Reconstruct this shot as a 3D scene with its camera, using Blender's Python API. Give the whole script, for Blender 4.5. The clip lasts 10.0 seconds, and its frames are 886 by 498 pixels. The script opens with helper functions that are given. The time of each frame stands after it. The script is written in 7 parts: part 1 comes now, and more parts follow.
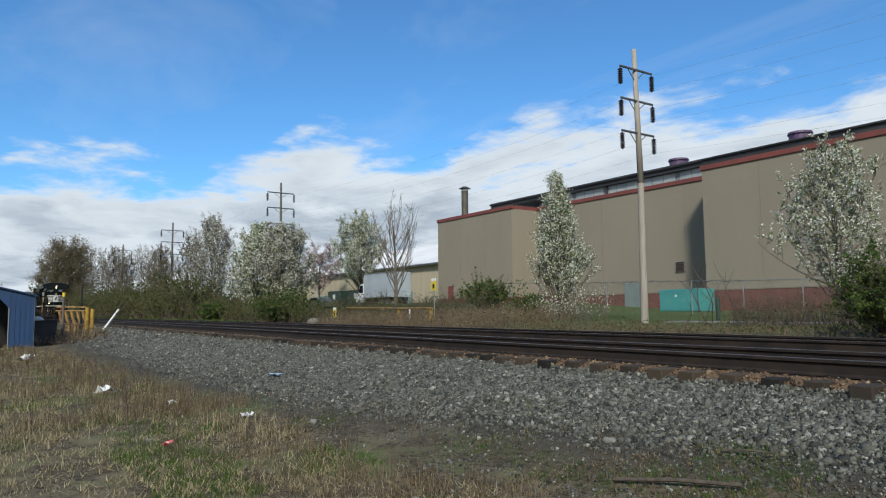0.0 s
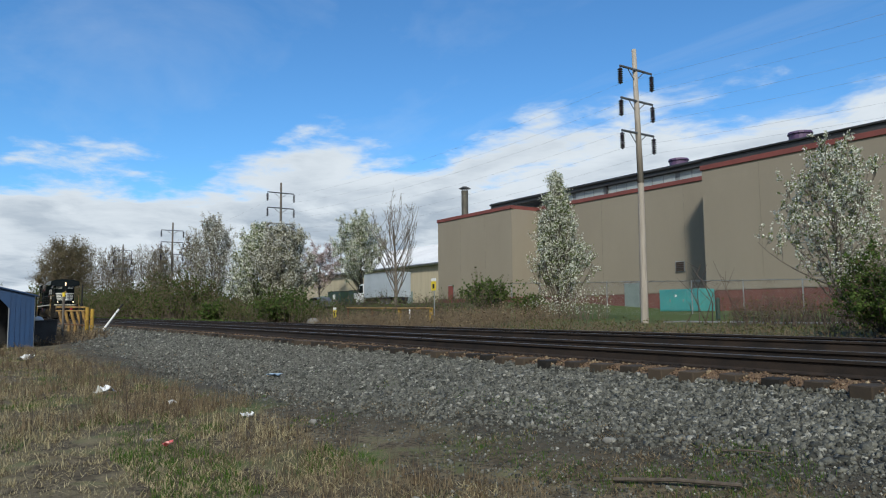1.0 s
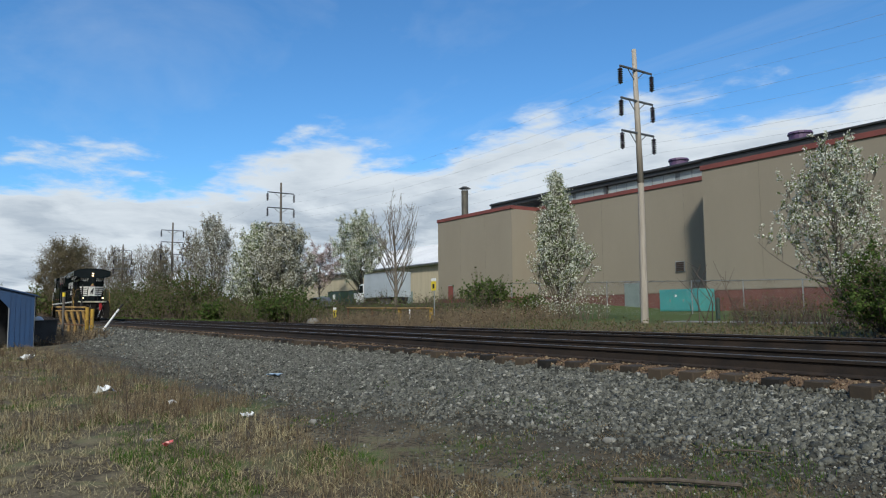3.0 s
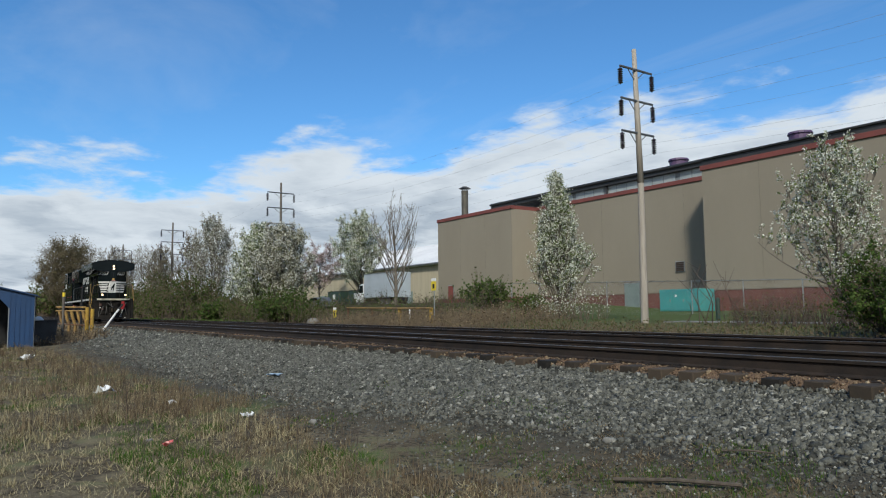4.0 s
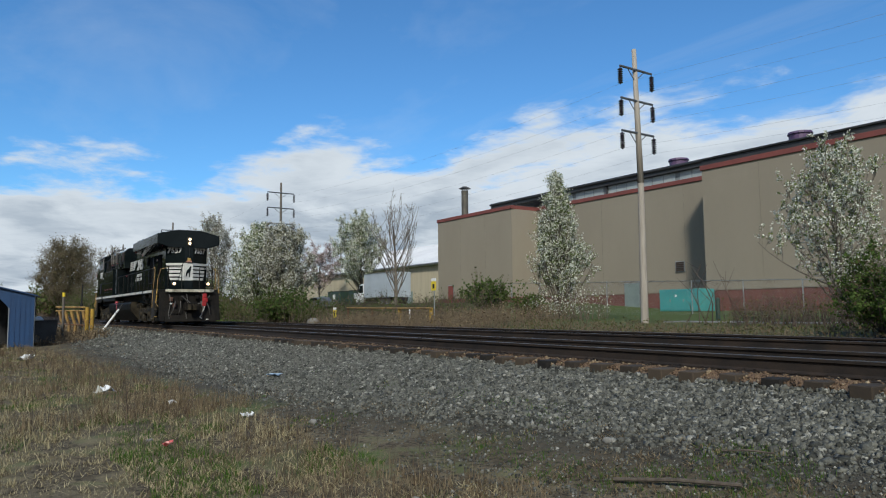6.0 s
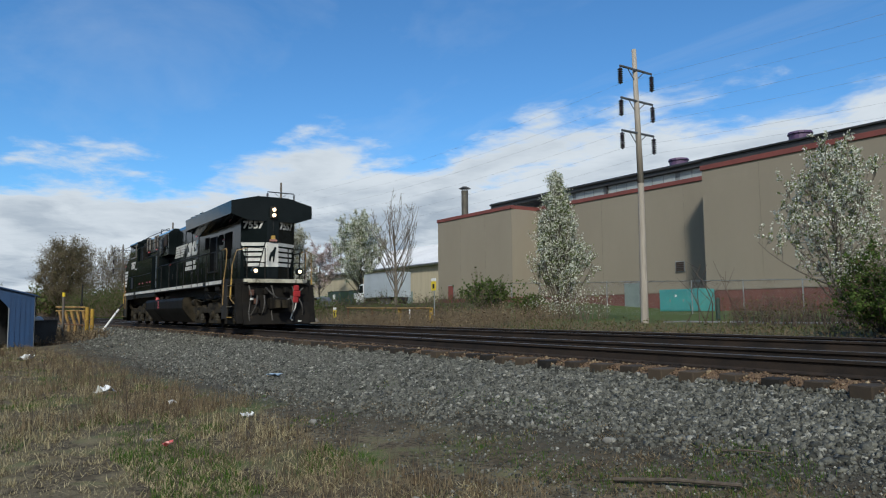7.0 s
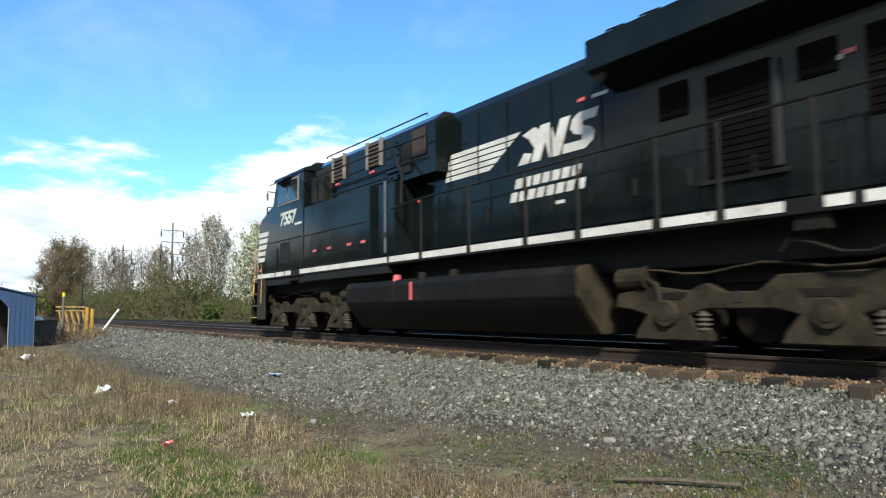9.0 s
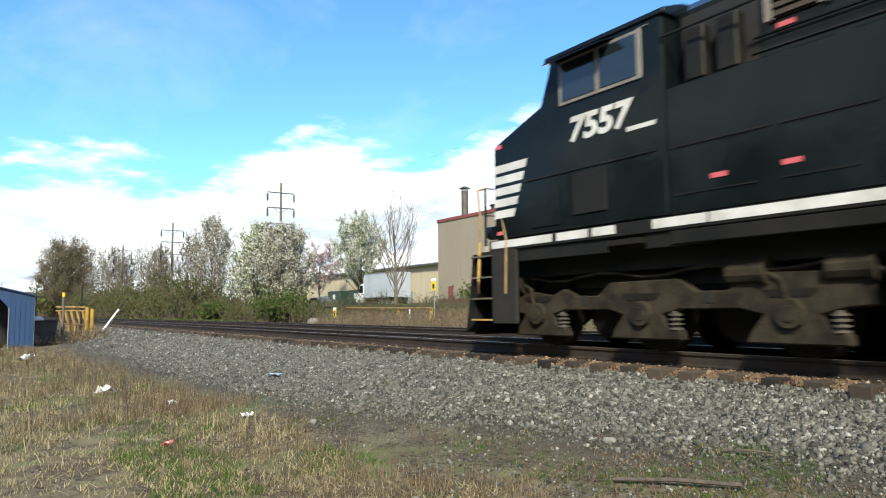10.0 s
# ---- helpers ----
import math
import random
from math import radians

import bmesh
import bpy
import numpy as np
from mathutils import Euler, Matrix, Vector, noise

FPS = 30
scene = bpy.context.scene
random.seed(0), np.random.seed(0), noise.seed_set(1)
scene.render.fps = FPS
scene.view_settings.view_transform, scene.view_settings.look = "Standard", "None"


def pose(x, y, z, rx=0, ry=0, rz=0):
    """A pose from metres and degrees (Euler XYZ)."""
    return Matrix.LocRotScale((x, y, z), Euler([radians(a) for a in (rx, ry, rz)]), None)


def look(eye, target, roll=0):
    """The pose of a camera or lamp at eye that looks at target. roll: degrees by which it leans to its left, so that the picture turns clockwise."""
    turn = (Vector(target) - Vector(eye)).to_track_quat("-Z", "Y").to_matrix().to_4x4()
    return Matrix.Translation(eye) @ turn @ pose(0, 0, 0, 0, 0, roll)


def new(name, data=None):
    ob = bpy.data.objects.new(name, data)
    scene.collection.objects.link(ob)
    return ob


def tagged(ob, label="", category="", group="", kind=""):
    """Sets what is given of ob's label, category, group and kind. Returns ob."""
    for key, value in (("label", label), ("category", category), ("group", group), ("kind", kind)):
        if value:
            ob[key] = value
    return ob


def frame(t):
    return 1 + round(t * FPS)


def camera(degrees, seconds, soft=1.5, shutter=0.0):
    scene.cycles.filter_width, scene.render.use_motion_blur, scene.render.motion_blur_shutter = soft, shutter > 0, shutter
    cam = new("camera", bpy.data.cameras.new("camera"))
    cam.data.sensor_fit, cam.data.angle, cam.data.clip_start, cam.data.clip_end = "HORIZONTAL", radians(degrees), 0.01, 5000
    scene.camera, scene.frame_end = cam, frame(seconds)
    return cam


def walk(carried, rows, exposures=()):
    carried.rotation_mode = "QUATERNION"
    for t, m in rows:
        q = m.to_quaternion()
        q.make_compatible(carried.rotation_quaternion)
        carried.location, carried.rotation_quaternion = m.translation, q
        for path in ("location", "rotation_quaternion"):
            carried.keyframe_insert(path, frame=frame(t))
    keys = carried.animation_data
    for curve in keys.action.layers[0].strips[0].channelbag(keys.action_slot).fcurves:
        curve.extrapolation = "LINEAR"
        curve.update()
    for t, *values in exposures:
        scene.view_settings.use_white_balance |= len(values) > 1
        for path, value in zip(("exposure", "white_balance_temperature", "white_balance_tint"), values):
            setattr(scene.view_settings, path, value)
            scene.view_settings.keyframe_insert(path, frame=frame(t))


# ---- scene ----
# World: x runs along the railway, y away from the viewer across it, z up; the rail tops lie at z = 0.
EYE = Vector((0.0, 0.0, 0.5896))
YAW, PITCH, ROLL = radians(55.746), radians(5.1145), -0.5606
AHEAD = Vector((-math.sin(YAW) * math.cos(PITCH), math.cos(YAW) * math.cos(PITCH), math.sin(PITCH)))
cam = camera(65.83, 10.0, soft=1.1, shutter=0.2)
view = look(EYE, EYE + AHEAD * 20, ROLL)
walk(cam, [(0.0, view), (10.0, view)],
     exposures=[(0.0, -0.22, 6300, 10), (4.0, -0.28, 6300, 10), (7.0, -0.34, 6250, 10), (8.0, -0.24, 6250, 10), (8.5, 0.10, 6350, 10), (9.0, 0.60, 6600, 10), (9.5, 0.68, 6700, 10),
                (10.0, 0.70, 6750, 10)])

# ---- sky and sun ----
TO_SUN = Vector((1.2, -1.0, 1.25)).normalized()
SUN_EL = math.asin(TO_SUN.z)


def node_link(tree, a, b):
    tree.links.new(a, b)


def build_world():
    w = bpy.data.worlds.new("sky")
    scene.world = w
    w.use_nodes = True
    t = w.node_tree
    t.nodes.clear()
    N, L = t.nodes.new, t.links.new
    out, bg = N("ShaderNodeOutputWorld"), N("ShaderNodeBackground")
    sky = N("ShaderNodeTexSky")
    sky.sky_type, sky.sun_disc = "NISHITA", False
    sky.sun_elevation = SUN_EL
    sky.sun_rotation = math.atan2(TO_SUN.x, TO_SUN.y)
    sky.air_density, sky.dust_density, sky.ozone_density = 1.0, 0.3, 3.0
    co = N("ShaderNodeTexCoord")
    sep = N("ShaderNodeSeparateXYZ")
    L(co.outputs["Generated"], sep.inputs[0])

    def m(op, a, b=None, c=None, clamp=False):
        n = N("ShaderNodeMath")
        n.operation, n.use_clamp = op, clamp
        for k, v in enumerate((a, b, c)):
            if v is None:
                continue
            if isinstance(v, (int, float)):
                n.inputs[k].default_value = v
            else:
                L(v, n.inputs[k])
        return n.outputs[0]

    x, y, z = sep.outputs
    # a cloud layer seen in perspective: the direction cast on a flat sheet overhead
    zz = m("ADD", m("MAXIMUM", z, 0.0), 0.16)
    flat = N("ShaderNodeCombineXYZ")
    L(m("DIVIDE", x, zz), flat.inputs[0])
    L(m("DIVIDE", y, zz), flat.inputs[1])
    L(m("MULTIPLY", z, 5.0), flat.inputs[2])

    def noise_tex(scale, detail, rough, vec, dist=0.0):
        n = N("ShaderNodeTexNoise")
        n.inputs["Scale"].default_value, n.inputs["Detail"].default_value = scale, detail
        n.inputs["Roughness"].default_value, n.inputs["Distortion"].default_value = rough, dist
        L(vec, n.inputs["Vector"])
        return n.outputs["Fac"]

    big = noise_tex(1.1, 8.0, 0.55, flat.outputs[0])
    fine = noise_tex(3.6, 7.0, 0.6, flat.outputs[0], 0.3)
    # the bank stands higher towards +x +y
    along = m("ADD", m("MULTIPLY", x, 0.56), m("MULTIPLY", y, 0.83))
    top = m("MULTIPLY_ADD", along, 0.12, 0.252)
    lift = m("MULTIPLY", m("SUBTRACT", top, z), 7.0)
    # broken cloud round the sun, added out of view to raise the fill light
    fill_cloud = m("MULTIPLY", m("MAXIMUM", m("SUBTRACT", m("MULTIPLY", x, 0.64), m("MULTIPLY", y, 0.77)), 0.0), 5.5)
    lift = m("ADD", lift, fill_cloud)
    body = m("ADD", m("ADD", m("MULTIPLY", m("SUBTRACT", big, 0.5), 3.0), m("MULTIPLY", m("SUBTRACT", fine, 0.5), 1.15)), lift)
    mask = N("ShaderNodeMapRange")
    mask.interpolation_type = "SMOOTHSTEP"
    mask.inputs["From Min"].default_value, mask.inputs["From Max"].default_value = -0.04, 0.44
    L(body, mask.inputs["Value"])
    # thin veils higher up
    veil_v = N("ShaderNodeMapping")
    veil_v.inputs["Scale"].default_value = (0.55, 1.6, 1.0)
    veil_v.inputs["Rotation"].default_value = (0, 0, 0.5)
    L(flat.outputs[0], veil_v.inputs[0])
    veil = noise_tex(0.9, 6.0, 0.62, veil_v.outputs[0], 0.6)
    veil_m = N("ShaderNodeMapRange")
    veil_m.inputs["From Min"].default_value, veil_m.inputs["From Max"].default_value = 0.50, 0.80
    veil_m.inputs["To Max"].default_value = 0.2
    L(veil, veil_m.inputs["Value"])
    total = m("MAXIMUM", mask.outputs[0], veil_m.outputs[0])
    # bright tops, grey undersides in streaks
    shade = noise_tex(2.3, 5.0, 0.55, flat.outputs[0], 0.4)
    depth = m("MULTIPLY", m("SUBTRACT", body, 0.25), 0.75, clamp=True)
    grey = m("MULTIPLY", m("SUBTRACT", shade, 0.40), 5.0, clamp=True)
    ramp = N("ShaderNodeMix")
    ramp.data_type = "RGBA"
    ramp.inputs["A"].default_value = (0.72, 0.78, 0.82, 1)
    ramp.inputs["B"].default_value = (0.27, 0.345, 0.43, 1)
    L(m("MULTIPLY", grey, depth), ramp.inputs["Factor"])
    blue = N("ShaderNodeMix")
    blue.data_type, blue.blend_type = "RGBA", "MULTIPLY"
    blue.inputs["Factor"].default_value = 1.0
    L(sky.outputs[0], blue.inputs["A"])
    blue.inputs["B"].default_value = (0.071, 0.120, 0.150, 1)
    mix = N("ShaderNodeMix")
    mix.data_type = "RGBA"
    L(total, mix.inputs["Factor"])
    L(blue.outputs["Result"], mix.inputs["A"])
    L(ramp.outputs["Result"], mix.inputs["B"])
    L(mix.outputs["Result"], bg.inputs["Color"])
    bg.inputs["Strength"].default_value = 1.18
    L(bg.outputs[0], out.inputs["Surface"])


build_world()
sun = new("sun", bpy.data.lights.new("sun", "SUN"))
sun.data.energy, sun.data.angle, sun.data.color = 4.4, radians(6.5), (1.0, 0.95, 0.80)
sun.matrix_world = look(TO_SUN * 100, (0, 0, 0))


# ---- materials ----
def mat(name, a, b=None, rough=0.7, metal=0.0, scale=4.0, fine=40.0, bump=0.15, dist=0.01, spec=0.5, island=0.0, objects=0.0,
        streak=(1, 1, 1), emit=0.0, spots=None, grain=0.35, rough_var=0.12):
    """Two colours mixed by coarse and fine noise in metres, with relief; spots = (colour, scale, threshold) adds a third."""
    mt = bpy.data.materials.new(name)
    mt.use_nodes = True
    t = mt.node_tree
    N, L = t.nodes.new, t.links.new
    p = t.nodes["Principled BSDF"]
    b = b or tuple(c * 0.7 for c in a)
    co = N("ShaderNodeTexCoord")
    mp = N("ShaderNodeMapping")
    mp.inputs["Scale"].default_value = streak
    L(co.outputs["Object"], mp.inputs[0])
    n1, n2 = N("ShaderNodeTexNoise"), N("ShaderNodeTexNoise")
    for n, s, d in ((n1, scale, 5.0), (n2, fine, 3.0)):
        n.inputs["Scale"].default_value, n.inputs["Detail"].default_value = s, d
        n.inputs["Roughness"].default_value = 0.6
        L(mp.outputs[0], n.inputs["Vector"])
    add = N("ShaderNodeMath")
    add.operation = "MULTIPLY_ADD"
    L(n2.outputs["Fac"], add.inputs[0])
    add.inputs[1].default_value = grain
    L(n1.outputs["Fac"], add.inputs[2])
    fac = add.outputs[0]
    lo, hi = 0.36 + grain * 0.5, 0.64 + grain * 0.5
    if island or objects:
        src = N("ShaderNodeNewGeometry").outputs["Random Per Island"] if island else N("ShaderNodeObjectInfo").outputs["Random"]
        a2 = N("ShaderNodeMath")
        a2.operation = "MULTIPLY_ADD"
        L(src, a2.inputs[0])
        a2.inputs[1].default_value = island or objects
        L(fac, a2.inputs[2])
        fac = a2.outputs[0]
        lo, hi = lo, hi + (island or objects)
    r = N("ShaderNodeMapRange")
    r.inputs["From Min"].default_value, r.inputs["From Max"].default_value = lo, hi
    L(fac, r.inputs["Value"])
    mx = N("ShaderNodeMix")
    mx.data_type = "RGBA"
    mx.inputs["A"].default_value, mx.inputs["B"].default_value = (*a, 1), (*b, 1)
    L(r.outputs[0], mx.inputs["Factor"])
    col = mx.outputs["Result"]
    if spots:
        n3 = N("ShaderNodeTexNoise")
        n3.inputs["Scale"].default_value, n3.inputs["Detail"].default_value = spots[1], 4.0
        L(mp.outputs[0], n3.inputs["Vector"])
        r3 = N("ShaderNodeMapRange")
        r3.inputs["From Min"].default_value, r3.inputs["From Max"].default_value = spots[2], spots[2] + 0.1
        L(n3.outputs["Fac"], r3.inputs["Value"])
        m3 = N("ShaderNodeMix")
        m3.data_type = "RGBA"
        L(r3.outputs[0], m3.inputs["Factor"])
        L(col, m3.inputs["A"])
        m3.inputs["B"].default_value = (*spots[0], 1)
        col = m3.outputs["Result"]
    L(col, p.inputs["Base Color"])
    rr = N("ShaderNodeMapRange")
    rr.inputs["To Min"].default_value, rr.inputs["To Max"].default_value = max(0.02, rough - rough_var), min(1.0, rough + rough_var)
    L(n1.outputs["Fac"], rr.inputs["Value"])
    L(rr.outputs[0], p.inputs["Roughness"])
    p.inputs["Metallic"].default_value = metal
    p.inputs["Specular IOR Level"].default_value = spec
    if bump:
        bp = N("ShaderNodeBump")
        bp.inputs["Strength"].default_value, bp.inputs["Distance"].default_value = bump, dist
        L(add.outputs[0], bp.inputs["Height"])
        L(bp.outputs[0], p.inputs["Normal"])
    if emit:
        p.inputs["Emission Color"].default_value, p.inputs["Emission Strength"].default_value = (*a, 1), emit
    return mt


def leaf_mat(name, a, b, c=None, share=0.3):
    """Leaves or petals: the colour goes from a to b from piece to piece, a share of them takes c; some light passes through."""
    mt = bpy.data.materials.new(name)
    mt.use_nodes = True
    t = mt.node_tree
    N, L = t.nodes.new, t.links.new
    t.nodes.clear()
    out, d, tr, ms = N("ShaderNodeOutputMaterial"), N("ShaderNodeBsdfDiffuse"), N("ShaderNodeBsdfTranslucent"), N("ShaderNodeMixShader")
    g = N("ShaderNodeNewGeometry")
    ramp = N("ShaderNodeValToRGB")
    ramp.color_ramp.interpolation = "LINEAR"
    ramp.color_ramp.elements[0].color, ramp.color_ramp.elements[1].color = (*a, 1), (*b, 1)
    if c:
        ramp.color_ramp.elements[1].position = 1 - share - 0.02
        e = ramp.color_ramp.elements.new(1 - share)
        e.color = (*c, 1)
    L(g.outputs["Random Per Island"], ramp.inputs[0])
    L(ramp.outputs[0], d.inputs[0])
    L(ramp.outputs[0], tr.inputs[0])
    ms.inputs[0].default_value = 0.3
    L(d.outputs[0], ms.inputs[1])
    L(tr.outputs[0], ms.inputs[2])
    L(ms.outputs[0], out.inputs["Surface"])
    return mt


def stone_mat(name, ramp_rows, fine=55.0):
    """Broken stone: a grey of its own for each piece, from a few dark and pale rows, with grain."""
    mt = bpy.data.materials.new(name)
    mt.use_nodes = True
    t = mt.node_tree
    N, L = t.nodes.new, t.links.new
    p = t.nodes["Principled BSDF"]
    ramp = N("ShaderNodeValToRGB")
    els = ramp.color_ramp.elements
    els[0].position, els[0].color = ramp_rows[0][0], (*ramp_rows[0][1], 1)
    els[1].position, els[1].color = ramp_rows[-1][0], (*ramp_rows[-1][1], 1)
    for u, c in ramp_rows[1:-1]:
        els.new(u).color = (*c, 1)
    L(N("ShaderNodeNewGeometry").outputs["Random Per Island"], ramp.inputs[0])
    co, n = N("ShaderNodeTexCoord"), N("ShaderNodeTexNoise")
    n.inputs["Scale"].default_value, n.inputs["Detail"].default_value = fine, 4.0
    L(co.outputs["Object"], n.inputs["Vector"])
    r = N("ShaderNodeMapRange")
    r.inputs["From Min"].default_value, r.inputs["From Max"].default_value = 0.3, 0.7
    r.inputs["To Min"].default_value, r.inputs["To Max"].default_value = 0.6, 1.35
    L(n.outputs["Fac"], r.inputs["Value"])
    m = N("ShaderNodeMix")
    m.data_type, m.blend_type = "RGBA", "MULTIPLY"
    m.inputs["Factor"].default_value = 1.0
    L(ramp.outputs[0], m.inputs["A"])
    L(r.outputs[0], m.inputs["B"])
    L(m.outputs["Result"], p.inputs["Base Color"])
    p.inputs["Roughness"].default_value, p.inputs["Specular IOR Level"].default_value = 0.9, 0.25
    return mt


def glow(name, colour, strength):
    mt = bpy.data.materials.new(name)
    mt.use_nodes = True
    p = mt.node_tree.nodes["Principled BSDF"]
    p.inputs["Base Color"].default_value = (*colour, 1)
    p.inputs["Emission Color"].default_value, p.inputs["Emission Strength"].default_value = (*colour, 1), strength
    p.inputs["Roughness"].default_value = 0.2
    return mt


M_STONE = stone_mat("ballast_stone", [(0.0, (0.028, 0.029, 0.025)), (0.35, (0.086, 0.087, 0.076)), (0.9, (0.153, 0.153, 0.133)), (1.0, (0.32, 0.315, 0.28))])
M_TIE = mat("tie_wood", (0.004, 0.0037, 0.0034), (0.074, 0.054, 0.036), 0.9, scale=2.5, fine=25, streak=(3, 0.6, 3), bump=0.5, objects=1.3)
M_RAIL = mat("rail_rust", (0.011, 0.008, 0.0065), (0.032, 0.021, 0.015), 0.8, 0.1, scale=3, fine=50, bump=0.2)
M_RAILTOP = mat("rail_head_steel", (0.42, 0.41, 0.40), (0.30, 0.29, 0.28), 0.32, 0.9, scale=2, fine=30, bump=0.05)
M_WALL = mat("stucco_tan", (0.260, 0.228, 0.180), (0.238, 0.208, 0.164), 0.9, scale=0.18, fine=9, bump=0.2, grain=0.2, streak=(1, 1, 0.35))
M_TRIM = mat("trim_red", (0.20, 0.055, 0.045), (0.15, 0.045, 0.04), 0.7, scale=0.6, fine=12, bump=0.1)
M_BRICK = mat("plinth_brick", (0.165, 0.066, 0.054), (0.125, 0.052, 0.045), 0.85, scale=1.0, fine=14, bump=0.3)
M_ROOFDARK = mat("roof_dark", (0.022, 0.024, 0.028), (0.04, 0.042, 0.046), 0.6, scale=0.5, fine=8, bump=0.1)
M_ROOFWHITE = mat("roof_white", (0.72, 0.73, 0.75), (0.62, 0.63, 0.66), 0.5, scale=0.2, fine=3, bump=0.05)
M_CLEAR = mat("clerestory_panel", (0.34, 0.38, 0.39), (0.26, 0.30, 0.32), 0.35, scale=0.7, fine=6, bump=0.05)
M_PURPLE = mat("vent_purple", (0.10, 0.058, 0.13), (0.075, 0.042, 0.10), 0.5, scale=1, fine=8)
M_POLE = mat("pole_wood", (0.36, 0.325, 0.285), (0.28, 0.25, 0.215), 0.9, scale=1.6, fine=30, streak=(6, 6, 0.5), bump=0.4)
M_STEELARM = mat("arm_steel", (0.17, 0.19, 0.21), (0.11, 0.12, 0.14), 0.5, 0.5, scale=3, fine=30)
M_INSUL = mat("insulator_dark", (0.025, 0.022, 0.035), (0.045, 0.035, 0.05), 0.25, scale=4, fine=30, bump=0.02)
M_WIRE = mat("wire_grey", (0.24, 0.28, 0.33), None, 0.5, 0.3, bump=0)
M_TEAL = mat("teal_paint", (0.06, 0.30, 0.30), (0.045, 0.24, 0.25), 0.5, scale=1, fine=12, bump=0.05)
M_YELLOW = mat("yellow_paint", (0.42, 0.265, 0.035), (0.28, 0.17, 0.03), 0.6, scale=3, fine=25, spots=((0.16, 0.08, 0.04), 6, 0.60))
M_BLUE = mat("blue_metal", (0.012, 0.050, 0.140), (0.009, 0.036, 0.100), 0.5, scale=1.5, fine=15, streak=(1, 1, 0.3), bump=0.05)
# near-black for dark parts, and for shade painted into openings
M_DARK = mat("dark_parts_and_shade", (0.012, 0.012, 0.013), None, 0.8)
M_WHITE = mat("white_paint", (0.74, 0.75, 0.76), (0.64, 0.65, 0.66), 0.45, scale=1, fine=15, bump=0.03)
M_GALV = mat("galvanised", (0.34, 0.36, 0.37), (0.24, 0.25, 0.26), 0.5, 0.6, scale=3, fine=20)
M_BARK = mat("bark", (0.115, 0.095, 0.075), (0.06, 0.048, 0.038), 0.95, scale=5, fine=40, streak=(4, 4, 0.7), bump=0.5)
M_BARKPALE = mat("bark_pale", (0.27, 0.235, 0.195), (0.15, 0.125, 0.10), 0.95, scale=5, fine=40, streak=(4, 4, 0.7), bump=0.5)
M_TWIG = mat("twigs", (0.21, 0.165, 0.125), (0.11, 0.085, 0.06), 0.95, scale=1, fine=9, bump=0, island=0.6)
M_TWIGRED = mat("twigs_red", (0.12, 0.088, 0.068), (0.065, 0.05, 0.04), 0.95, scale=1, fine=9, bump=0, island=0.6)
M_BLOSSOM = leaf_mat("blossom", (0.58, 0.60, 0.51), (0.86, 0.86, 0.80), (0.15, 0.20, 0.06), 0.36)
M_BLOSSOMFAR = leaf_mat("blossom_grey", (0.48, 0.48, 0.42), (0.76, 0.76, 0.69), (0.18, 0.18, 0.10), 0.36)
M_PINK = leaf_mat("blossom_pink", (0.55, 0.44, 0.45), (0.68, 0.58, 0.58), (0.23, 0.17, 0.14), 0.45)
M_LEAF = leaf_mat("leaf_green", (0.042, 0.078, 0.020), (0.115, 0.165, 0.048), (0.11, 0.09, 0.05), 0.12)
M_POLEDARK = mat("pole_wood_dark", (0.13, 0.115, 0.10), (0.09, 0.08, 0.07), 0.9, scale=1.6, fine=30, streak=(6, 6, 0.5), bump=0.4)
M_LEAFDULL = leaf_mat("leaf_dull", (0.075, 0.085, 0.035), (0.135, 0.135, 0.06), (0.16, 0.12, 0.075), 0.35)
M_CATKIN = leaf_mat("bud_olive", (0.125, 0.108, 0.062), (0.21, 0.182, 0.11))
M_STRAW = leaf_mat("dry_grass", (0.31, 0.265, 0.150), (0.55, 0.480, 0.30), (0.16, 0.125, 0.075), 0.28)
M_RUSSET = leaf_mat("russet_grass", (0.155, 0.118, 0.075), (0.31, 0.245, 0.155), (0.12, 0.084, 0.055), 0.25)
M_GRASS = leaf_mat("green_grass", (0.038, 0.088, 0.014), (0.09, 0.165, 0.03), (0.22, 0.19, 0.09), 0.15)
M_ASPHALT = mat("asphalt", (0.22, 0.225, 0.23), (0.17, 0.175, 0.18), 0.9, scale=0.5, fine=20)
# locomotive
M_BLACK = mat("loco_black", (0.0045, 0.0072, 0.0080), (0.008, 0.0115, 0.0125), 0.10, scale=1.1, fine=12, bump=0.25, dist=0.03, grain=0.03, rough_var=0.05, spec=0.15)
M_BLACKDUST = mat("loco_black_dusty", (0.008, 0.008, 0.0075), (0.016, 0.015, 0.013), 0.55, spec=0.2, scale=1.2, fine=14, bump=0.05)
M_TRUCK = mat("truck_grime", (0.040, 0.033, 0.022), (0.013, 0.011, 0.008), 0.9, spec=0.2, scale=2.5, fine=25, bump=0.2)
M_GRIME = mat("under_grime", (0.007, 0.0065, 0.006), (0.014, 0.012, 0.010), 0.8, spec=0.2, scale=2.5, fine=25, bump=0.2)
M_LOCOWHITE = mat("loco_white", (0.62, 0.625, 0.61), (0.46, 0.455, 0.43), 0.45, scale=2.0, fine=20, bump=0.03, spots=((0.30, 0.28, 0.25), 5, 0.68))
M_LOCOYELLOW = mat("rail_yellow", (0.52, 0.33, 0.075), (0.36, 0.23, 0.06), 0.55, scale=4, fine=30)
M_RED = mat("red_cloth", (0.36, 0.018, 0.022), (0.25, 0.012, 0.016), 0.8, scale=4, fine=30)
M_PINKTAG = mat("red_reflector", (0.62, 0.12, 0.14), None, 0.4)
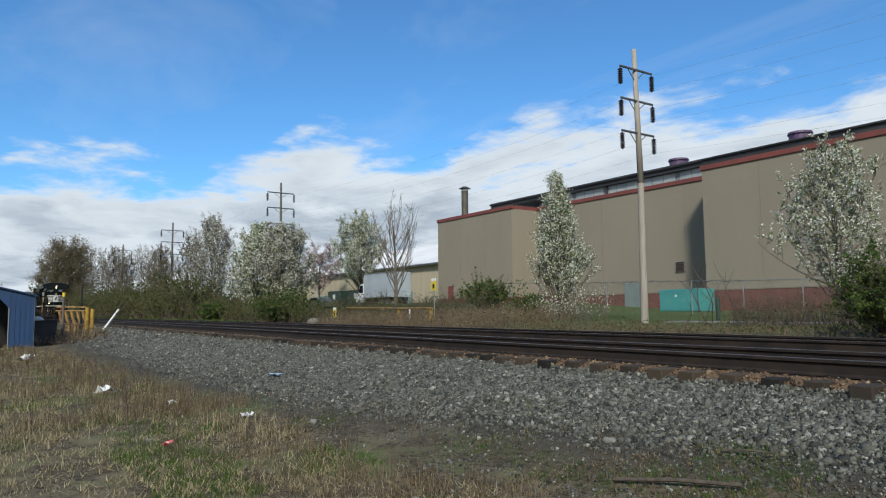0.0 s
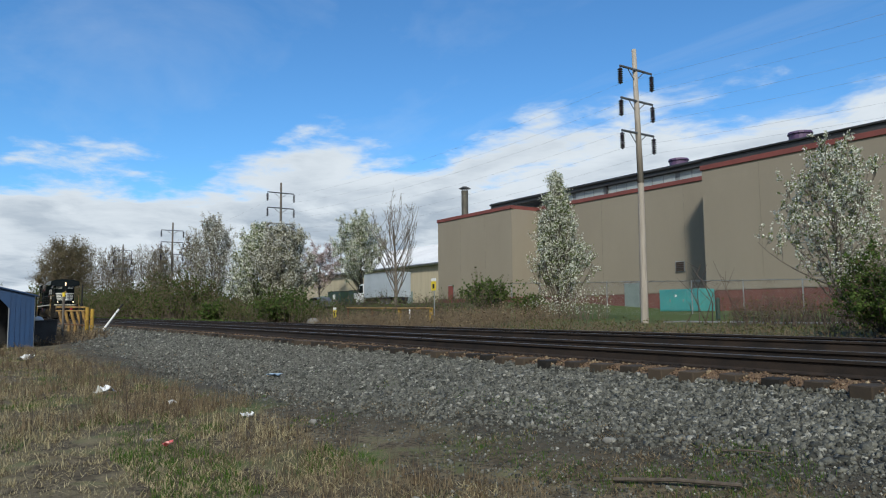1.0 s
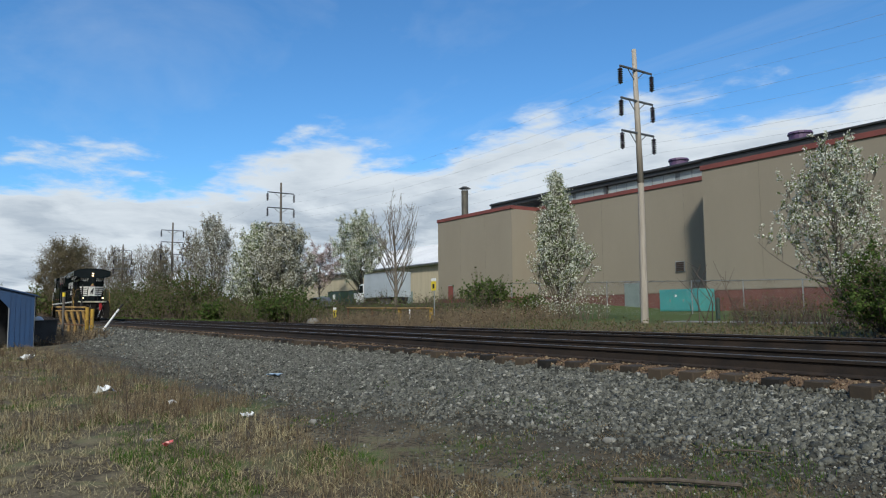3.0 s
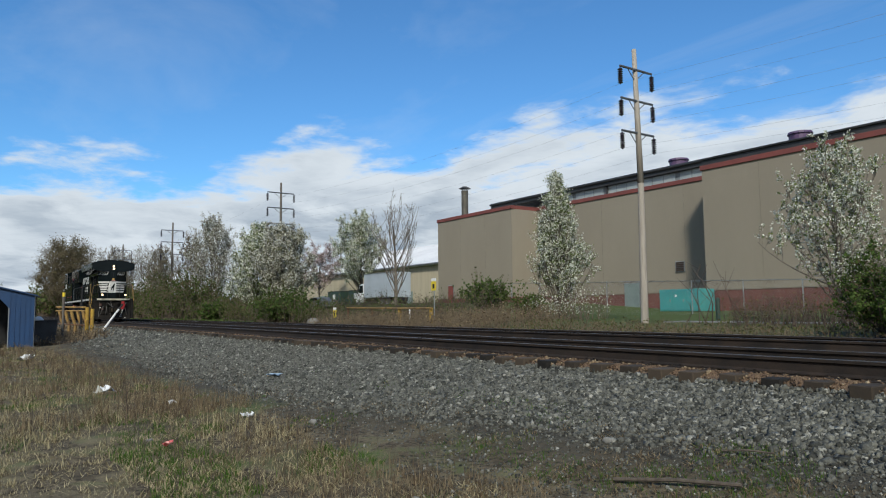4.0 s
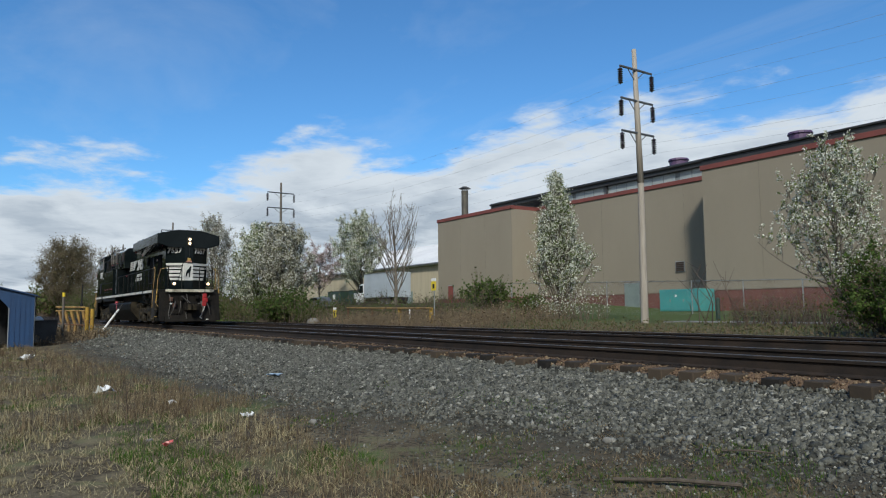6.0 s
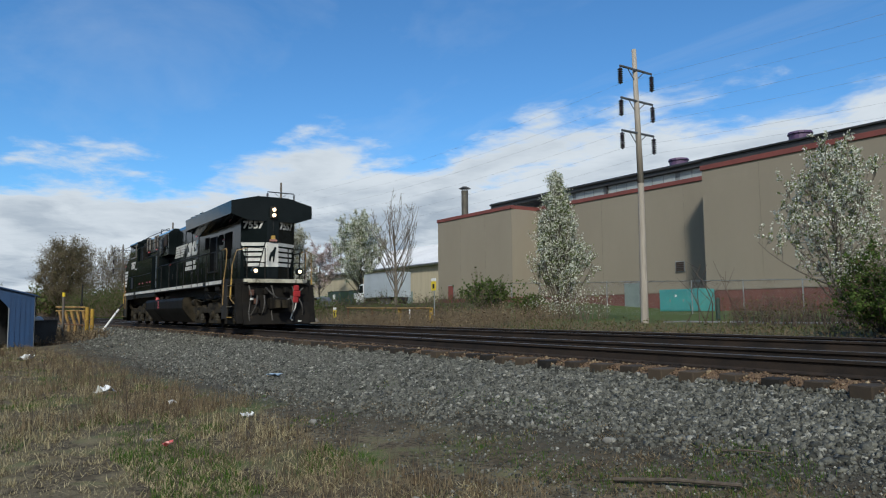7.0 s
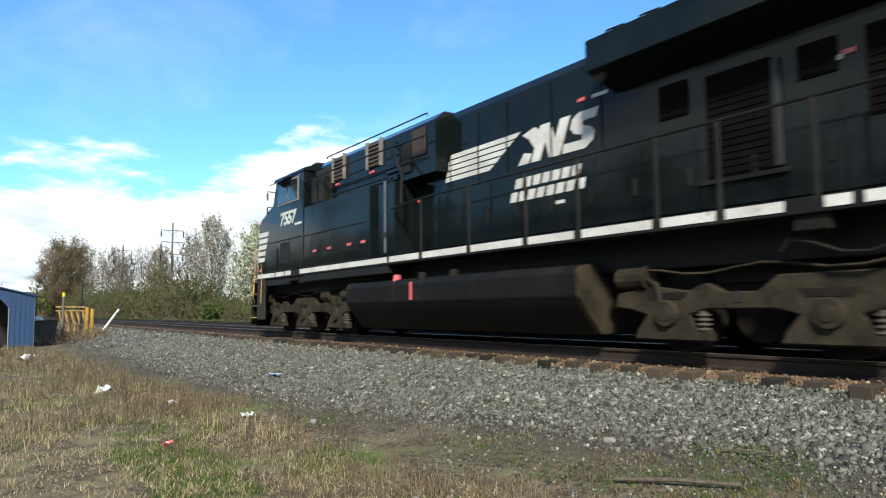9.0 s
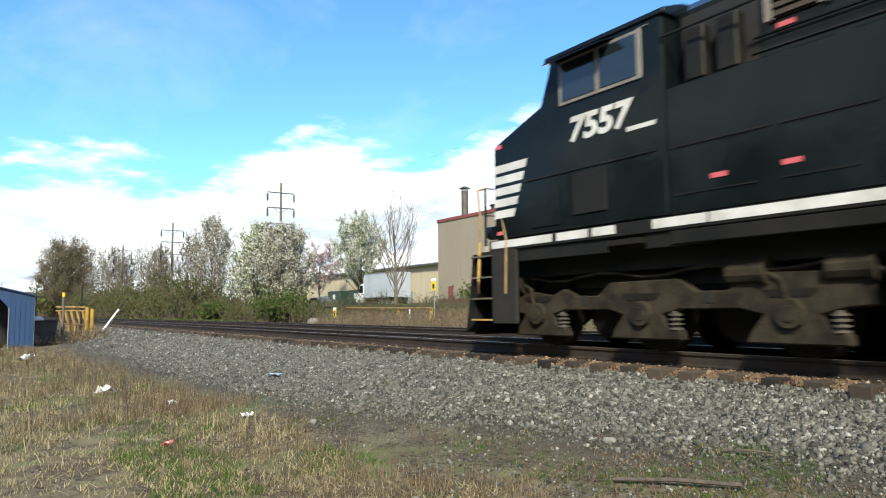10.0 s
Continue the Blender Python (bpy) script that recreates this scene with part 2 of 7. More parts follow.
M_LOUVRE = mat("louvre_brown", (0.028, 0.018, 0.013), (0.048, 0.032, 0.023), 0.7, scale=3, fine=25)
M_CABGLASS = mat("cab_glass", (0.015, 0.022, 0.028), None, 0.05, bump=0, rough_var=0.0, spec=0.8)
M_LAMP = glow("headlight_glow", (1.0, 0.72, 0.42), 4.0)


# ---- mesh tools ----
def mesh_ob(name, verts, faces, material, parent=None, smooth=False):
    me = bpy.data.meshes.new(name)
    me.from_pydata(verts, [], faces)
    if smooth:
        me.shade_smooth()
    me.materials.append(material)
    ob = new(name, me)
    if parent:
        ob.parent = parent
    return ob


def part(name, bm, material, parent, label="", smooth=False):
    me = bpy.data.meshes.new(name)
    bmesh.ops.recalc_face_normals(bm, faces=bm.faces)
    bm.to_mesh(me)
    bm.free()
    if smooth:
        me.shade_smooth()
    me.materials.append(material)
    ob = new(name, me)
    ob.parent = parent
    return tagged(ob, label)


def solo(name, bm, material, label, category, group="", kind="", at=None, smooth=False):
    ob = part(name, bm, material, None, "", smooth)
    if at:
        ob.matrix_basis = at
    return tagged(ob, label, category, group, kind)


def thing(name, label, category, group="", kind="", at=None):
    e = new(name)
    e.empty_display_size = 0.3
    if at:
        e.matrix_basis = at
    return tagged(e, label, category, group, kind)


def box(bm, x0, x1, y0, y1, z0, z1, bevel=0.0):
    bm2 = bmesh.new()
    g = bmesh.ops.create_cube(bm2, size=1.0)
    for v in g["verts"]:
        v.co = Vector(((x0 + x1) / 2 + v.co.x * (x1 - x0), (y0 + y1) / 2 + v.co.y * (y1 - y0), (z0 + z1) / 2 + v.co.z * (z1 - z0)))
    if bevel:
        bmesh.ops.bevel(bm2, geom=bm2.edges[:], offset=bevel, segments=1, affect="EDGES")
    merge(bm, bm2)
    return bm


def merge(bm, other):
    idx = {}
    for v in other.verts:
        idx[v] = bm.verts.new(v.co)
    for fc in other.faces:
        bm.faces.new([idx[v] for v in fc.verts])
    other.free()


def tube(bm, p0, p1, r0, r1=None, seg=8, caps=True):
    r1 = r0 if r1 is None else r1
    p0, p1 = Vector(p0), Vector(p1)
    d = (p1 - p0).normalized()
    a = d.orthogonal().normalized()
    b = d.cross(a)
    ring = []
    for p, r in ((p0, r0), (p1, r1)):
        ring.append([bm.verts.new(p + (a * math.cos(k * math.tau / seg) + b * math.sin(k * math.tau / seg)) * r) for k in range(seg)])
    for k in range(seg):
        bm.faces.new((ring[0][k], ring[0][(k + 1) % seg], ring[1][(k + 1) % seg], ring[1][k]))
    if caps:
        bm.faces.new(ring[0][::-1])
        bm.faces.new(ring[1])
    return bm


def pipe(bm, pts, r, seg=6):
    """One bent tube through the points."""
    ps = [Vector(p) for p in pts]
    side = (ps[1] - ps[0]).orthogonal().normalized()
    rings = []
    for k, p in enumerate(ps):
        d = (ps[min(k + 1, len(ps) - 1)] - ps[max(k - 1, 0)]).normalized()
        side = (side - d * side.dot(d)).normalized()
        up = d.cross(side)
        rings.append([bm.verts.new(p + (side * math.cos(i * math.tau / seg) + up * math.sin(i * math.tau / seg)) * r) for i in range(seg)])
    for a, b in zip(rings, rings[1:]):
        for i in range(seg):
            bm.faces.new((a[i], a[(i + 1) % seg], b[(i + 1) % seg], b[i]))
    bm.faces.new(rings[0][::-1])
    bm.faces.new(rings[-1])
    return bm


def prism(bm, prof, u0, u1, axis="y", bevel=0.0):
    """A closed outline, drawn out along an axis. Outline: (x, z) for y, (y, z) for x, (x, y) for z."""
    def place(p, u):
        return {"y": (p[0], u, p[1]), "x": (u, p[0], p[1]), "z": (p[0], p[1], u)}[axis]
    bm2 = bmesh.new()
    a = [bm2.verts.new(place(p, u0)) for p in prof]
    b = [bm2.verts.new(place(p, u1)) for p in prof]
    n = len(prof)
    bm2.faces.new(a)
    bm2.faces.new(b[::-1])
    for k in range(n):
        bm2.faces.new((a[k], b[k], b[(k + 1) % n], a[(k + 1) % n]))
    if bevel:
        bmesh.ops.recalc_face_normals(bm2, faces=bm2.faces)
        bmesh.ops.bevel(bm2, geom=bm2.edges[:], offset=bevel, segments=1, affect="EDGES")
    merge(bm, bm2)
    return bm


def scatter_mesh(name, centres, shape_v, shape_f, scales, material, rng, squash=None, upright=False, lean=0.0, parent=None):
    """Many turned and scaled copies of a small shape, as one mesh."""
    n, k = len(centres), len(shape_v)
    if upright:
        ang = rng.uniform(0, math.tau, n)
        tilt, ta = np.clip(rng.normal(0, lean, n), -1.15, 1.15) if lean else np.zeros(n), rng.uniform(0, math.tau, n)
        c, s = np.cos(ang), np.sin(ang)
        v = np.repeat(shape_v[None], n, 0) * (scales[:, None, None] if scales.ndim == 1 else scales[:, None, :])
        x, y = v[..., 0] * c[:, None] - v[..., 1] * s[:, None], v[..., 0] * s[:, None] + v[..., 1] * c[:, None]
        z = v[..., 2]
        x = x + z * (np.tan(tilt) * np.cos(ta))[:, None]
        y = y + z * (np.tan(tilt) * np.sin(ta))[:, None]
        v = np.stack([x, y, z], -1)
    else:
        q = rng.normal(size=(n, 4))
        q /= np.linalg.norm(q, axis=1, keepdims=True)
        w, x, y, z = q.T
        rot = np.stack([np.stack([1 - 2 * (y * y + z * z), 2 * (x * y - z * w), 2 * (x * z + y * w)], -1),
                        np.stack([2 * (x * y + z * w), 1 - 2 * (x * x + z * z), 2 * (y * z - x * w)], -1),
                        np.stack([2 * (x * z - y * w), 2 * (y * z + x * w), 1 - 2 * (x * x + y * y)], -1)], 1)
        v = np.einsum("nij,kj->nki", rot, shape_v) * (scales[:, None, None] if scales.ndim == 1 else scales[:, None, :])
        if squash:
            v = v * np.array(squash)
    v = (v + centres[:, None, :]).reshape(-1, 3)
    fs = np.array(shape_f)
    fcs = (np.arange(n)[:, None, None] * k + fs[None]).reshape(-1, fs.shape[1])
    me = bpy.data.meshes.new(name)
    me.vertices.add(len(v))
    me.vertices.foreach_set("co", v.astype(np.float32).ravel())
    me.loops.add(fcs.size)
    me.loops.foreach_set("vertex_index", fcs.astype(np.int32).ravel())
    me.polygons.add(len(fcs))
    me.polygons.foreach_set("loop_start", np.arange(0, fcs.size, fs.shape[1], dtype=np.int32))
    me.update(calc_edges=True)
    me.materials.append(material)
    ob = new(name, me)
    if parent:
        ob.parent = parent
    return ob


QUAD = (np.array([[-0.5, 0, -0.5], [0.5, 0, -0.5], [0.5, 0.12, 0.5], [-0.5, 0.12, 0.5]]), [(0, 1, 2, 3)])
BLADE = (np.array([[-0.5, 0, 0], [0.5, 0, 0], [0.3, 0.10, 0.55], [0.0, 0.35, 1.0]]), [(0, 1, 2), (0, 2, 3)])
CHIP = (np.array([[-1, -.8, -.6], [.9, -1, -.5], [1, .7, -.7], [-.8, 1, -.5], [-.7, -.6, .7], [.6, -.9, .5], [.8, .5, .8], [-.9, .6, .45]]),
        [(0, 3, 2, 1), (4, 5, 6, 7), (0, 1, 5, 4), (1, 2, 6, 5), (2, 3, 7, 6), (3, 0, 4, 7)])
ROCK = (np.array([[1, .1, -.1], [-.9, .3, .15], [.1, 1, .1], [-.15, -.95, -.1], [.2, -.1, .8], [-.1, .15, -.85]]),
        [(0, 2, 4), (2, 1, 4), (1, 3, 4), (3, 0, 4), (2, 0, 5), (1, 2, 5), (3, 1, 5), (0, 3, 5)])


# ---- ground ----
NEAR_RAIL, GAUGE, TRACKS_APART = 7.9023, 1.505, 4.3
YC = NEAR_RAIL + GAUGE / 2


def lerp_table(v, table):
    return np.interp(v, [a for a, _ in table], [b for _, b in table])


CROSS = [(-60, -1.0), (-5, -0.98), (2.5, -0.95), (4.2, -0.86), (5.2, -0.68), (6.2, -0.53), (7.0, -0.40), (7.33, -0.345), (7.46, -0.265), (7.64, -0.200), (14.1, -0.203),
         (14.6, -0.27), (15.8, -0.62), (18.0, -0.50), (21.0, -0.25), (25.0, -0.02), (34.0, 0.15), (50.0, 0.30), (400, 0.4)]


def ground_grid(x, y):
    """The height of the ground: its cross-section along y, and a rise beyond the fence towards -x."""
    u = np.clip((-x - 36.0) / 26.0, 0, 1) * np.clip((y - 25.0) / 14.0, 0, 1)
    return lerp_table(y, CROSS) + 1.15 * u * u * (3 - 2 * u)


def ground_z(x, y):
    return float(ground_grid(x, y))


def axis_steps(parts):
    out = []
    for a, b, n in parts:
        out += list(np.linspace(a, b, n, endpoint=False))
    return np.array(out + [parts[-1][1]])


def ground_material():
    mt = bpy.data.materials.new("ground_earth")
    mt.use_nodes = True
    t = mt.node_tree
    N, L = t.nodes.new, t.links.new
    p = t.nodes["Principled BSDF"]
    co, sep = N("ShaderNodeTexCoord"), N("ShaderNodeSeparateXYZ")
    L(co.outputs["Object"], sep.inputs[0])

    def nz(scale, detail=5.0, rough=0.6):
        n = N("ShaderNodeTexNoise")
        n.inputs["Scale"].default_value, n.inputs["Detail"].default_value, n.inputs["Roughness"].default_value = scale, detail, rough
        L(co.outputs["Object"], n.inputs["Vector"])
        return n.outputs["Fac"]

    def rng_map(src, a, b, lo=0.0, hi=1.0):
        r = N("ShaderNodeMapRange")
        for k, v in (("From Min", a), ("From Max", b), ("To Min", lo), ("To Max", hi)):
            r.inputs[k].default_value = v
        L(src, r.inputs["Value"])
        return r.outputs[0]

    def mixc(fac, a, b):
        m = N("ShaderNodeMix")
        m.data_type = "RGBA"
        L(fac, m.inputs["Factor"])
        for k, c in (("A", a), ("B", b)):
            if isinstance(c, tuple):
                m.inputs[k].default_value = (*c, 1)
            else:
                L(c, m.inputs[k])
        return m.outputs["Result"]

    def m2(op, a, b):
        n = N("ShaderNodeMath")
        n.operation = op
        for k, v in enumerate((a, b)):
            if isinstance(v, (int, float)):
                n.inputs[k].default_value = v
            else:
                L(v, n.inputs[k])
        return n.outputs[0]

    broad, mid, fine, grit = nz(0.45), nz(2.2), nz(14, 6), nz(70, 3)
    soil = mixc(rng_map(mid, 0.38, 0.62), (0.105, 0.084, 0.054), (0.185, 0.150, 0.095))
    # dark flecks paint in the shade of gaps between the grass
    soil = mixc(rng_map(fine, 0.45, 0.62), soil, (0.040, 0.032, 0.022))
    green = mixc(rng_map(fine, 0.4, 0.6), (0.075, 0.105, 0.035), (0.135, 0.145, 0.06))
    straw = nz(0.9)
    soil2 = mixc(rng_map(straw, 0.52, 0.64), soil, (0.215, 0.178, 0.108))
    verge = mixc(rng_map(m2("ADD", broad, m2("MULTIPLY", mid, 0.5)), 0.80, 0.94), soil2, green)
    # kept dark: the shadow in gaps between loose stones is in this colour
    stone = mixc(rng_map(grit, 0.35, 0.65), (0.035, 0.034, 0.031), (0.13, 0.128, 0.118))
    dirty = mixc(rng_map(fine, 0.4, 0.6), (0.033, 0.030, 0.024), (0.094, 0.088, 0.070))
    rusty = mixc(rng_map(grit, 0.4, 0.6), (0.085, 0.050, 0.030), (0.215, 0.145, 0.090))
    y = m2("ADD", sep.outputs[1], m2("MULTIPLY", m2("SUBTRACT", mid, 0.5), 1.6))
    y = m2("SUBTRACT", y, rng_map(sep.outputs[0], -14.0, -3.0, 0.0, 1.4))
    c = mixc(rng_map(y, 3.1, 4.0), verge, dirty)
    c = mixc(rng_map(y, 4.3, 5.4), c, stone)
    c = mixc(rng_map(sep.outputs[1], 7.35, 7.5), c, rusty)
    c = mixc(rng_map(sep.outputs[1], 14.3, 14.6), c, soil)
    lawn = mixc(rng_map(fine, 0.35, 0.65), (0.050, 0.080, 0.022), (0.098, 0.122, 0.045))
    c = mixc(rng_map(m2("ADD", sep.outputs[1], m2("MULTIPLY", broad, 6.0)), 20.0, 30.0), c, lawn)
    L(c, p.inputs["Base Color"])
    p.inputs["Roughness"].default_value = 0.95
    p.inputs["Specular IOR Level"].default_value = 0.2
    b = N("ShaderNodeBump")
    b.inputs["Strength"].default_value, b.inputs["Distance"].default_value = 0.8, 0.04
    L(m2("ADD", fine, m2("MULTIPLY", grit, 0.5)), b.inputs["Height"])
    L(b.outputs[0], p.inputs["Normal"])
    return mt


def build_ground():
    xs = axis_steps([(-3000, -300, 12), (-300, -60, 40), (-60, -20, 80), (-20, 4, 120), (4, 60, 30), (60, 3000, 12)])
    ys = axis_steps([(-3000, -60, 10), (-60, -4, 20), (-4, 16, 110), (16, 60, 60), (60, 3000, 14)])
    ys = np.unique(np.concatenate([ys, [a for a, _ in CROSS if -5 < a < 60]]))
    X, Y = np.meshgrid(xs, ys)
    Z = ground_grid(X, Y)
    verge = np.clip((4.6 - Y) / 1.2, 0, 1) + np.clip((Y - 15) / 2, 0, 1)
    bumps = np.array([noise.noise(Vector((a * 0.9, b * 0.9, 0))) + 0.5 * noise.noise(Vector((a * 2.7, b * 2.7, 5))) for a, b in zip(X.ravel(), Y.ravel())]).reshape(X.shape)
    Z = Z + bumps * 0.045 * np.clip(verge, 0, 1)
    v = np.stack([X, Y, Z], -1).reshape(-1, 3)
    nx, ny = len(xs), len(ys)
    f = [(j * nx + i, j * nx + i + 1, (j + 1) * nx + i + 1, (j + 1) * nx + i) for j in range(ny - 1) for i in range(nx - 1)]
    g = mesh_ob("ground", v.tolist(), f, ground_material(), smooth=True)
    tagged(g, "rough trackside ground of soil, gravel and spring grass", "ground", kind="structure")


build_ground()


def toe(x):
    """Where the clean stone runs out into dirt."""
    return np.interp(x, [-60, -16, -10, -6, -3, 3], [3.9, 3.95, 4.5, 5.2, 5.75, 6.0])


def build_ballast():
    rng = np.random.default_rng(3)
    # the sloping shoulder, smaller stones where it runs out
    for name, shape, rows in (("ballast", CHIP, ((-13.5, -1.2, 50000, 0.0178),)), ("far_ballast", ROCK, ((-30, -13.5, 28000, 0.0245), (-75, -30, 9000, 0.042)))):
        c, s = [], []
        for x0, x1, n, r in rows:
            x = rng.uniform(x0, x1, n)
            y = 7.44 - 3.4 * rng.uniform(0, 1, n) ** 1.15
            y = y + 0.35 * np.clip((6.0 - y) / 1.5, 0, 1) * rng.normal(0, 1, n)
            y = np.minimum(y, 7.40)
            k = (y > toe(x) + rng.normal(0, 0.3, n)) & (x < -0.3 * y)
            x, y, n = x[k], y[k], int(k.sum())
            c.append(np.stack([x, y, lerp_table(y, CROSS) + 0.004], -1))
            s.append(rng.lognormal(math.log(r), 0.33, n))
        c, s = np.concatenate(c), np.concatenate(s)
        ob = scatter_mesh(name, c, *shape, s[:, None] * rng.uniform(0.5, 1.45, (len(s), 3)), M_STONE, rng)
        tagged(ob, "loose grey crushed stone sloping down from the track", "ballast", kind="stuff")
    # the rusty stones between and over the sleeper ends
    n = 16000
    x = -60 + 62 * rng.uniform(0, 1, n) ** 0.55
    y = rng.uniform(7.38, 9.2, n)
    c2 = np.stack([x, y, np.interp(y, [7.4, 7.64], [-0.27, -0.205]) + 0.012 * rng.uniform(0, 1, n)], -1)
    ob = scatter_mesh("track_ballast", c2, *ROCK, rng.lognormal(math.log(0.02), 0.3, n), M_STONERUST, rng)
    tagged(ob, "rust-stained ballast between the sleepers", "ballast", kind="stuff")
    # fine dirty gravel below the shoulder
    n = 42000
    x, y = -34 * rng.uniform(0, 1, n) ** 1.7 - 1.0, rng.uniform(2.9, 6.4, n)
    k = y > 3.3 + rng.normal(0, 0.28, n)
    x, y = x[k], y[k]
    c3 = np.stack([x, y, ground_grid(x, y) + 0.006], -1)
    ob = scatter_mesh("stray_stones", c3, *ROCK, rng.lognormal(math.log(0.0088), 0.48, len(x)), M_STONE, rng)
    tagged(ob, "small stones strewn over the bare dirt", "stones", kind="stuff")


M_STONERUST = stone_mat("ballast_rusty", [(0.0, (0.035, 0.024, 0.017)), (0.6, (0.115, 0.075, 0.048)), (0.9, (0.21, 0.155, 0.098)), (1.0, (0.32, 0.26, 0.17))])
build_ballast()


def rail_mesh(bm, y, x0, x1):
    prof = [(-0.076, -0.186), (0.076, -0.186), (0.076, -0.172), (0.012, -0.150), (0.010, -0.048), (0.036, -0.036), (0.037, -0.006), (0.028, 0.0),
            (-0.028, 0.0), (-0.037, -0.006), (-0.036, -0.036), (-0.010, -0.048), (-0.012, -0.150), (-0.076, -0.172)]
    prism(bm, [(y + a, z) for a, z in prof], x0, x1, "x")


def build_track(y_near, label):
    tr = thing("railway_track", label, "railway track", kind="structure")
    for k in range(2):
        bm = bmesh.new()
        rail_mesh(bm, y_near + k * GAUGE, -420, 90)
        r = part("rail", bm, M_RAIL, tr, "rusty steel rail")
        bm = bmesh.new()
        box(bm, -420, 90, y_near + k * GAUGE - 0.026, y_near + k * GAUGE + 0.026, -0.002, 0.003)
        part("running_surface", bm, M_RAILTOP, r, "polished steel running surface")
    rng = random.Random(5)
    bm = bmesh.new()
    box(bm, -0.115, 0.115, -1.30, 1.30, -0.19, 0.0, 0.012)
    me = bpy.data.meshes.new("tie")
    bm.to_mesh(me)
    bm.free()
    me.materials.append(M_TIE)
    bmp = bmesh.new()
    for s in (-1, 1):
        box(bmp, -0.10, 0.10, s * GAUGE / 2 - 0.17, s * GAUGE / 2 + 0.17, 0.0, 0.012, 0.003)
        for a in (-0.075, 0.075):
            for b in (-0.11, 0.11):
                box(bmp, a - 0.014, a + 0.014, s * GAUGE / 2 + b - 0.014, s * GAUGE / 2 + b + 0.014, 0.012, 0.04)
    mp = bpy.data.meshes.new("tie_plate")
    bmp.to_mesh(mp)
    bmp.free()
    mp.materials.append(M_RAIL)
    x, n = 3.0, 0
    while n < 150:
        t = new("tie", me)
        t.parent = tr
        t.matrix_basis = pose(x, y_near + GAUGE / 2 + rng.uniform(-0.05, 0.05), -0.198 + rng.uniform(-0.008, 0.004), 0, 0, rng.uniform(-1.5, 1.5))
        if n < 70:
            q = new("tie_plate", mp)
            q.parent = t
        x -= 0.52 + rng.uniform(-0.05, 0.05)
        n += 1
    bm = bmesh.new()
    while x > -300:
        box(bm, x - 0.115, x + 0.115, y_near - 0.55, y_near + GAUGE + 0.55, -0.38, -0.198)
        x -= 0.53
    tagged(part("far_ties", bm, M_TIE, tr), kind="stuff")


build_track(NEAR_RAIL, "railway track with rusty rails on weathered wooden ties")
build_track(NEAR_RAIL + TRACKS_APART, "second railway track with rusty rails behind the first")


# ---- large building ----
def wall_box(name, x0, x1, y0, y1, z0, z1, material, parent, label=""):
    bm = bmesh.new()
    box(bm, x0, x1, y0, y1, z0, z1)
    return part(name, bm, material, parent, label)


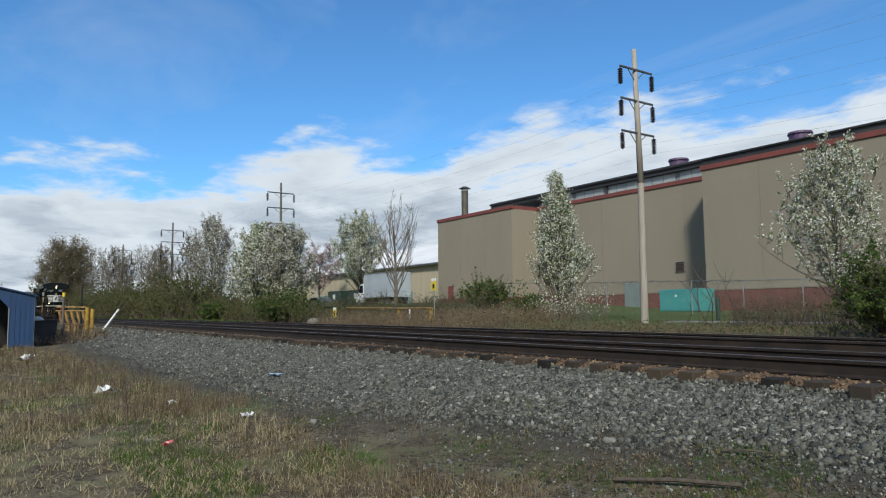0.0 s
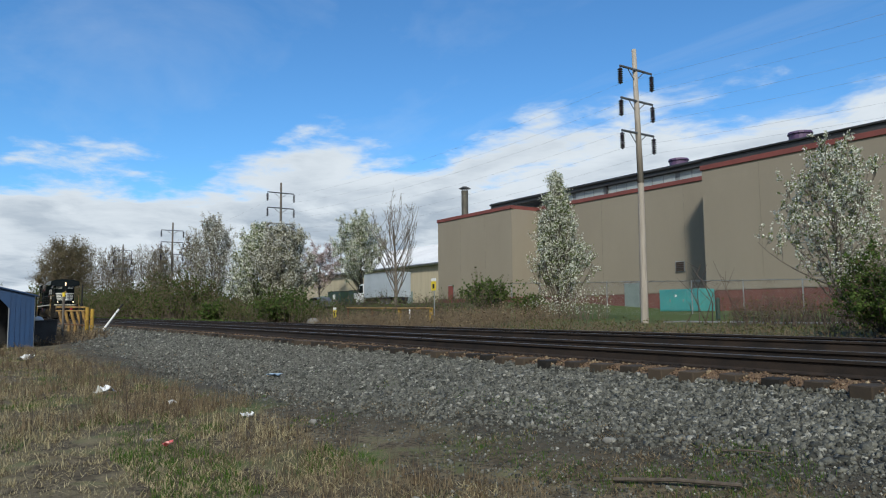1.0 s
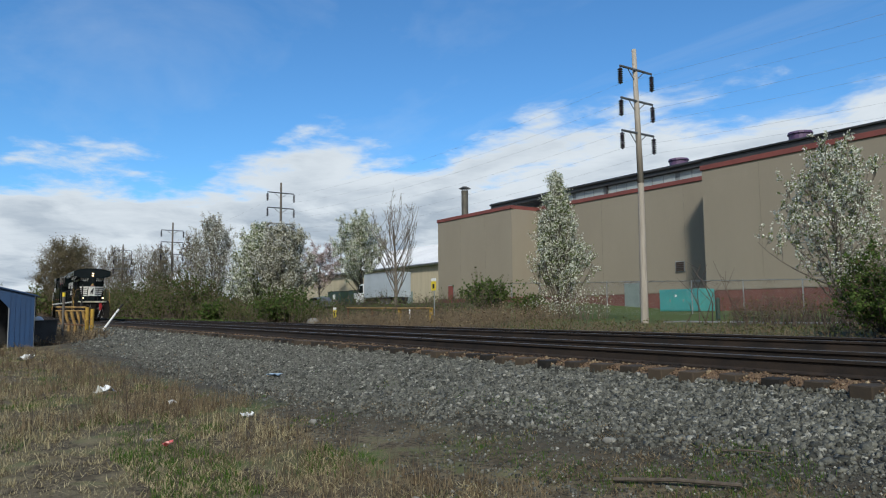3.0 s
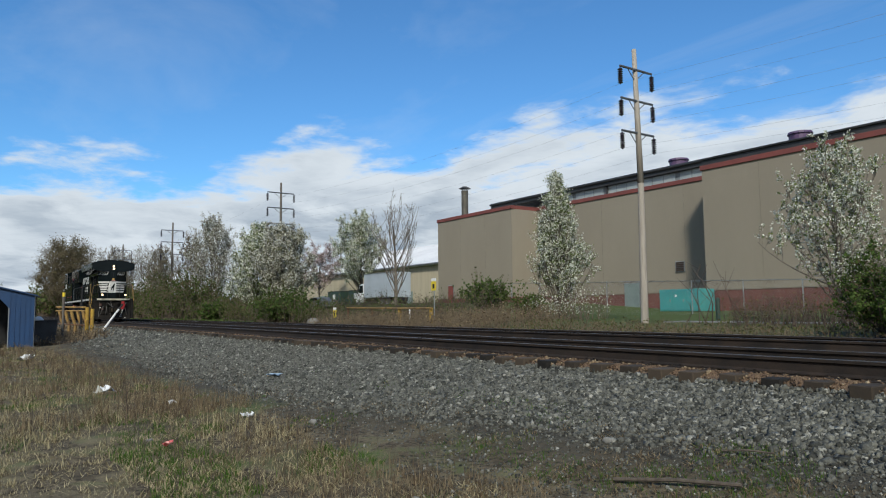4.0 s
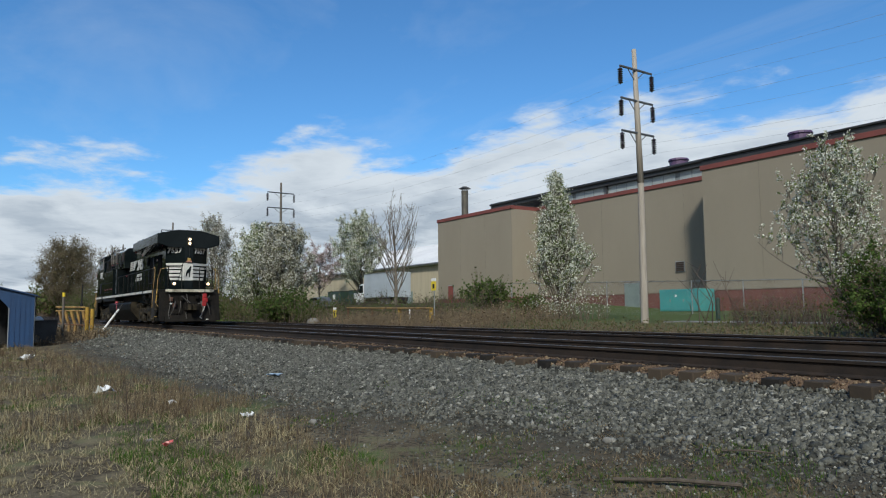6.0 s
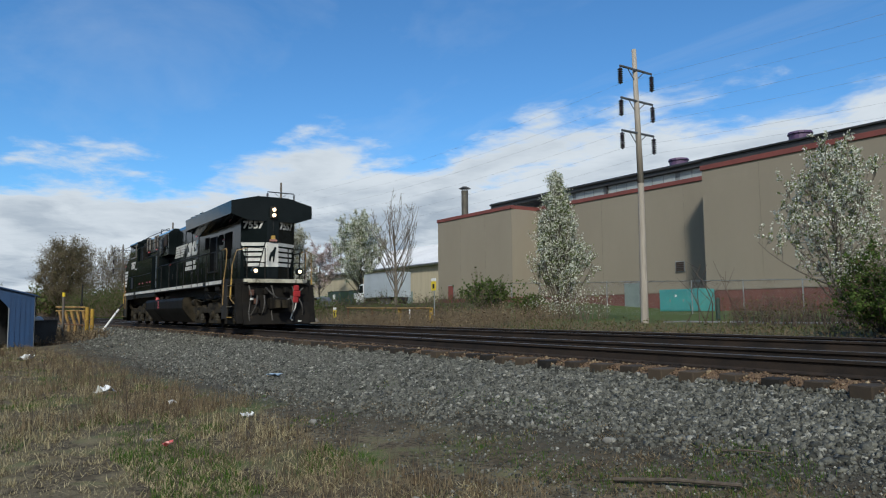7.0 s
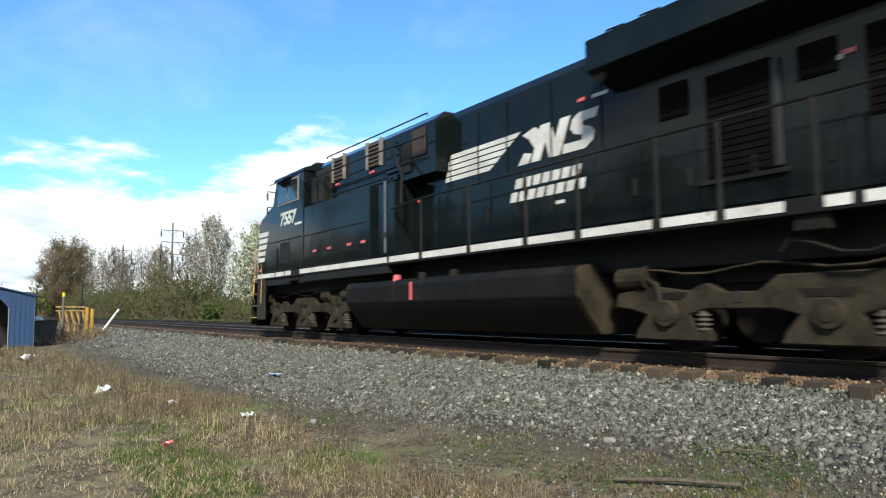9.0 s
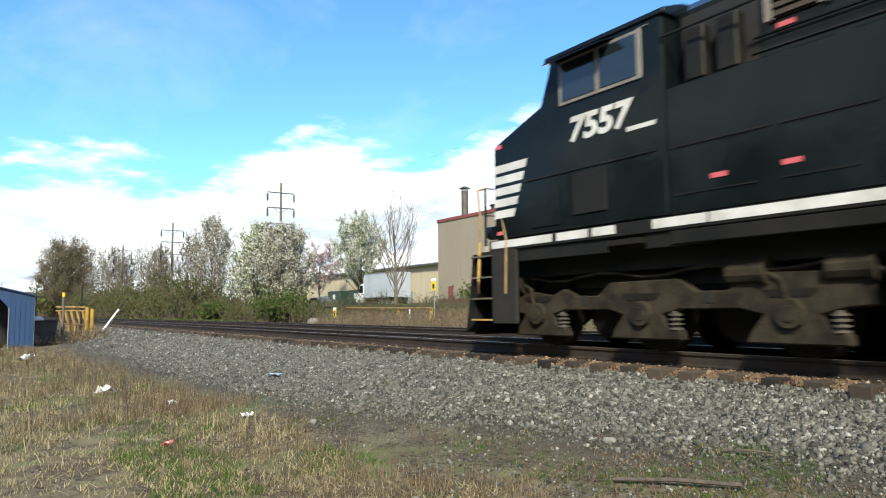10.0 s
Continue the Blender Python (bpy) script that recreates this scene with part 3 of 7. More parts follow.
def build_warehouse():
    b = thing("warehouse", "long tan stucco warehouse with red trim and brick-red base", "warehouse")
    ztop, g, pl = 12.4, 0.0, 2.1
    ya, yb = 51.5, 55.4
    blocks = (("wall", -76.8, -61.3, ya), ("wall", -61.3, -35.7, yb), ("wall", -35.7, 6.0, ya))
    for name, x0, x1, y in blocks:
        w = wall_box(name, x0, x1, y, y + 16 - (y - ya), pl, ztop, M_WALL, b)
        wall_box("plinth", x0, x1, y - 0.06, y + 3, g, pl, M_BRICK, b, "brick-red painted base course")
        tr = bmesh.new()
        box(tr, x0 - 0.12, x1 + 0.12, y - 0.12, y + 0.35, ztop, ztop + 0.42, 0.02)
        part("coping", tr, M_TRIM, b, "dark red parapet coping")
        # control joints, recessed look by thin raised beads
        x = x0 + 5.2
        while x < x1 - 1:
            bm = bmesh.new()
            box(bm, x - 0.02, x + 0.02, y - 0.012, y + 0.02, pl, ztop)
            part("joint", bm, M_WALLJOINT, w)
            x += 5.2
        bm = bmesh.new()
        box(bm, x0, x1, y - 0.1, y + 0.1, pl - 0.06, pl + 0.03)
        part("ledge", bm, M_WALLJOINT, b)
    bm = bmesh.new()
    prism(bm, [(ya + 0.05, ztop + 0.40), (ya + 0.05, ztop + 1.0), (ya + 8.0, ztop + 1.6), (ya + 8.0, ztop + 0.40)], -35.75, 6.2, "x")
    part("roof", bm, M_ROOFDARK, b, "dark metal roof edge above the red coping")
    bm = bmesh.new()
    pipe(bm, [(-35.7, ya - 0.05, ztop + 0.95), (6.0, ya - 0.05, ztop + 0.95)], 0.09, 6)
    part("gutter", bm, M_ROOFDARK, b)
    # returns of the set-back bay
    bm = bmesh.new()
    box(bm, -61.6, -61.3, ya + 0.35, yb, ztop, ztop + 0.42)
    part("coping", bm, M_TRIM, b)
    # high roof behind with its clerestory band
    yr = 59.0
    bm = bmesh.new()
    box(bm, -64, 6, yr, yr + 0.3, 12.0, 14.6)
    part("clerestory_wall", bm, M_CLEARFRAME, b)
    x = -63.0
    while x < -39:
        bm = bmesh.new()
        box(bm, x, x + 4.3, yr - 0.05, yr + 0.1, 13.05, 14.45)
        pn = part("clerestory_panel", bm, M_CLEAR, b, "pale translucent clerestory panel")
        for k in range(1, 3):
            bm = bmesh.new()
            box(bm, x + 4.3 * k / 3 - 0.03, x + 4.3 * k / 3 + 0.03, yr - 0.08, yr - 0.05, 13.05, 14.45)
            part("mullion", bm, M_CLEARFRAME, pn)
        x += 4.9
    bm = bmesh.new()
    prism(bm, [(yr - 0.5, 14.5), (yr - 0.5, 15.2), (yr + 22, 17.0), (yr + 44, 15.2), (yr + 44, 14.5)], -74.0, 6.5, "x")
    part("roof", bm, M_ROOFDARK, b, "dark low-pitched metal roof")
    bm = bmesh.new()
    pipe(bm, [(-74, yr - 0.62, 15.0), (6, yr - 0.62, 15.0)], 0.13, 8)
    part("gutter", bm, M_ROOFDARK, b)
    bm = bmesh.new()
    box(bm, -53.2, -53.0, yr - 0.3, yr - 0.1, 12.8, 14.6)
    part("downpipe", bm, M_ROOFDARK, b)
    for x, y in ((-45.0, 61.0), (-32.0, 61.0)):
        bm = bmesh.new()
        tube(bm, (x, y, 14.6), (x, y, 16.1), 0.95, 0.95, 16)
        tube(bm, (x, y, 16.1), (x, y, 16.3), 1.08, 1.0, 16)
        part("roof_vent", bm, M_PURPLE, b, "round purple rooftop ventilator")
    # chimney stack
    bm = bmesh.new()
    tube(bm, (-79.7, 58.2, 11), (-79.7, 58.2, 17.9), 0.5, 0.5, 14)
    st = part("chimney", bm, M_STACK, b, "round metal stack with rain cap")
    bm = bmesh.new()
    tube(bm, (-79.7, 58.2, 18.2), (-79.7, 58.2, 18.5), 0.9, 0.35, 14)
    for k in range(4):
        a = k * math.pi / 2
        tube(bm, (-79.7 + 0.45 * math.cos(a), 58.2 + 0.45 * math.sin(a), 17.85), (-79.7 + 0.6 * math.cos(a), 58.2 + 0.6 * math.sin(a), 18.25), 0.04, 0.04, 4)
    part("rain_cap", bm, M_STACK, st)
    # openings
    for nm, x0, x1, y, z0, z1, m in (("door", -74.3, -73.2, ya, 1.45, 3.75, M_TRIM), ("door", -47.9, -46.1, yb, 0.35, 3.1, M_GREYGREEN)):
        bm = bmesh.new()
        box(bm, x0 - 0.1, x1 + 0.1, y - 0.10, y, z0, z1 + 0.1)
        fr = part("door_frame", bm, M_GALV, b)
        bm = bmesh.new()
        box(bm, x0, x1, y - 0.14, y - 0.02, z0, z1)
        part(nm, bm, m, fr)
    bm = bmesh.new()
    box(bm, -41.65, -40.6, yb - 0.08, yb, 4.0, 5.05)
    lv = part("wall_vent", bm, M_GALV, b, "louvred wall vent")
    for k in range(5):
        bm = bmesh.new()
        prism(bm, [(yb - 0.16, 4.07 + k * 0.185), (yb - 0.09, 4.07 + k * 0.185), (yb - 0.05, 4.22 + k * 0.185), (yb - 0.09, 4.22 + k * 0.185)], -41.55, -40.7, "x")
        part("slat", bm, M_LOUVRE, lv)
    return b


# far building's tan, lightened so that its sunlit look is in the colour
M_WALLPALE = mat("siding_beige_lit", (0.46, 0.40, 0.29), (0.40, 0.35, 0.26), 0.8, scale=0.4, fine=9, bump=0.1, streak=(3, 3, 0.3))
M_WALLJOINT = mat("stucco_joint", (0.240, 0.212, 0.166), None, 0.9, scale=1, fine=9, bump=0.1)
M_CLEARFRAME = mat("clerestory_frame", (0.20, 0.22, 0.23), (0.15, 0.165, 0.175), 0.6, scale=1, fine=9)
M_STACK = mat("stack_metal", (0.13, 0.12, 0.10), (0.08, 0.075, 0.065), 0.6, 0.4, scale=1, fine=10)
M_GREYGREEN = mat("door_greygreen", (0.20, 0.25, 0.24), (0.16, 0.20, 0.20), 0.6, scale=1, fine=10)
build_warehouse()


def build_far_building():
    b = thing("industrial_building", "low tan industrial building with a white metal roof", "building")
    y = 57.0
    wall_box("wall", -170, -77.5, y, y + 40, 1.8, 7.6, M_WALLPALE, b)
    wall_box("plinth", -170, -77.5, y - 0.06, y + 3, 0.0, 1.8, M_BRICK, b)
    bm = bmesh.new()
    prism(bm, [(y - 0.6, 7.45), (y - 0.6, 7.75), (y + 18, 13.6), (y + 36, 7.75), (y + 36, 7.45)], -131, -77.4, "x")
    part("roof", bm, M_ROOFWHITE, b, "white ribbed metal roof")
    bm = bmesh.new()
    x = -131
    while x < -77.5:
        prism(bm, [(y - 0.6, 7.75), (y - 0.6, 7.82), (y + 18, 13.67), (y + 18, 13.6)], x, x + 0.06, "x")
        x += 1.2
    part("roof_rib", bm, M_ROOFWHITE, b)
    bm = bmesh.new()
    pipe(bm, [(-131, y - 0.7, 7.6), (-77.4, y - 0.7, 7.6)], 0.14, 6)
    part("gutter", bm, M_GALV, b)
    bm = bmesh.new()
    box(bm, -170, -131, y - 0.15, y + 0.3, 7.6, 8.0)
    part("coping", bm, M_TRIM, b)
    for x in (-95.5, -112, -128, -146):
        bm = bmesh.new()
        box(bm, x, x + 3.2, y - 0.1, y, 0.3, 3.6)
        part("loading_door", bm, M_GREYGREEN, b)


build_far_building()


# ---- utility poles ----
POLES = [(-20.0, 24.3, 12.42), (-61.5, 23.4, 12.9), (-88.3, 19.7, 12.1), (-120.0, 19.2, 12.1)]
ARM_DROP = (1.0, 2.45, 3.93)


def build_pole(x, y, h, first):
    p = thing("utility_pole", "tall weathered wooden pole with three crossarms and insulator strings", "utility pole", "poles along the railway",
              at=pose(x, y, ground_z(x, y)))
    half, w = (1.06, 0.9) if first else (1.30, 0.8)
    bm = bmesh.new()
    tube(bm, (0, 0, -0.3), (0.05, 0.0, h * 0.5), 0.19 * w, 0.155 * w, 12, False)
    tube(bm, (0.05, 0.0, h * 0.5), (-0.12, 0.05, h), 0.155 * w, 0.115 * w, 12)
    part("pole", bm, M_POLE if first else M_POLEDARK, p, smooth=True)
    for dz in ARM_DROP:
        z = h - dz
        bm = bmesh.new()
        a, e = Vector((0, -half, z)), Vector((0, half, z))
        tube(bm, a, e, 0.055, 0.055, 8)
        for s in (a, e):
            pipe(bm, [(-0.08, 0, z - 0.5), s * 0.55 + Vector((0, 0, z * 0.45))], 0.022, 5)
        arm = part("crossarm", bm, M_STEELARM, p, "steel crossarm")
        for s in (a, e):
            bm = bmesh.new()
            tube(bm, s, s - Vector((0, 0, 0.2)), 0.018, 0.018, 5)
            for k in range(7):
                q = s - Vector((0, 0, 0.12 + k * 0.10))
                tube(bm, q, q - Vector((0, 0, 0.06)), 0.06, 0.125, 10)
            tube(bm, s - Vector((0, 0, 0.1)), s - Vector((0, 0, 0.85)), 0.035, 0.035, 6)
            part("insulator", bm, M_INSUL, arm, "dark porcelain insulator string")
    return p


for i, (px, py, ph) in enumerate(POLES):
    build_pole(px, py, ph, i == 0)


def build_wires():
    spots = [(22.0, 27.5, 12.6)] + POLES + [(-152.0, 18.5, 12.1)]
    for (x0, y0, h0), (x1, y1, h1) in zip(spots, spots[1:]):
        for dz in ARM_DROP:
            for s in (-1, 1):
                a = Vector((x0, y0 + (1.02 if x0 > -30 else 1.30) * s, ground_z(x0, y0) + h0 - dz - 0.8))
                b = Vector((x1, y1 + (1.02 if x1 > -30 else 1.30) * s, ground_z(x1, y1) + h1 - dz - 0.8))
                pts = []
                for k in range(15):
                    u = k / 14
                    q = a.lerp(b, u)
                    q.z -= 4 * 0.75 * u * (1 - u)
                    pts.append(q)
                bm = bmesh.new()
                pipe(bm, pts, 0.0035, 4)
                solo("power_line", bm, M_WIRE, "thin grey power line strung between the poles", "power line", "power lines")


build_wires()


# ---- trees and brush ----
def limbs_mesh(name, segs, material, parent, sides=4):
    """Tapered branches from rows of (start, end, radius, radius), as one mesh."""
    p0, p1 = np.array([s[0] for s in segs]), np.array([s[1] for s in segs])
    r0, r1 = np.array([s[2] for s in segs]), np.array([s[3] for s in segs])
    d = p1 - p0
    d /= np.linalg.norm(d, axis=1, keepdims=True) + 1e-9
    ref = np.where(np.abs(d[:, 2:3]) > 0.9, np.array([[1.0, 0, 0]]), np.array([[0, 0, 1.0]]))
    a = np.cross(d, ref)
    a /= np.linalg.norm(a, axis=1, keepdims=True) + 1e-9
    b = np.cross(d, a)
    n = len(segs)
    ang = np.arange(sides) * math.tau / sides
    ring = a[:, None] * np.cos(ang)[None, :, None] + b[:, None] * np.sin(ang)[None, :, None]
    v = np.concatenate([p0[:, None] + ring * r0[:, None, None], p1[:, None] + ring * r1[:, None, None]], 1).reshape(-1, 3)
    base = np.arange(n)[:, None] * sides * 2
    fcs = np.concatenate([np.stack([base[:, 0] + k, base[:, 0] + (k + 1) % sides, base[:, 0] + sides + (k + 1) % sides, base[:, 0] + sides + k], -1) for k in range(sides)])
    return mesh_ob(name, v.tolist(), fcs.tolist(), material, parent, smooth=True)


def bezier(a, b, c, n):
    return [a * (1 - t) ** 2 + b * 2 * t * (1 - t) + c * t * t for t in np.linspace(0, 1, n + 1)]


def build_tree(name, label, x, y, height, width, seed, leaf=None, bark=None, leaves=6000, size=0.07, trunk=0.16, clear=0.18, limbs=26, subs=7, twigs=5,
               widest=0.45, top=0.35, stems=1, wave=0.5, leaf_label="", group="", twig_r=0.006, z=None, spread=0.10, taper=1.7, upright=0.0):
    """A trunk whose limbs run to an egg-shaped crown, with side branches, twigs and leaves set on the twigs."""
    rng = np.random.default_rng(seed)
    t = thing(name, label, "tree", group, at=pose(x, y, ground_z(x, y) - 0.05 if z is None else z))
    segs, tips = [], []

    def radius_at(h):
        u = (h - clear) / (1 - clear)
        if u < widest:
            return 0.5 * width * (0.45 + 0.55 * math.sin(max(u, 0) / widest * math.pi / 2))
        k = (u - widest) / (1 - widest)
        return 0.5 * width * (top + (1 - top) * (1 - k ** taper)) * (1.0 if u < 0.97 else 0.6)

    def path(pts, r0, r1):
        k = len(pts) - 1
        for i in range(k):
            segs.append((pts[i], pts[i + 1], r0 + (r1 - r0) * i / k, r0 + (r1 - r0) * (i + 1) / k))

    bases = []
    for s in range(stems):
        lean = rng.normal(0, 0.05 * height, 2) if stems > 1 else rng.normal(0, 0.015 * height, 2)
        a = np.array([*(rng.normal(0, 0.12, 2) if stems > 1 else (0, 0)), -0.1])
        c = np.array([lean[0], lean[1], height * rng.uniform(0.72, 0.9)])
        m = (a + c) / 2 + np.array([*rng.normal(0, 0.02 * height, 2), 0])
        pts = bezier(a, m, c, 8)
        path(pts, trunk / stems ** 0.5, trunk * 0.22)
        bases.append(pts)
    for k in range(limbs):
        pts = bases[k % stems]
        u = clear + (0.86 - clear) * ((k + rng.uniform(0, 1)) / limbs) ** 1.1
        i = min(int(u * 8), 7)
        a = pts[i] + (pts[i + 1] - pts[i]) * (u * 8 - i)
        az = k * 2.4 + rng.uniform(-0.5, 0.5)
        rise = rng.uniform(0.14, 0.34) * (1 - u * 0.4) * (1 + upright)
        hh = min(u * 0.88 + rise, 0.995)
        rr = radius_at(hh) * rng.uniform(1 - wave * 0.5, 1.08)
        e = np.array([math.cos(az) * rr, math.sin(az) * rr, hh * height])
        m = (a * 0.45 + e * 0.55) + np.array([math.cos(az), math.sin(az), -0.4]) * 0.08 * width
        lp = bezier(a, m, e, 5)
        r = trunk * 0.34 * (1 - u * 0.6)
        path(lp, r, 0.010)
        for j in range(subs):
            w = rng.uniform(0.25, 1.0)
            i2 = min(int(w * 5), 4)
            b0 = lp[i2] + (lp[i2 + 1] - lp[i2]) * (w * 5 - i2)
            d = rng.normal(0, 1, 3)
            d[2] = abs(d[2]) * 0.8 + 0.7 + 1.6 * upright
            d /= np.linalg.norm(d)
            ln = rng.uniform(0.10, 0.2) * (height * 0.5 + width * 0.5) * (0.45 + 0.55 * min(1.0, 2 * rr / width))
            b1 = b0 + d * ln
            sp = bezier(b0, (b0 + b1) / 2 + rng.normal(0, 0.05 * ln, 3), b1, 2)
            path(sp, 0.011, twig_r)
            for q in range(twigs):
                w2 = rng.uniform(0.2, 1.0)
                c0 = b0 + (b1 - b0) * w2
                d2 = d + rng.normal(0, 0.7, 3)
                d2 /= np.linalg.norm(d2)
                c1 = c0 + d2 * ln * rng.uniform(0.3, 0.55)
                segs.append((c0, c1, twig_r, twig_r * 0.6))
                tips.append((c0, c1))
    limbs_mesh("trunk", segs, bark or M_BARK, t, 3 if twig_r > 0.012 else 4)
    if leaf:
        tp = np.array(tips)
        pick = rng.integers(0, len(tp), leaves)
        u = rng.uniform(0.1, 1.1, leaves)[:, None]
        c = tp[pick, 0] + (tp[pick, 1] - tp[pick, 0]) * u + rng.normal(0, spread * 0.55, (leaves, 3))
        scatter = scatter_mesh("crown", c, *QUAD, rng.uniform(0.6, 1.4, leaves) * size, leaf, rng, parent=t)
        tagged(scatter, leaf_label)
    return t



def brush(name, label, category, region, n_stems, h, seed, twig=None, leaf=None, leaves=0, leaf_size=0.08, stem_r=0.008, kind="stuff", low=0.0, fork=3, hz=None):
    """A thicket of forked stems over an oblong of ground, with leaves among them."""
    rng = np.random.default_rng(seed)
    x0, x1, y0, y1 = region
    segs, pts = [], []
    for k in range(n_stems):
        x, y = rng.uniform(x0, x1), rng.uniform(y0, y1)
        z = ground_z(x, y) - 0.05
        hh = h * rng.uniform(0.45, 1.0) * (0.75 + 0.5 * noise.noise(Vector((x * 0.25, y * 0.25, seed))))
        a = np.array([x, y, z])
        b = a + np.array([*rng.normal(0, 0.13 * hh, 2), hh * 0.55])
        c = b + np.array([*rng.normal(0, 0.16 * hh, 2), hh * 0.45])
        segs += [(a, b, stem_r * 1.5, stem_r), (b, c, stem_r, stem_r * 0.4)]
        for q in range(fork):
            u = rng.uniform(0.2, 0.9)
            s = b + (c - b) * u if rng.uniform() < 0.6 else a + (b - a) * (0.4 + 0.6 * u)
            e = s + np.array([*rng.normal(0, 0.17 * hh, 2), rng.uniform(0.1, 0.4) * hh])
            segs.append((s, e, stem_r * 0.6, stem_r * 0.3))
            pts.append((s, e))
        pts.append((b, c))
    ob = limbs_mesh(name, segs, twig or M_TWIG, None, 3)
    tagged(ob, label, category, kind=kind)
    if leaf and leaves:
        tp = np.array(pts)
        i = rng.integers(0, len(tp), leaves)
        c = tp[i, 0] + (tp[i, 1] - tp[i, 0]) * rng.uniform(0, 1, leaves)[:, None] + rng.normal(0, 0.07 + 0.02 * h, (leaves, 3))
        scatter_mesh("foliage", c, *QUAD, rng.uniform(0.6, 1.4, leaves) * leaf_size, leaf, rng, parent=ob)
    return ob




# ---- locomotive: long hood leads towards +x, cab at the rear end ----
WHEEL_R = 0.533
AXLES = (1.18, 3.25, 5.32, 15.33, 17.40, 19.47)


RUN = [(0.0, -124.11), (1.0, -112.80), (2.5, -95.64), (4.5, -72.68), (5.5, -61.27), (6.25, -52.72), (7.0, -44.06), (7.5, -38.30), (8.0, -32.80), (8.5, -26.98),
       (9.0, -21.12), (9.5, -15.28), (10.0, -9.46)]


def loco_x(t):
    return float(np.interp(t, [a for a, _ in RUN], [b for _, b in RUN]))


def text_part(name, words, size, material, parent, m, bold=0.0, shear=0.0, wide=1.0, label=""):
    cu = bpy.data.curves.new(name, "FONT")
    cu.body, cu.size, cu.extrude, cu.offset, cu.shear = words, size, 0.006, bold, shear
    cu.align_x, cu.resolution_u = "LEFT", 3
    ob = bpy.data.objects.new("lettering", cu)
    scene.collection.objects.link(ob)
    bpy.context.view_layer.update()
    me = bpy.data.meshes.new_from_object(ob.evaluated_get(bpy.context.evaluated_depsgraph_get()))
    bpy.data.objects.remove(ob)
    me.transform(m @ Matrix.Diagonal((wide, 1, 1, 1)))
    me.materials.clear()
    me.materials.append(material)
    o = new(name, me)
    o.parent = parent
    return tagged(o, label)


def slab(bm, a, b, z0, z1, u0, u1, off, thick=0.006, skew=0.0, skew1=None):
    """A thin plate on an upright face through the plan points a and b, from u0 to u1 of the way; the lower edge may be skewed."""
    a, b = Vector((*a, 0)), Vector((*b, 0))
    d = b - a
    n = Vector((d.y, -d.x, 0)).normalized()
    skew1 = skew if skew1 is None else skew1
    vs = []
    for o in (off, off + thick):
        for u, z in ((u0 + skew, z0), (u1 + skew1, z0), (u1, z1), (u0, z1)):
            p = a + d * u + n * o
            vs.append(bm.verts.new((p.x, p.y, z)))
    for q in ((0, 1, 2, 3), (7, 6, 5, 4), (0, 4, 5, 1), (1, 5, 6, 2), (2, 6, 7, 3), (3, 7, 4, 0)):
        bm.faces.new([vs[k] for k in q])
    return bm


def plate(name, x0, x1, z0, z1, y, material, parent, thick=0.02, bevel=0.006, label=""):
    """A flat panel on a side face that looks towards -y or, for y above 0, towards +y."""
    s = -1 if y < 0 else 1
    bm = bmesh.new()
    box(bm, x0, x1, min(y, y + s * thick), max(y, y + s * thick), z0, z1, bevel)
    return part(name, bm, material, parent, label)


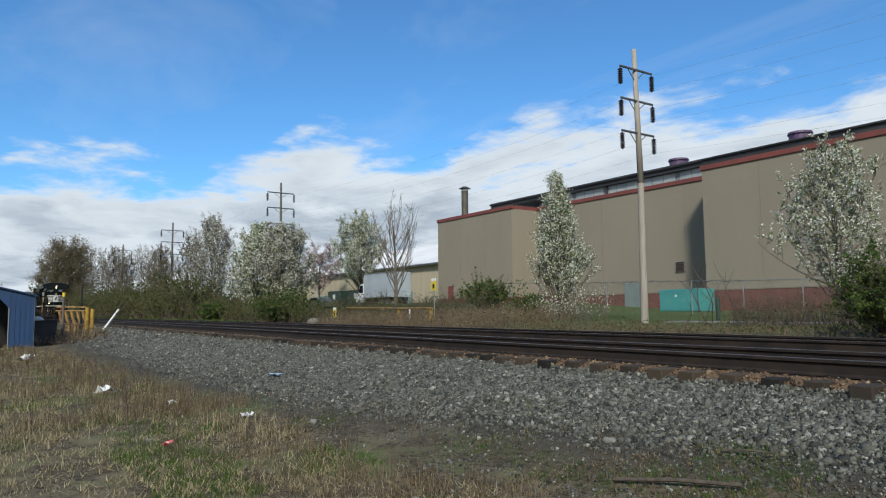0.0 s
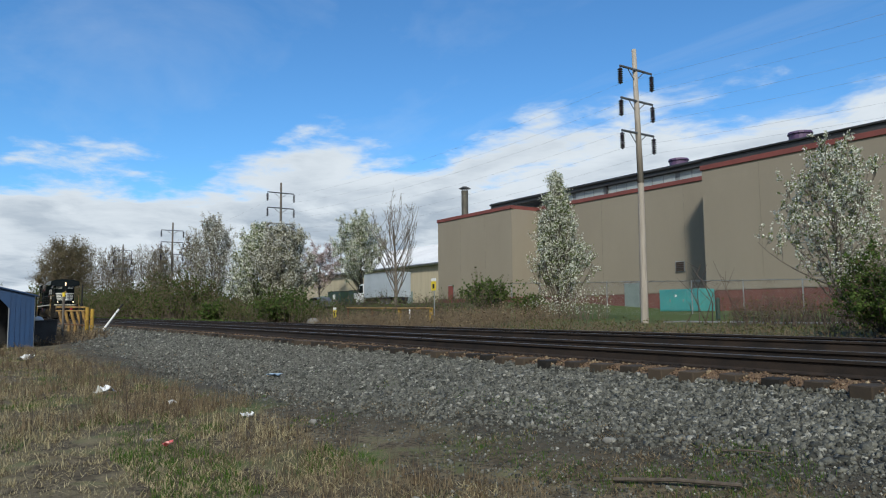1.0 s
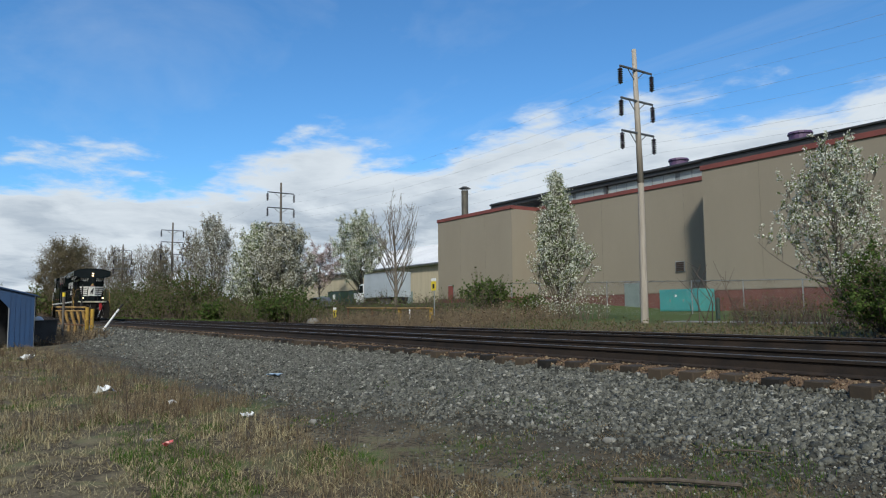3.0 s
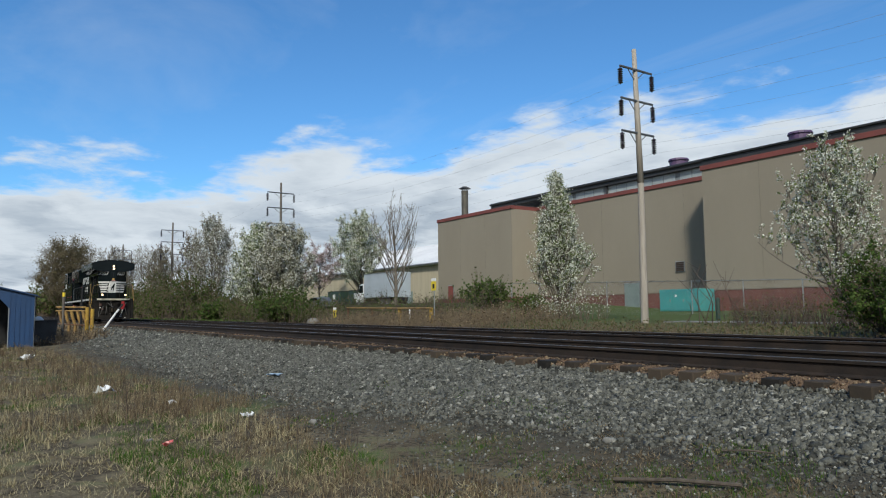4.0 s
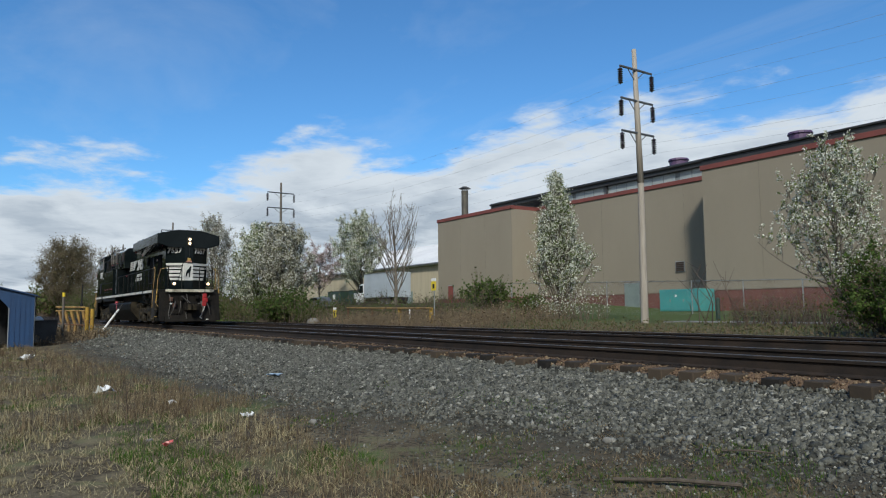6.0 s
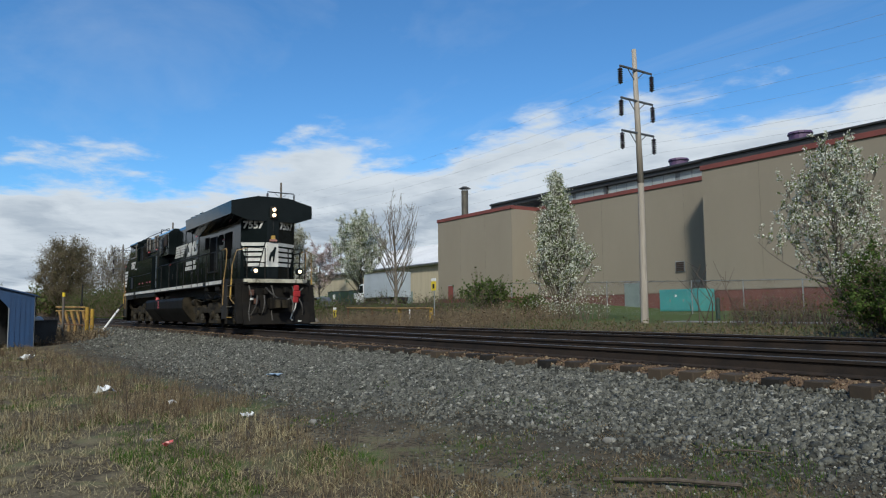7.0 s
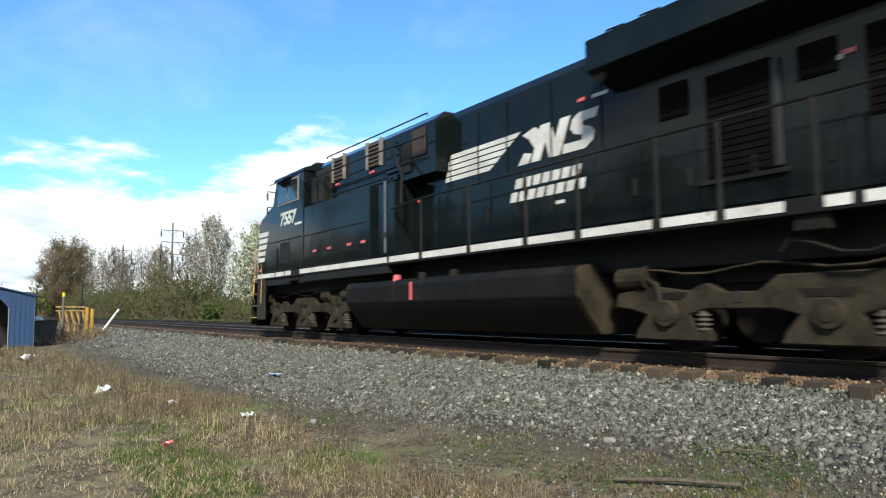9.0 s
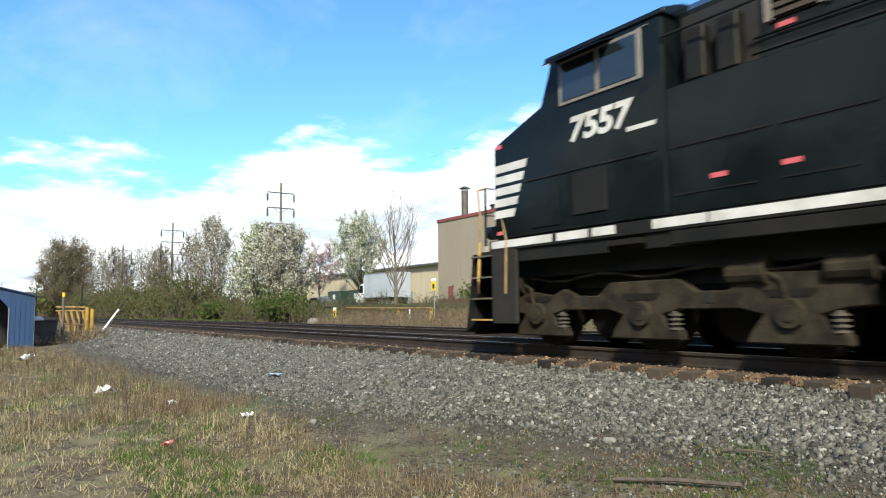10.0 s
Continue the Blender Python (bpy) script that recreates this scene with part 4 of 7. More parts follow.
def build_bogie(l, xc):
    """One three-axle bogie: side frames with pedestals, journals, coil springs, brake cylinders, and its turning wheelsets."""
    b = None
    for s in (-1, 1):
        y0, y1 = (s * 1.02, s * 1.17)
        bm = bmesh.new()
        up = [(-2.95, 0.60), (-2.9, 0.80), (-2.3, 0.88), (-1.75, 0.80), (-1.5, 0.90), (-1.25, 0.78), (-0.8, 0.78), (-0.55, 0.96), (0.6, 0.97), (0.85, 0.80), (1.3, 0.80), (1.6, 1.0), (2.4, 0.98), (2.95, 0.86), (3.0, 0.60)]
        dn = []
        for a in (2.07, 0.0, -2.07):
            dn += [(a + 0.60, 0.57), (a + 0.33, 0.50), (a + 0.40, 0.36), (a + 0.60, 0.30), (a + 0.63, 0.17), (a - 0.55, 0.17), (a - 0.50, 0.30), (a - 0.33, 0.50), (a - 0.60, 0.57)]
        prism(bm, [(xc + a, z) for a, z in up + dn], min(y0, y1), max(y0, y1), "y", 0.018)
        fr = part("bogie_frame", bm, M_TRUCK, l, "grime-covered cast bogie side frame")
        for a in (-2.07, 0.0, 2.07):
            bm = bmesh.new()
            tube(bm, (xc + a, s * 1.15, WHEEL_R - 0.02), (xc + a, s * 1.235, WHEEL_R - 0.02), 0.19, 0.16, 16)
            tube(bm, (xc + a, s * 1.23, WHEEL_R - 0.02), (xc + a, s * 1.25, WHEEL_R - 0.02), 0.10, 0.09, 12)
            part("journal_box", bm, M_TRUCK, fr)
            # dark plate on the frame face, painted shade for a slot
            bm = bmesh.new()
            prism(bm, [(xc + a - 0.24, 0.70), (xc + a + 0.24, 0.70), (xc + a + 0.33, 0.79), (xc + a - 0.33, 0.79)], min(s * 1.171, s * 1.178), max(s * 1.171, s * 1.178), "y")
            part("slot_shade", bm, M_GRIME, fr)
            bm = bmesh.new()
            for k in range(4):
                tube(bm, (xc + a + 0.50, s * 1.10, 0.31 + k * 0.06), (xc + a + 0.50, s * 1.10, 0.335 + k * 0.06), 0.095, 0.095, 10)
            tube(bm, (xc + a + 0.50, s * 1.10, 0.28), (xc + a + 0.50, s * 1.10, 0.57), 0.06, 0.06, 8)
            part("coil_spring", bm, M_SPRING, fr)
        # lightening holes are not cut: dark plates stand for their shade
        for a, z in ((-1.05, 0.74), (1.05, 0.74)):
            bm = bmesh.new()
            box(bm, xc + a - 0.05, xc + a + 0.05, min(s * 1.172, s * 1.18), max(s * 1.172, s * 1.18), z - 0.09, z + 0.05)
            part("hole_shade", bm, M_DARK, fr)
        for a in (-2.65, 1.55, 2.72):
            bm = bmesh.new()
            tube(bm, (xc + a - 0.22, s * 1.12, 1.0), (xc + a + 0.22, s * 1.12, 1.0), 0.15, 0.15, 12)
            tube(bm, (xc + a + 0.22, s * 1.12, 1.0), (xc + a + 0.27, s * 1.12, 1.0), 0.17, 0.17, 12)
            part("brake_cylinder", bm, M_TRUCK, fr)
            bm = bmesh.new()
            pipe(bm, [(xc + a + 0.25, s * 1.16, 0.98), (xc + a + 0.42, s * 1.17, 0.9), (xc + a + 0.5, s * 1.16, 0.6)], 0.04, 6)
            part("brake_lever", bm, M_TRUCK, fr)
        bm = bmesh.new()
        pts = [(xc - 2.9 + 5.8 * k / 16, s * 1.14, 1.06 + 0.05 * math.sin(k * 1.3)) for k in range(17)]
        pipe(bm, pts, 0.022, 5)
        part("brake_pipe", bm, M_TRUCK, fr)
    bm = bmesh.new()
    box(bm, xc - 2.7, xc + 2.7, -0.62, 0.62, 0.55, 1.0, 0.03)
    for a in (-1.1, 1.1):
        tube(bm, (xc + a, -0.6, 0.5), (xc + a, 0.6, 0.5), 0.36, 0.36, 14)
    part("traction_motor", bm, M_GRIME, l)


def build_wheelset(l, x):
    w = new("wheelset")
    w.parent = l
    w.matrix_basis = pose(x, 0, WHEEL_R)
    bm = bmesh.new()
    tube(bm, (0, -1.12, 0), (0, 1.12, 0), 0.09, 0.09, 12)
    part("axle", bm, M_GRIME, w)
    for s in (-1, 1):
        bm = bmesh.new()
        tube(bm, (0, s * 0.68, 0), (0, s * 0.715, 0), WHEEL_R + 0.03, WHEEL_R + 0.022, 36)
        tube(bm, (0, s * 0.715, 0), (0, s * 0.82, 0), WHEEL_R, WHEEL_R - 0.004, 36)
        for k in range(6):
            a = k * math.tau / 6
            tube(bm, (0.28 * math.cos(a), s * 0.815, 0.28 * math.sin(a)), (0.28 * math.cos(a), s * 0.835, 0.28 * math.sin(a)), 0.05, 0.05, 8)
        tube(bm, (0, s * 0.82, 0), (0, s * 0.86, 0), 0.17, 0.15, 16)
        part("wheel", bm, M_GRIME, w, "steel wheel")
    return w


def build_end(l, flip):
    """An end platform with steps, pilot plate, coupler, hoses and railings; drawn for the +x end, mirrored for the cab end."""
    def X(x):
        return x if not flip else 20.66 - x
    def bx(bm, x0, x1, *rest, **kw):
        box(bm, min(X(x0), X(x1)), max(X(x0), X(x1)), *rest, **kw)
    bm = bmesh.new()
    bx(bm, 20.2, 21.05, -1.15, 1.15, 1.55, 1.62)
    part("platform", bm, M_BLACKDUST, l)
    bm = bmesh.new()
    pr = [(20.98, -1.14), (21.14, -0.9), (21.16, 0.9), (20.98, 1.14), (20.86, 1.14), (20.86, -1.14)]
    prism(bm, [(X(a), b) for a, b in pr], 1.59, 1.725, "z", 0.012)
    part("anticlimber", bm, M_SILLCREAM, l, "worn cream-painted end sill")
    bm = bmesh.new()
    prism(bm, [(X(a), z) for a, z in ((20.84, 1.58), (20.95, 1.58), (20.98, 0.95), (21.2, 0.17), (21.12, 0.15), (20.84, 0.75))], -1.2, 1.2, "y", 0.01)
    part("pilot_plate", bm, M_ENDGRIME, l, "dirty steel pilot with snowplough")
    for s in (-1, 1):
        bm = bmesh.new()
        bx(bm, 19.62, 20.26, min(s * 1.44, s * 1.5), max(s * 1.44, s * 1.5), 0.36, 1.72, bevel=0.012)
        part("step_side", bm, M_STEPBROWN, l, "brown-dusted side panel beside the steps")
        for k in range(4):
            bm = bmesh.new()
            z = 0.40 + k * 0.36
            bx(bm, 20.26, 20.82, min(s * 1.12, s * 1.5), max(s * 1.12, s * 1.5), z, z + 0.035, bevel=0.006)
            st = part("step", bm, M_ENDGRIME, l)
            bm = bmesh.new()
            bx(bm, 20.26, 20.82, min(s * 1.5, s * 1.512), max(s * 1.5, s * 1.512), z + 0.008, z + 0.034)
            part("step_edge", bm, M_STEPEDGE if k else M_LOCOYELLOW, st)
        bm = bmesh.new()
        bx(bm, 20.28, 20.80, min(s * 1.08, s * 1.12), max(s * 1.08, s * 1.12), 0.4, 1.6)
        part("step_riser", bm, M_GRIME, l)
        bm = bmesh.new()
        prism(bm, [(X(a), z) for a, z in ((20.82, 1.56), (20.90, 1.56), (20.98, 0.9), (21.12, 0.2), (20.82, 0.36))], min(s * 1.2, s * 1.42), max(s * 1.2, s * 1.42), "y", 0.01)
        part("pilot_wing", bm, M_ENDGRIME, l)
        bm = bmesh.new()
        pipe(bm, [(X(19.45), s * 1.47, 2.80), (X(19.95), s * 1.47, 2.83), (X(20.06), s * 1.47, 2.72), (X(20.02), s * 1.48, 2.25), (X(19.86), s * 1.5, 1.75), (X(19.86), s * 1.53, 0.85)], 0.018, 6)
        part("handrail", bm, M_RAILTAN, l, "tan grab rail beside the steps")
        bm = bmesh.new()
        pipe(bm, [(X(20.98), s * 1.02, 2.80), (X(20.80), s * 1.36, 2.70), (X(20.62), s * 1.45, 2.2), (X(20.62), s * 1.47, 1.72), (X(20.62), s * 1.5, 1.05), (X(20.75), s * 1.4, 0.88)], 0.018, 6)
        part("handrail", bm, M_RAILTAN, l, "tan grab rail beside the steps")
        bm = bmesh.new()
        pipe(bm, [(X(20.62), s * 1.462, 1.75), (X(20.62), s * 1.502, 1.08)], 0.026, 6)
        part("grab_sleeve", bm, M_LOCOYELLOW, l, "yellow sleeve on the grab rail")
        bm = bmesh.new()
        pipe(bm, [(X(20.98), s * 1.05, 1.7), (X(20.98), s * 1.05, 2.8), (X(20.98), s * 0.42, 2.8), (X(20.98), s * 0.42, 1.7)], 0.024, 6)
        pipe(bm, [(X(20.98), s * 0.42, 2.3), (X(20.98), s * 1.05, 2.3)], 0.014, 5)
        part("end_railing", bm, M_BLACKDUST, l)
        bm = bmesh.new()
        tube(bm, (X(21.0), s * 0.80, 2.0), (X(21.14), s * 0.80, 2.0), 0.125, 0.13, 16)
        dl = part("ditch_light", bm, M_BLACK, l)
        if not flip:
            bm = bmesh.new()
            tube(bm, (X(21.141), s * 0.80, 2.0), (X(21.155), s * 0.80, 2.0), 0.065, 0.058, 14)
            part("lens", bm, M_LAMP, dl, "lit headlight lens")
        for k in range(2):
            y = s * (0.48 + 0.24 * k)
            bm = bmesh.new()
            pts = [(X(21.1 + 0.18 * math.sin(q / 6 * math.pi)), y + 0.05 * q * s * (0.3 + k * 0.4), 1.15 - 0.11 * q) for q in range(7)]
            pipe(bm, pts, 0.024, 6)
            part("air_hose", bm, M_HOSE, l)
    bm = bmesh.new()
    pts = [(X(21.16), 0.9 - 1.35 * k / 10, 1.42 - 0.42 * math.sin(k / 10 * math.pi)) for k in range(11)]
    pipe(bm, pts, 0.025, 6)
    part("jumper_cable", bm, M_HOSE, l, "slack grey jumper cable")
    bm = bmesh.new()
    bx(bm, 20.9, 21.25, -0.3, 0.3, 0.68, 1.08, bevel=0.03)
    part("coupler_pocket", bm, M_ENDGRIME, l)
    bm = bmesh.new()
    bx(bm, 21.2, 21.45, -0.09, 0.09, 0.76, 0.95, bevel=0.02)
    prism(bm, [(X(a), b) for a, b in ((21.42, -0.22), (21.66, -0.26), (21.72, -0.12), (21.58, -0.04), (21.6, 0.06), (21.72, 0.12), (21.66, 0.24), (21.45, 0.2))], 0.72, 1.0, "z", 0.015)
    part("coupler", bm, M_TRUCK, l, "rust-brown knuckle coupler")
    for k, (y, z) in enumerate(((-0.75, 0.95), (-0.42, 1.28), (0.78, 1.15), (-0.9, 1.25), (0.3, 1.34), (-0.62, 0.62))):
        bm = bmesh.new()
        bx(bm, 20.97, 21.12 + 0.03 * (k % 3), y - 0.08, y + 0.08, z - 0.1, z + 0.1, bevel=0.03)
        part("end_fitting", bm, M_ENDGRIME if k % 3 else M_RUSTCAST, l)
    for x, y0, y1, z0, z1 in ((21.13, -0.98, -0.88, 1.0, 1.07), (21.2, 0.72, 0.83, 0.24, 0.29)):
        bm = bmesh.new()
        bx(bm, x, x + 0.03, y0, y1, z0, z1)
        part("stencil_mark", bm, M_LOCOWHITE, l)
    for y in (-1.0, -0.2, 0.55):
        bm = bmesh.new()
        pipe(bm, [(X(21.04), y, 1.5), (X(21.12), y + 0.06, 1.2), (X(21.1), y + 0.02, 0.85), (X(21.16), y - 0.03, 0.55), (X(21.2), y, 0.3)], 0.018, 5)
        part("pipe", bm, M_HOSE, l)
    if not flip:
        bm = bmesh.new()
        for k, (z0, z1, w, dy) in enumerate(((1.30, 1.52, 0.10, 0.0), (1.10, 1.32, 0.13, 0.02), (0.90, 1.12, 0.10, -0.02))):
            box(bm, 21.22, 21.30, 0.62 + dy - w, 0.62 + dy + w, z0, z1, 0.03)
        part("red_flag", bm, M_RED, l, "folded red cloth hung on the end sill")
        bm = bmesh.new()
        pipe(bm, [(21.26, 0.62, 0.92), (21.28, 0.57, 0.7), (21.24, 0.48, 0.5), (21.25, 0.42, 0.36), (21.26, 0.5, 0.30)], 0.02, 5)
        part("chain", bm, M_LOCOWHITE, l, "pale hanging chain")


def build_loco():
    l = thing("locomotive", "black six-axle diesel locomotive with white stripes and lit headlights", "locomotive")
    # underframe
    bm = bmesh.new()
    box(bm, 0.35, 20.4, -1.5, 1.5, 1.56, 1.74, 0.01)
    part("underframe", bm, M_BLACKDUST, l)
    for nm, x0, x1, w, z0, z1 in (("centre_sill", 0.2, 20.6, 1.0, 1.12, 1.56), ("side_sill", 4.0, 8.5, 1.49, 1.38, 1.555), ("bolster_beam", 0.6, 20.0, 0.66, 0.90, 1.115)):
        bm = bmesh.new()
        box(bm, x0, x1, -w, w, z0, z1, 0.01)
        part(nm, bm, M_BLACKDUST, l)
    for s in (-1, 1):
        for x0, x1 in ((0.42, 1.88), (1.98, 2.62), (2.70, 3.12), (3.75, 4.55), (4.58, 8.50), (8.60, 9.76), (9.90, 11.34), (11.48, 12.86), (13.0, 14.0), (14.16, 15.40), (15.55, 16.32), (16.45, 17.15), (17.58, 17.85), (17.97, 19.55)):
            plate("sill_stripe", x0, x1, 1.605, 1.725, s * 1.5, M_LOCOWHITE, l, 0.008, 0.0)
    # cab with sloped nose
    bm = bmesh.new()
    prism(bm, [(0.50, 1.74), (0.50, 3.30), (0.56, 3.36), (1.68, 3.75), (1.93, 4.40), (4.0, 4.42), (4.0, 1.74)], -1.5, 1.5, "y", 0.035)
    cab = part("cab", bm, M_BLACK, l)
    bm = bmesh.new()
    prism(bm, [(-1.53, 4.38), (-1.51, 4.46), (-1.1, 4.60), (-0.5, 4.68), (0.5, 4.68), (1.1, 4.60), (1.51, 4.46), (1.53, 4.38)], 1.82, 4.05, "x", 0.01)
    part("cab_roof", bm, M_BLACK, l)
    for x0, x1 in ((2.35, 2.9), (3.2, 3.55), (1.95, 2.15)):
        bm = bmesh.new()
        box(bm, x0, x1, -0.95, -0.45, 4.62, 4.76, 0.03)
        part("roof_fitting", bm, M_BLACKDUST, l)
    for s in (-1, 1):
        y = s * 1.5
        bm = bmesh.new()
        box(bm, 2.12, 3.68, min(y, y + s * 0.025), max(y, y + s * 0.025), 3.62, 4.30, 0.008)
        fr = part("window_frame", bm, M_WINFRAME, cab, "pale grey cab window surround")
        for x0, x1 in ((2.20, 2.86), (2.95, 3.60)):
            bm = bmesh.new()
            box(bm, x0, x1, min(y + s * 0.026, y + s * 0.036), max(y + s * 0.026, y + s * 0.036), 3.68, 4.25)
            part("pane", bm, M_CABGLASS, fr, "dark reflecting cab window pane")
        bm = bmesh.new()
        prism(bm, [(s * 1.5, 4.36), (s * 1.78, 4.24), (s * 1.78, 4.22), (s * 1.5, 4.33)], 2.05, 3.2, "x")
        part("sun_visor", bm, M_BLACK, cab)
        for k in range(5):
            z = 2.99 - k * 0.19
            bm = bmesh.new()
            prism(bm, [(0.52, z - 0.13), (1.36 - k * 0.075 - 0.05, z - 0.13), (1.36 - k * 0.075, z), (0.52, z)], min(y, y + s * 0.006), max(y, y + s * 0.006), "y")
            part("nose_stripe", bm, M_LOCOWHITE, cab)
        plate("battery_door", 2.35, 3.0, 1.95, 2.55, y, M_BLACKDUST, cab)
        plate("panel", 1.45, 2.1, 1.85, 2.42, y, M_BLACK, cab)
        plate("panel_edge", 1.3, 3.85, 2.60, 2.63, y, M_BLACKDUST, cab)
        plate("drip_strip", 3.6, 3.8, 4.3, 4.32, y, M_WINFRAME, cab)
        for x, z in ((0.58, 1.82), (0.58, 3.27)):
            plate("marker", x, x + 0.14, z, z + 0.06, y, M_PINKTAG, cab, 0.008, 0)
        plate("stencil_bar", 3.38, 3.86, 2.96, 3.02, y, M_LOCOWHITE, cab, 0.006, 0, "unreadable small white stencil")
        plate("side_skirt", 0.95, 2.95, 1.36, 1.56, s * 1.44, M_BLACKDUST, l)
        plate("side_skirt", 3.6, 4.5, 1.36, 1.56, s * 1.44, M_BLACKDUST, l)
        plate("access_step", 2.98, 3.55, 1.44, 1.52, s * 1.42, M_GRIME, l, 0.08)
    for k in range(5):
        z = 2.99 - k * 0.19
        bm = bmesh.new()
        box(bm, 0.488, 0.502, -1.45, 1.45, z - 0.13, z)
        part("nose_stripe", bm, M_LOCOWHITE, cab)
    text_part("road_number", "7557", 0.50, M_LOCOWHITE, cab, pose(2.30, -1.507, 3.05, 90, 0, 0), 0.018, 0.12, 1.13, "white road number 7557")
    text_part("road_number", "7557", 0.50, M_LOCOWHITE, cab, pose(3.75, 1.507, 3.05, 90, 0, 180), 0.018, 0.12, 1.13, "white road number 7557")
    # equipment cabinet behind the cab
    bm = bmesh.new()
    box(bm, 4.02, 7.74, -1.5, 1.5, 1.74, 3.38, 0.02)
    low = part("cabinet", bm, M_BLACK, l)
    bm = bmesh.new()
    prism(bm, [(-1.18, 3.36), (-1.2, 4.42), (-0.95, 4.62), (0.95, 4.62), (1.2, 4.42), (1.18, 3.36)], 4.02, 9.92, "x", 0.01)
    up = part("upper_cabinet", bm, M_BLACK, l)
    for s in (-1, 1):
        y = s * 1.5
        for x0, x1 in ((4.1, 5.4), (5.5, 6.5), (6.6, 7.6)):
            plate("panel_edge", x0, x1, 2.58, 2.605, y, M_BLACKDUST, low, 0.02, 0)
            plate("panel_edge", x0, x1 - 0.2, 1.98, 2.0, y, M_BLACKDUST, low, 0.012, 0)
        for x in (4.62, 5.50, 6.6, 7.3):
            plate("marker", x, x + 0.22, 2.12, 2.18, y, M_PINKTAG, low, 0.008, 0)
        # flat dark sheet that stands for the shade of a recess
        plate("recess_shade", 4.1, 5.15, 3.42, 4.35, s * 1.2, M_DARK, up, 0.006, 0)
        for x in (4.25, 4.7):
            bm = bmesh.new()
            box(bm, x, x + 0.28, min(s * 1.21, s * 1.4), max(s * 1.21, s * 1.4), 3.42, 4.1, 0.02)
            part("air_tank_bracket", bm, M_BLACKDUST, up)
        for x0, x1 in ((5.25, 5.95), (7.10, 7.82)):
            # solid near-black backing paints the shade between the slats
            bm = bmesh.new()
            box(bm, x0, x1, min(s * 1.2, s * 1.225), max(s * 1.2, s * 1.225), 3.88, 4.47)
            gr = part("blower_grille", bm, M_DARK, up)
            for k in range(6):
                bm = bmesh.new()
                z = 3.90 + k * 0.095
                prism(bm, [(s * 1.225, z), (s * 1.26, z), (s * 1.235, z + 0.075), (s * 1.225, z + 0.075)], x0 + 0.08, x1 - 0.08, "x")
                part("slat", bm, M_LOUVRE, gr, "rust-brown grille slat")
            for a in (x0, x1 - 0.08):
                bm = bmesh.new()
                box(bm, a, a + 0.08, min(s * 1.2, s * 1.275), max(s * 1.2, s * 1.275), 3.86, 4.50)
                part("grille_post", bm, M_WINFRAME, gr, "pale grille post")
            plate("marker", x0 + 0.12, x0 + 0.32, 3.76, 3.82, s * 1.2, M_PINKTAG, up, 0.03, 0)
        bm = bmesh.new()
        box(bm, 9.08, 9.6, min(s * 1.2, s * 1.23), max(s * 1.2, s * 1.23), 3.78, 4.34, 0.01)
        part("filter_screen", bm, M_LOUVRE, up)
        for k, (a, b, c, d) in enumerate(((8.0, 3.6, 8.6, 4.2), (8.65, 3.5, 9.0, 4.1), (8.2, 3.42, 8.5, 3.55))):
            plate("panel", a, c, b, d, s * 1.19, M_BLACKDUST if k % 2 else M_BLACK, up, 0.05)
        bm = bmesh.new()
        pipe(bm, [(8.24, s * 1.3, 4.3), (9.05, s * 1.45, 3.4), (9.05, s * 1.47, 2.8)], 0.03, 6)
        part("brace", bm, M_BLACKDUST, l)
        bm = bmesh.new()
        pipe(bm, [(4.0, s * 1.52, 4.06), (7.75, s * 1.52, 4.06), (9.9, s * 1.4, 4.06)], 0.018, 6)
        part("grab_rail", bm, M_BLACKDUST, l)
        bm = bmesh.new()
        pipe(bm, [(4.6, s * 1.1, 4.62), (4.6, s * 1.1, 4.67), (9.5, s * 1.1, 4.66), (9.5, s * 1.1, 4.6)], 0.016, 6)
        part("roof_rail", bm, M_BLACKDUST, l)
        bm = bmesh.new()
        pipe(bm, [(5.1, s * 1.25, 3.72), (9.6, s * 1.25, 3.70)], 0.018, 5)
        pipe(bm, [(5.1, s * 1.3, 3.52), (8.2, s * 1.3, 3.50)], 0.022, 5)
        part("conduit", bm, M_BLACKDUST, l)
        # tall locker beside the walkway
        bm = bmesh.new()
        box(bm, 7.76, 8.62, min(s * 0.86, s * 1.38), max(s * 0.86, s * 1.38), 1.74, 3.36, 0.02)
        lk = part("locker", bm, M_BLACK, l)
        plate("locker_edge", 8.2, 8.27, 1.84, 3.4, s * 1.38, M_STEELBLUE, lk, 0.03)
        plate("latch_plate", 8.12, 8.32, 2.18, 2.28, s * 1.385, M_DARK, lk, 0.04)
    # engine hood
    bm = bmesh.new()
    prism(bm, [(-0.86, 1.74), (-0.86, 4.42), (-0.74, 4.60), (-0.5, 4.66), (0.5, 4.66), (0.74, 4.60), (0.86, 4.42), (0.86, 1.74)], 7.7, 14.4, "x", 0.008)
    hood = part("engine_hood", bm, M_BLACK, l)
    plan = [(14.3, -0.86), (19.72, -0.86), (20.08, -1.0), (20.58, -0.2), (20.58, 0.2), (20.08, 1.0), (19.72, 0.86), (14.3, 0.86)]
    bm = bmesh.new()
    prism(bm, plan, 1.74, 4.02, "z", 0.012)
    rad = part("radiator_hood", bm, M_BLACK, l)
    bm = bmesh.new()
    prism(bm, [(-1.5, 4.46), (-0.56, 4.69), (0.56, 4.69), (1.48, 4.46), (1.48, 4.0), (0.88, 3.80), (-0.88, 3.80), (-1.5, 4.0)], 14.32, 20.57, "x", 0.008)
    wing = part("radiator_housing", bm, M_BLACK, l, "overhanging black radiator housing")
    for x in (14.9, 15.7, 16.9, 17.3, 18.4):
        bm = bmesh.new()
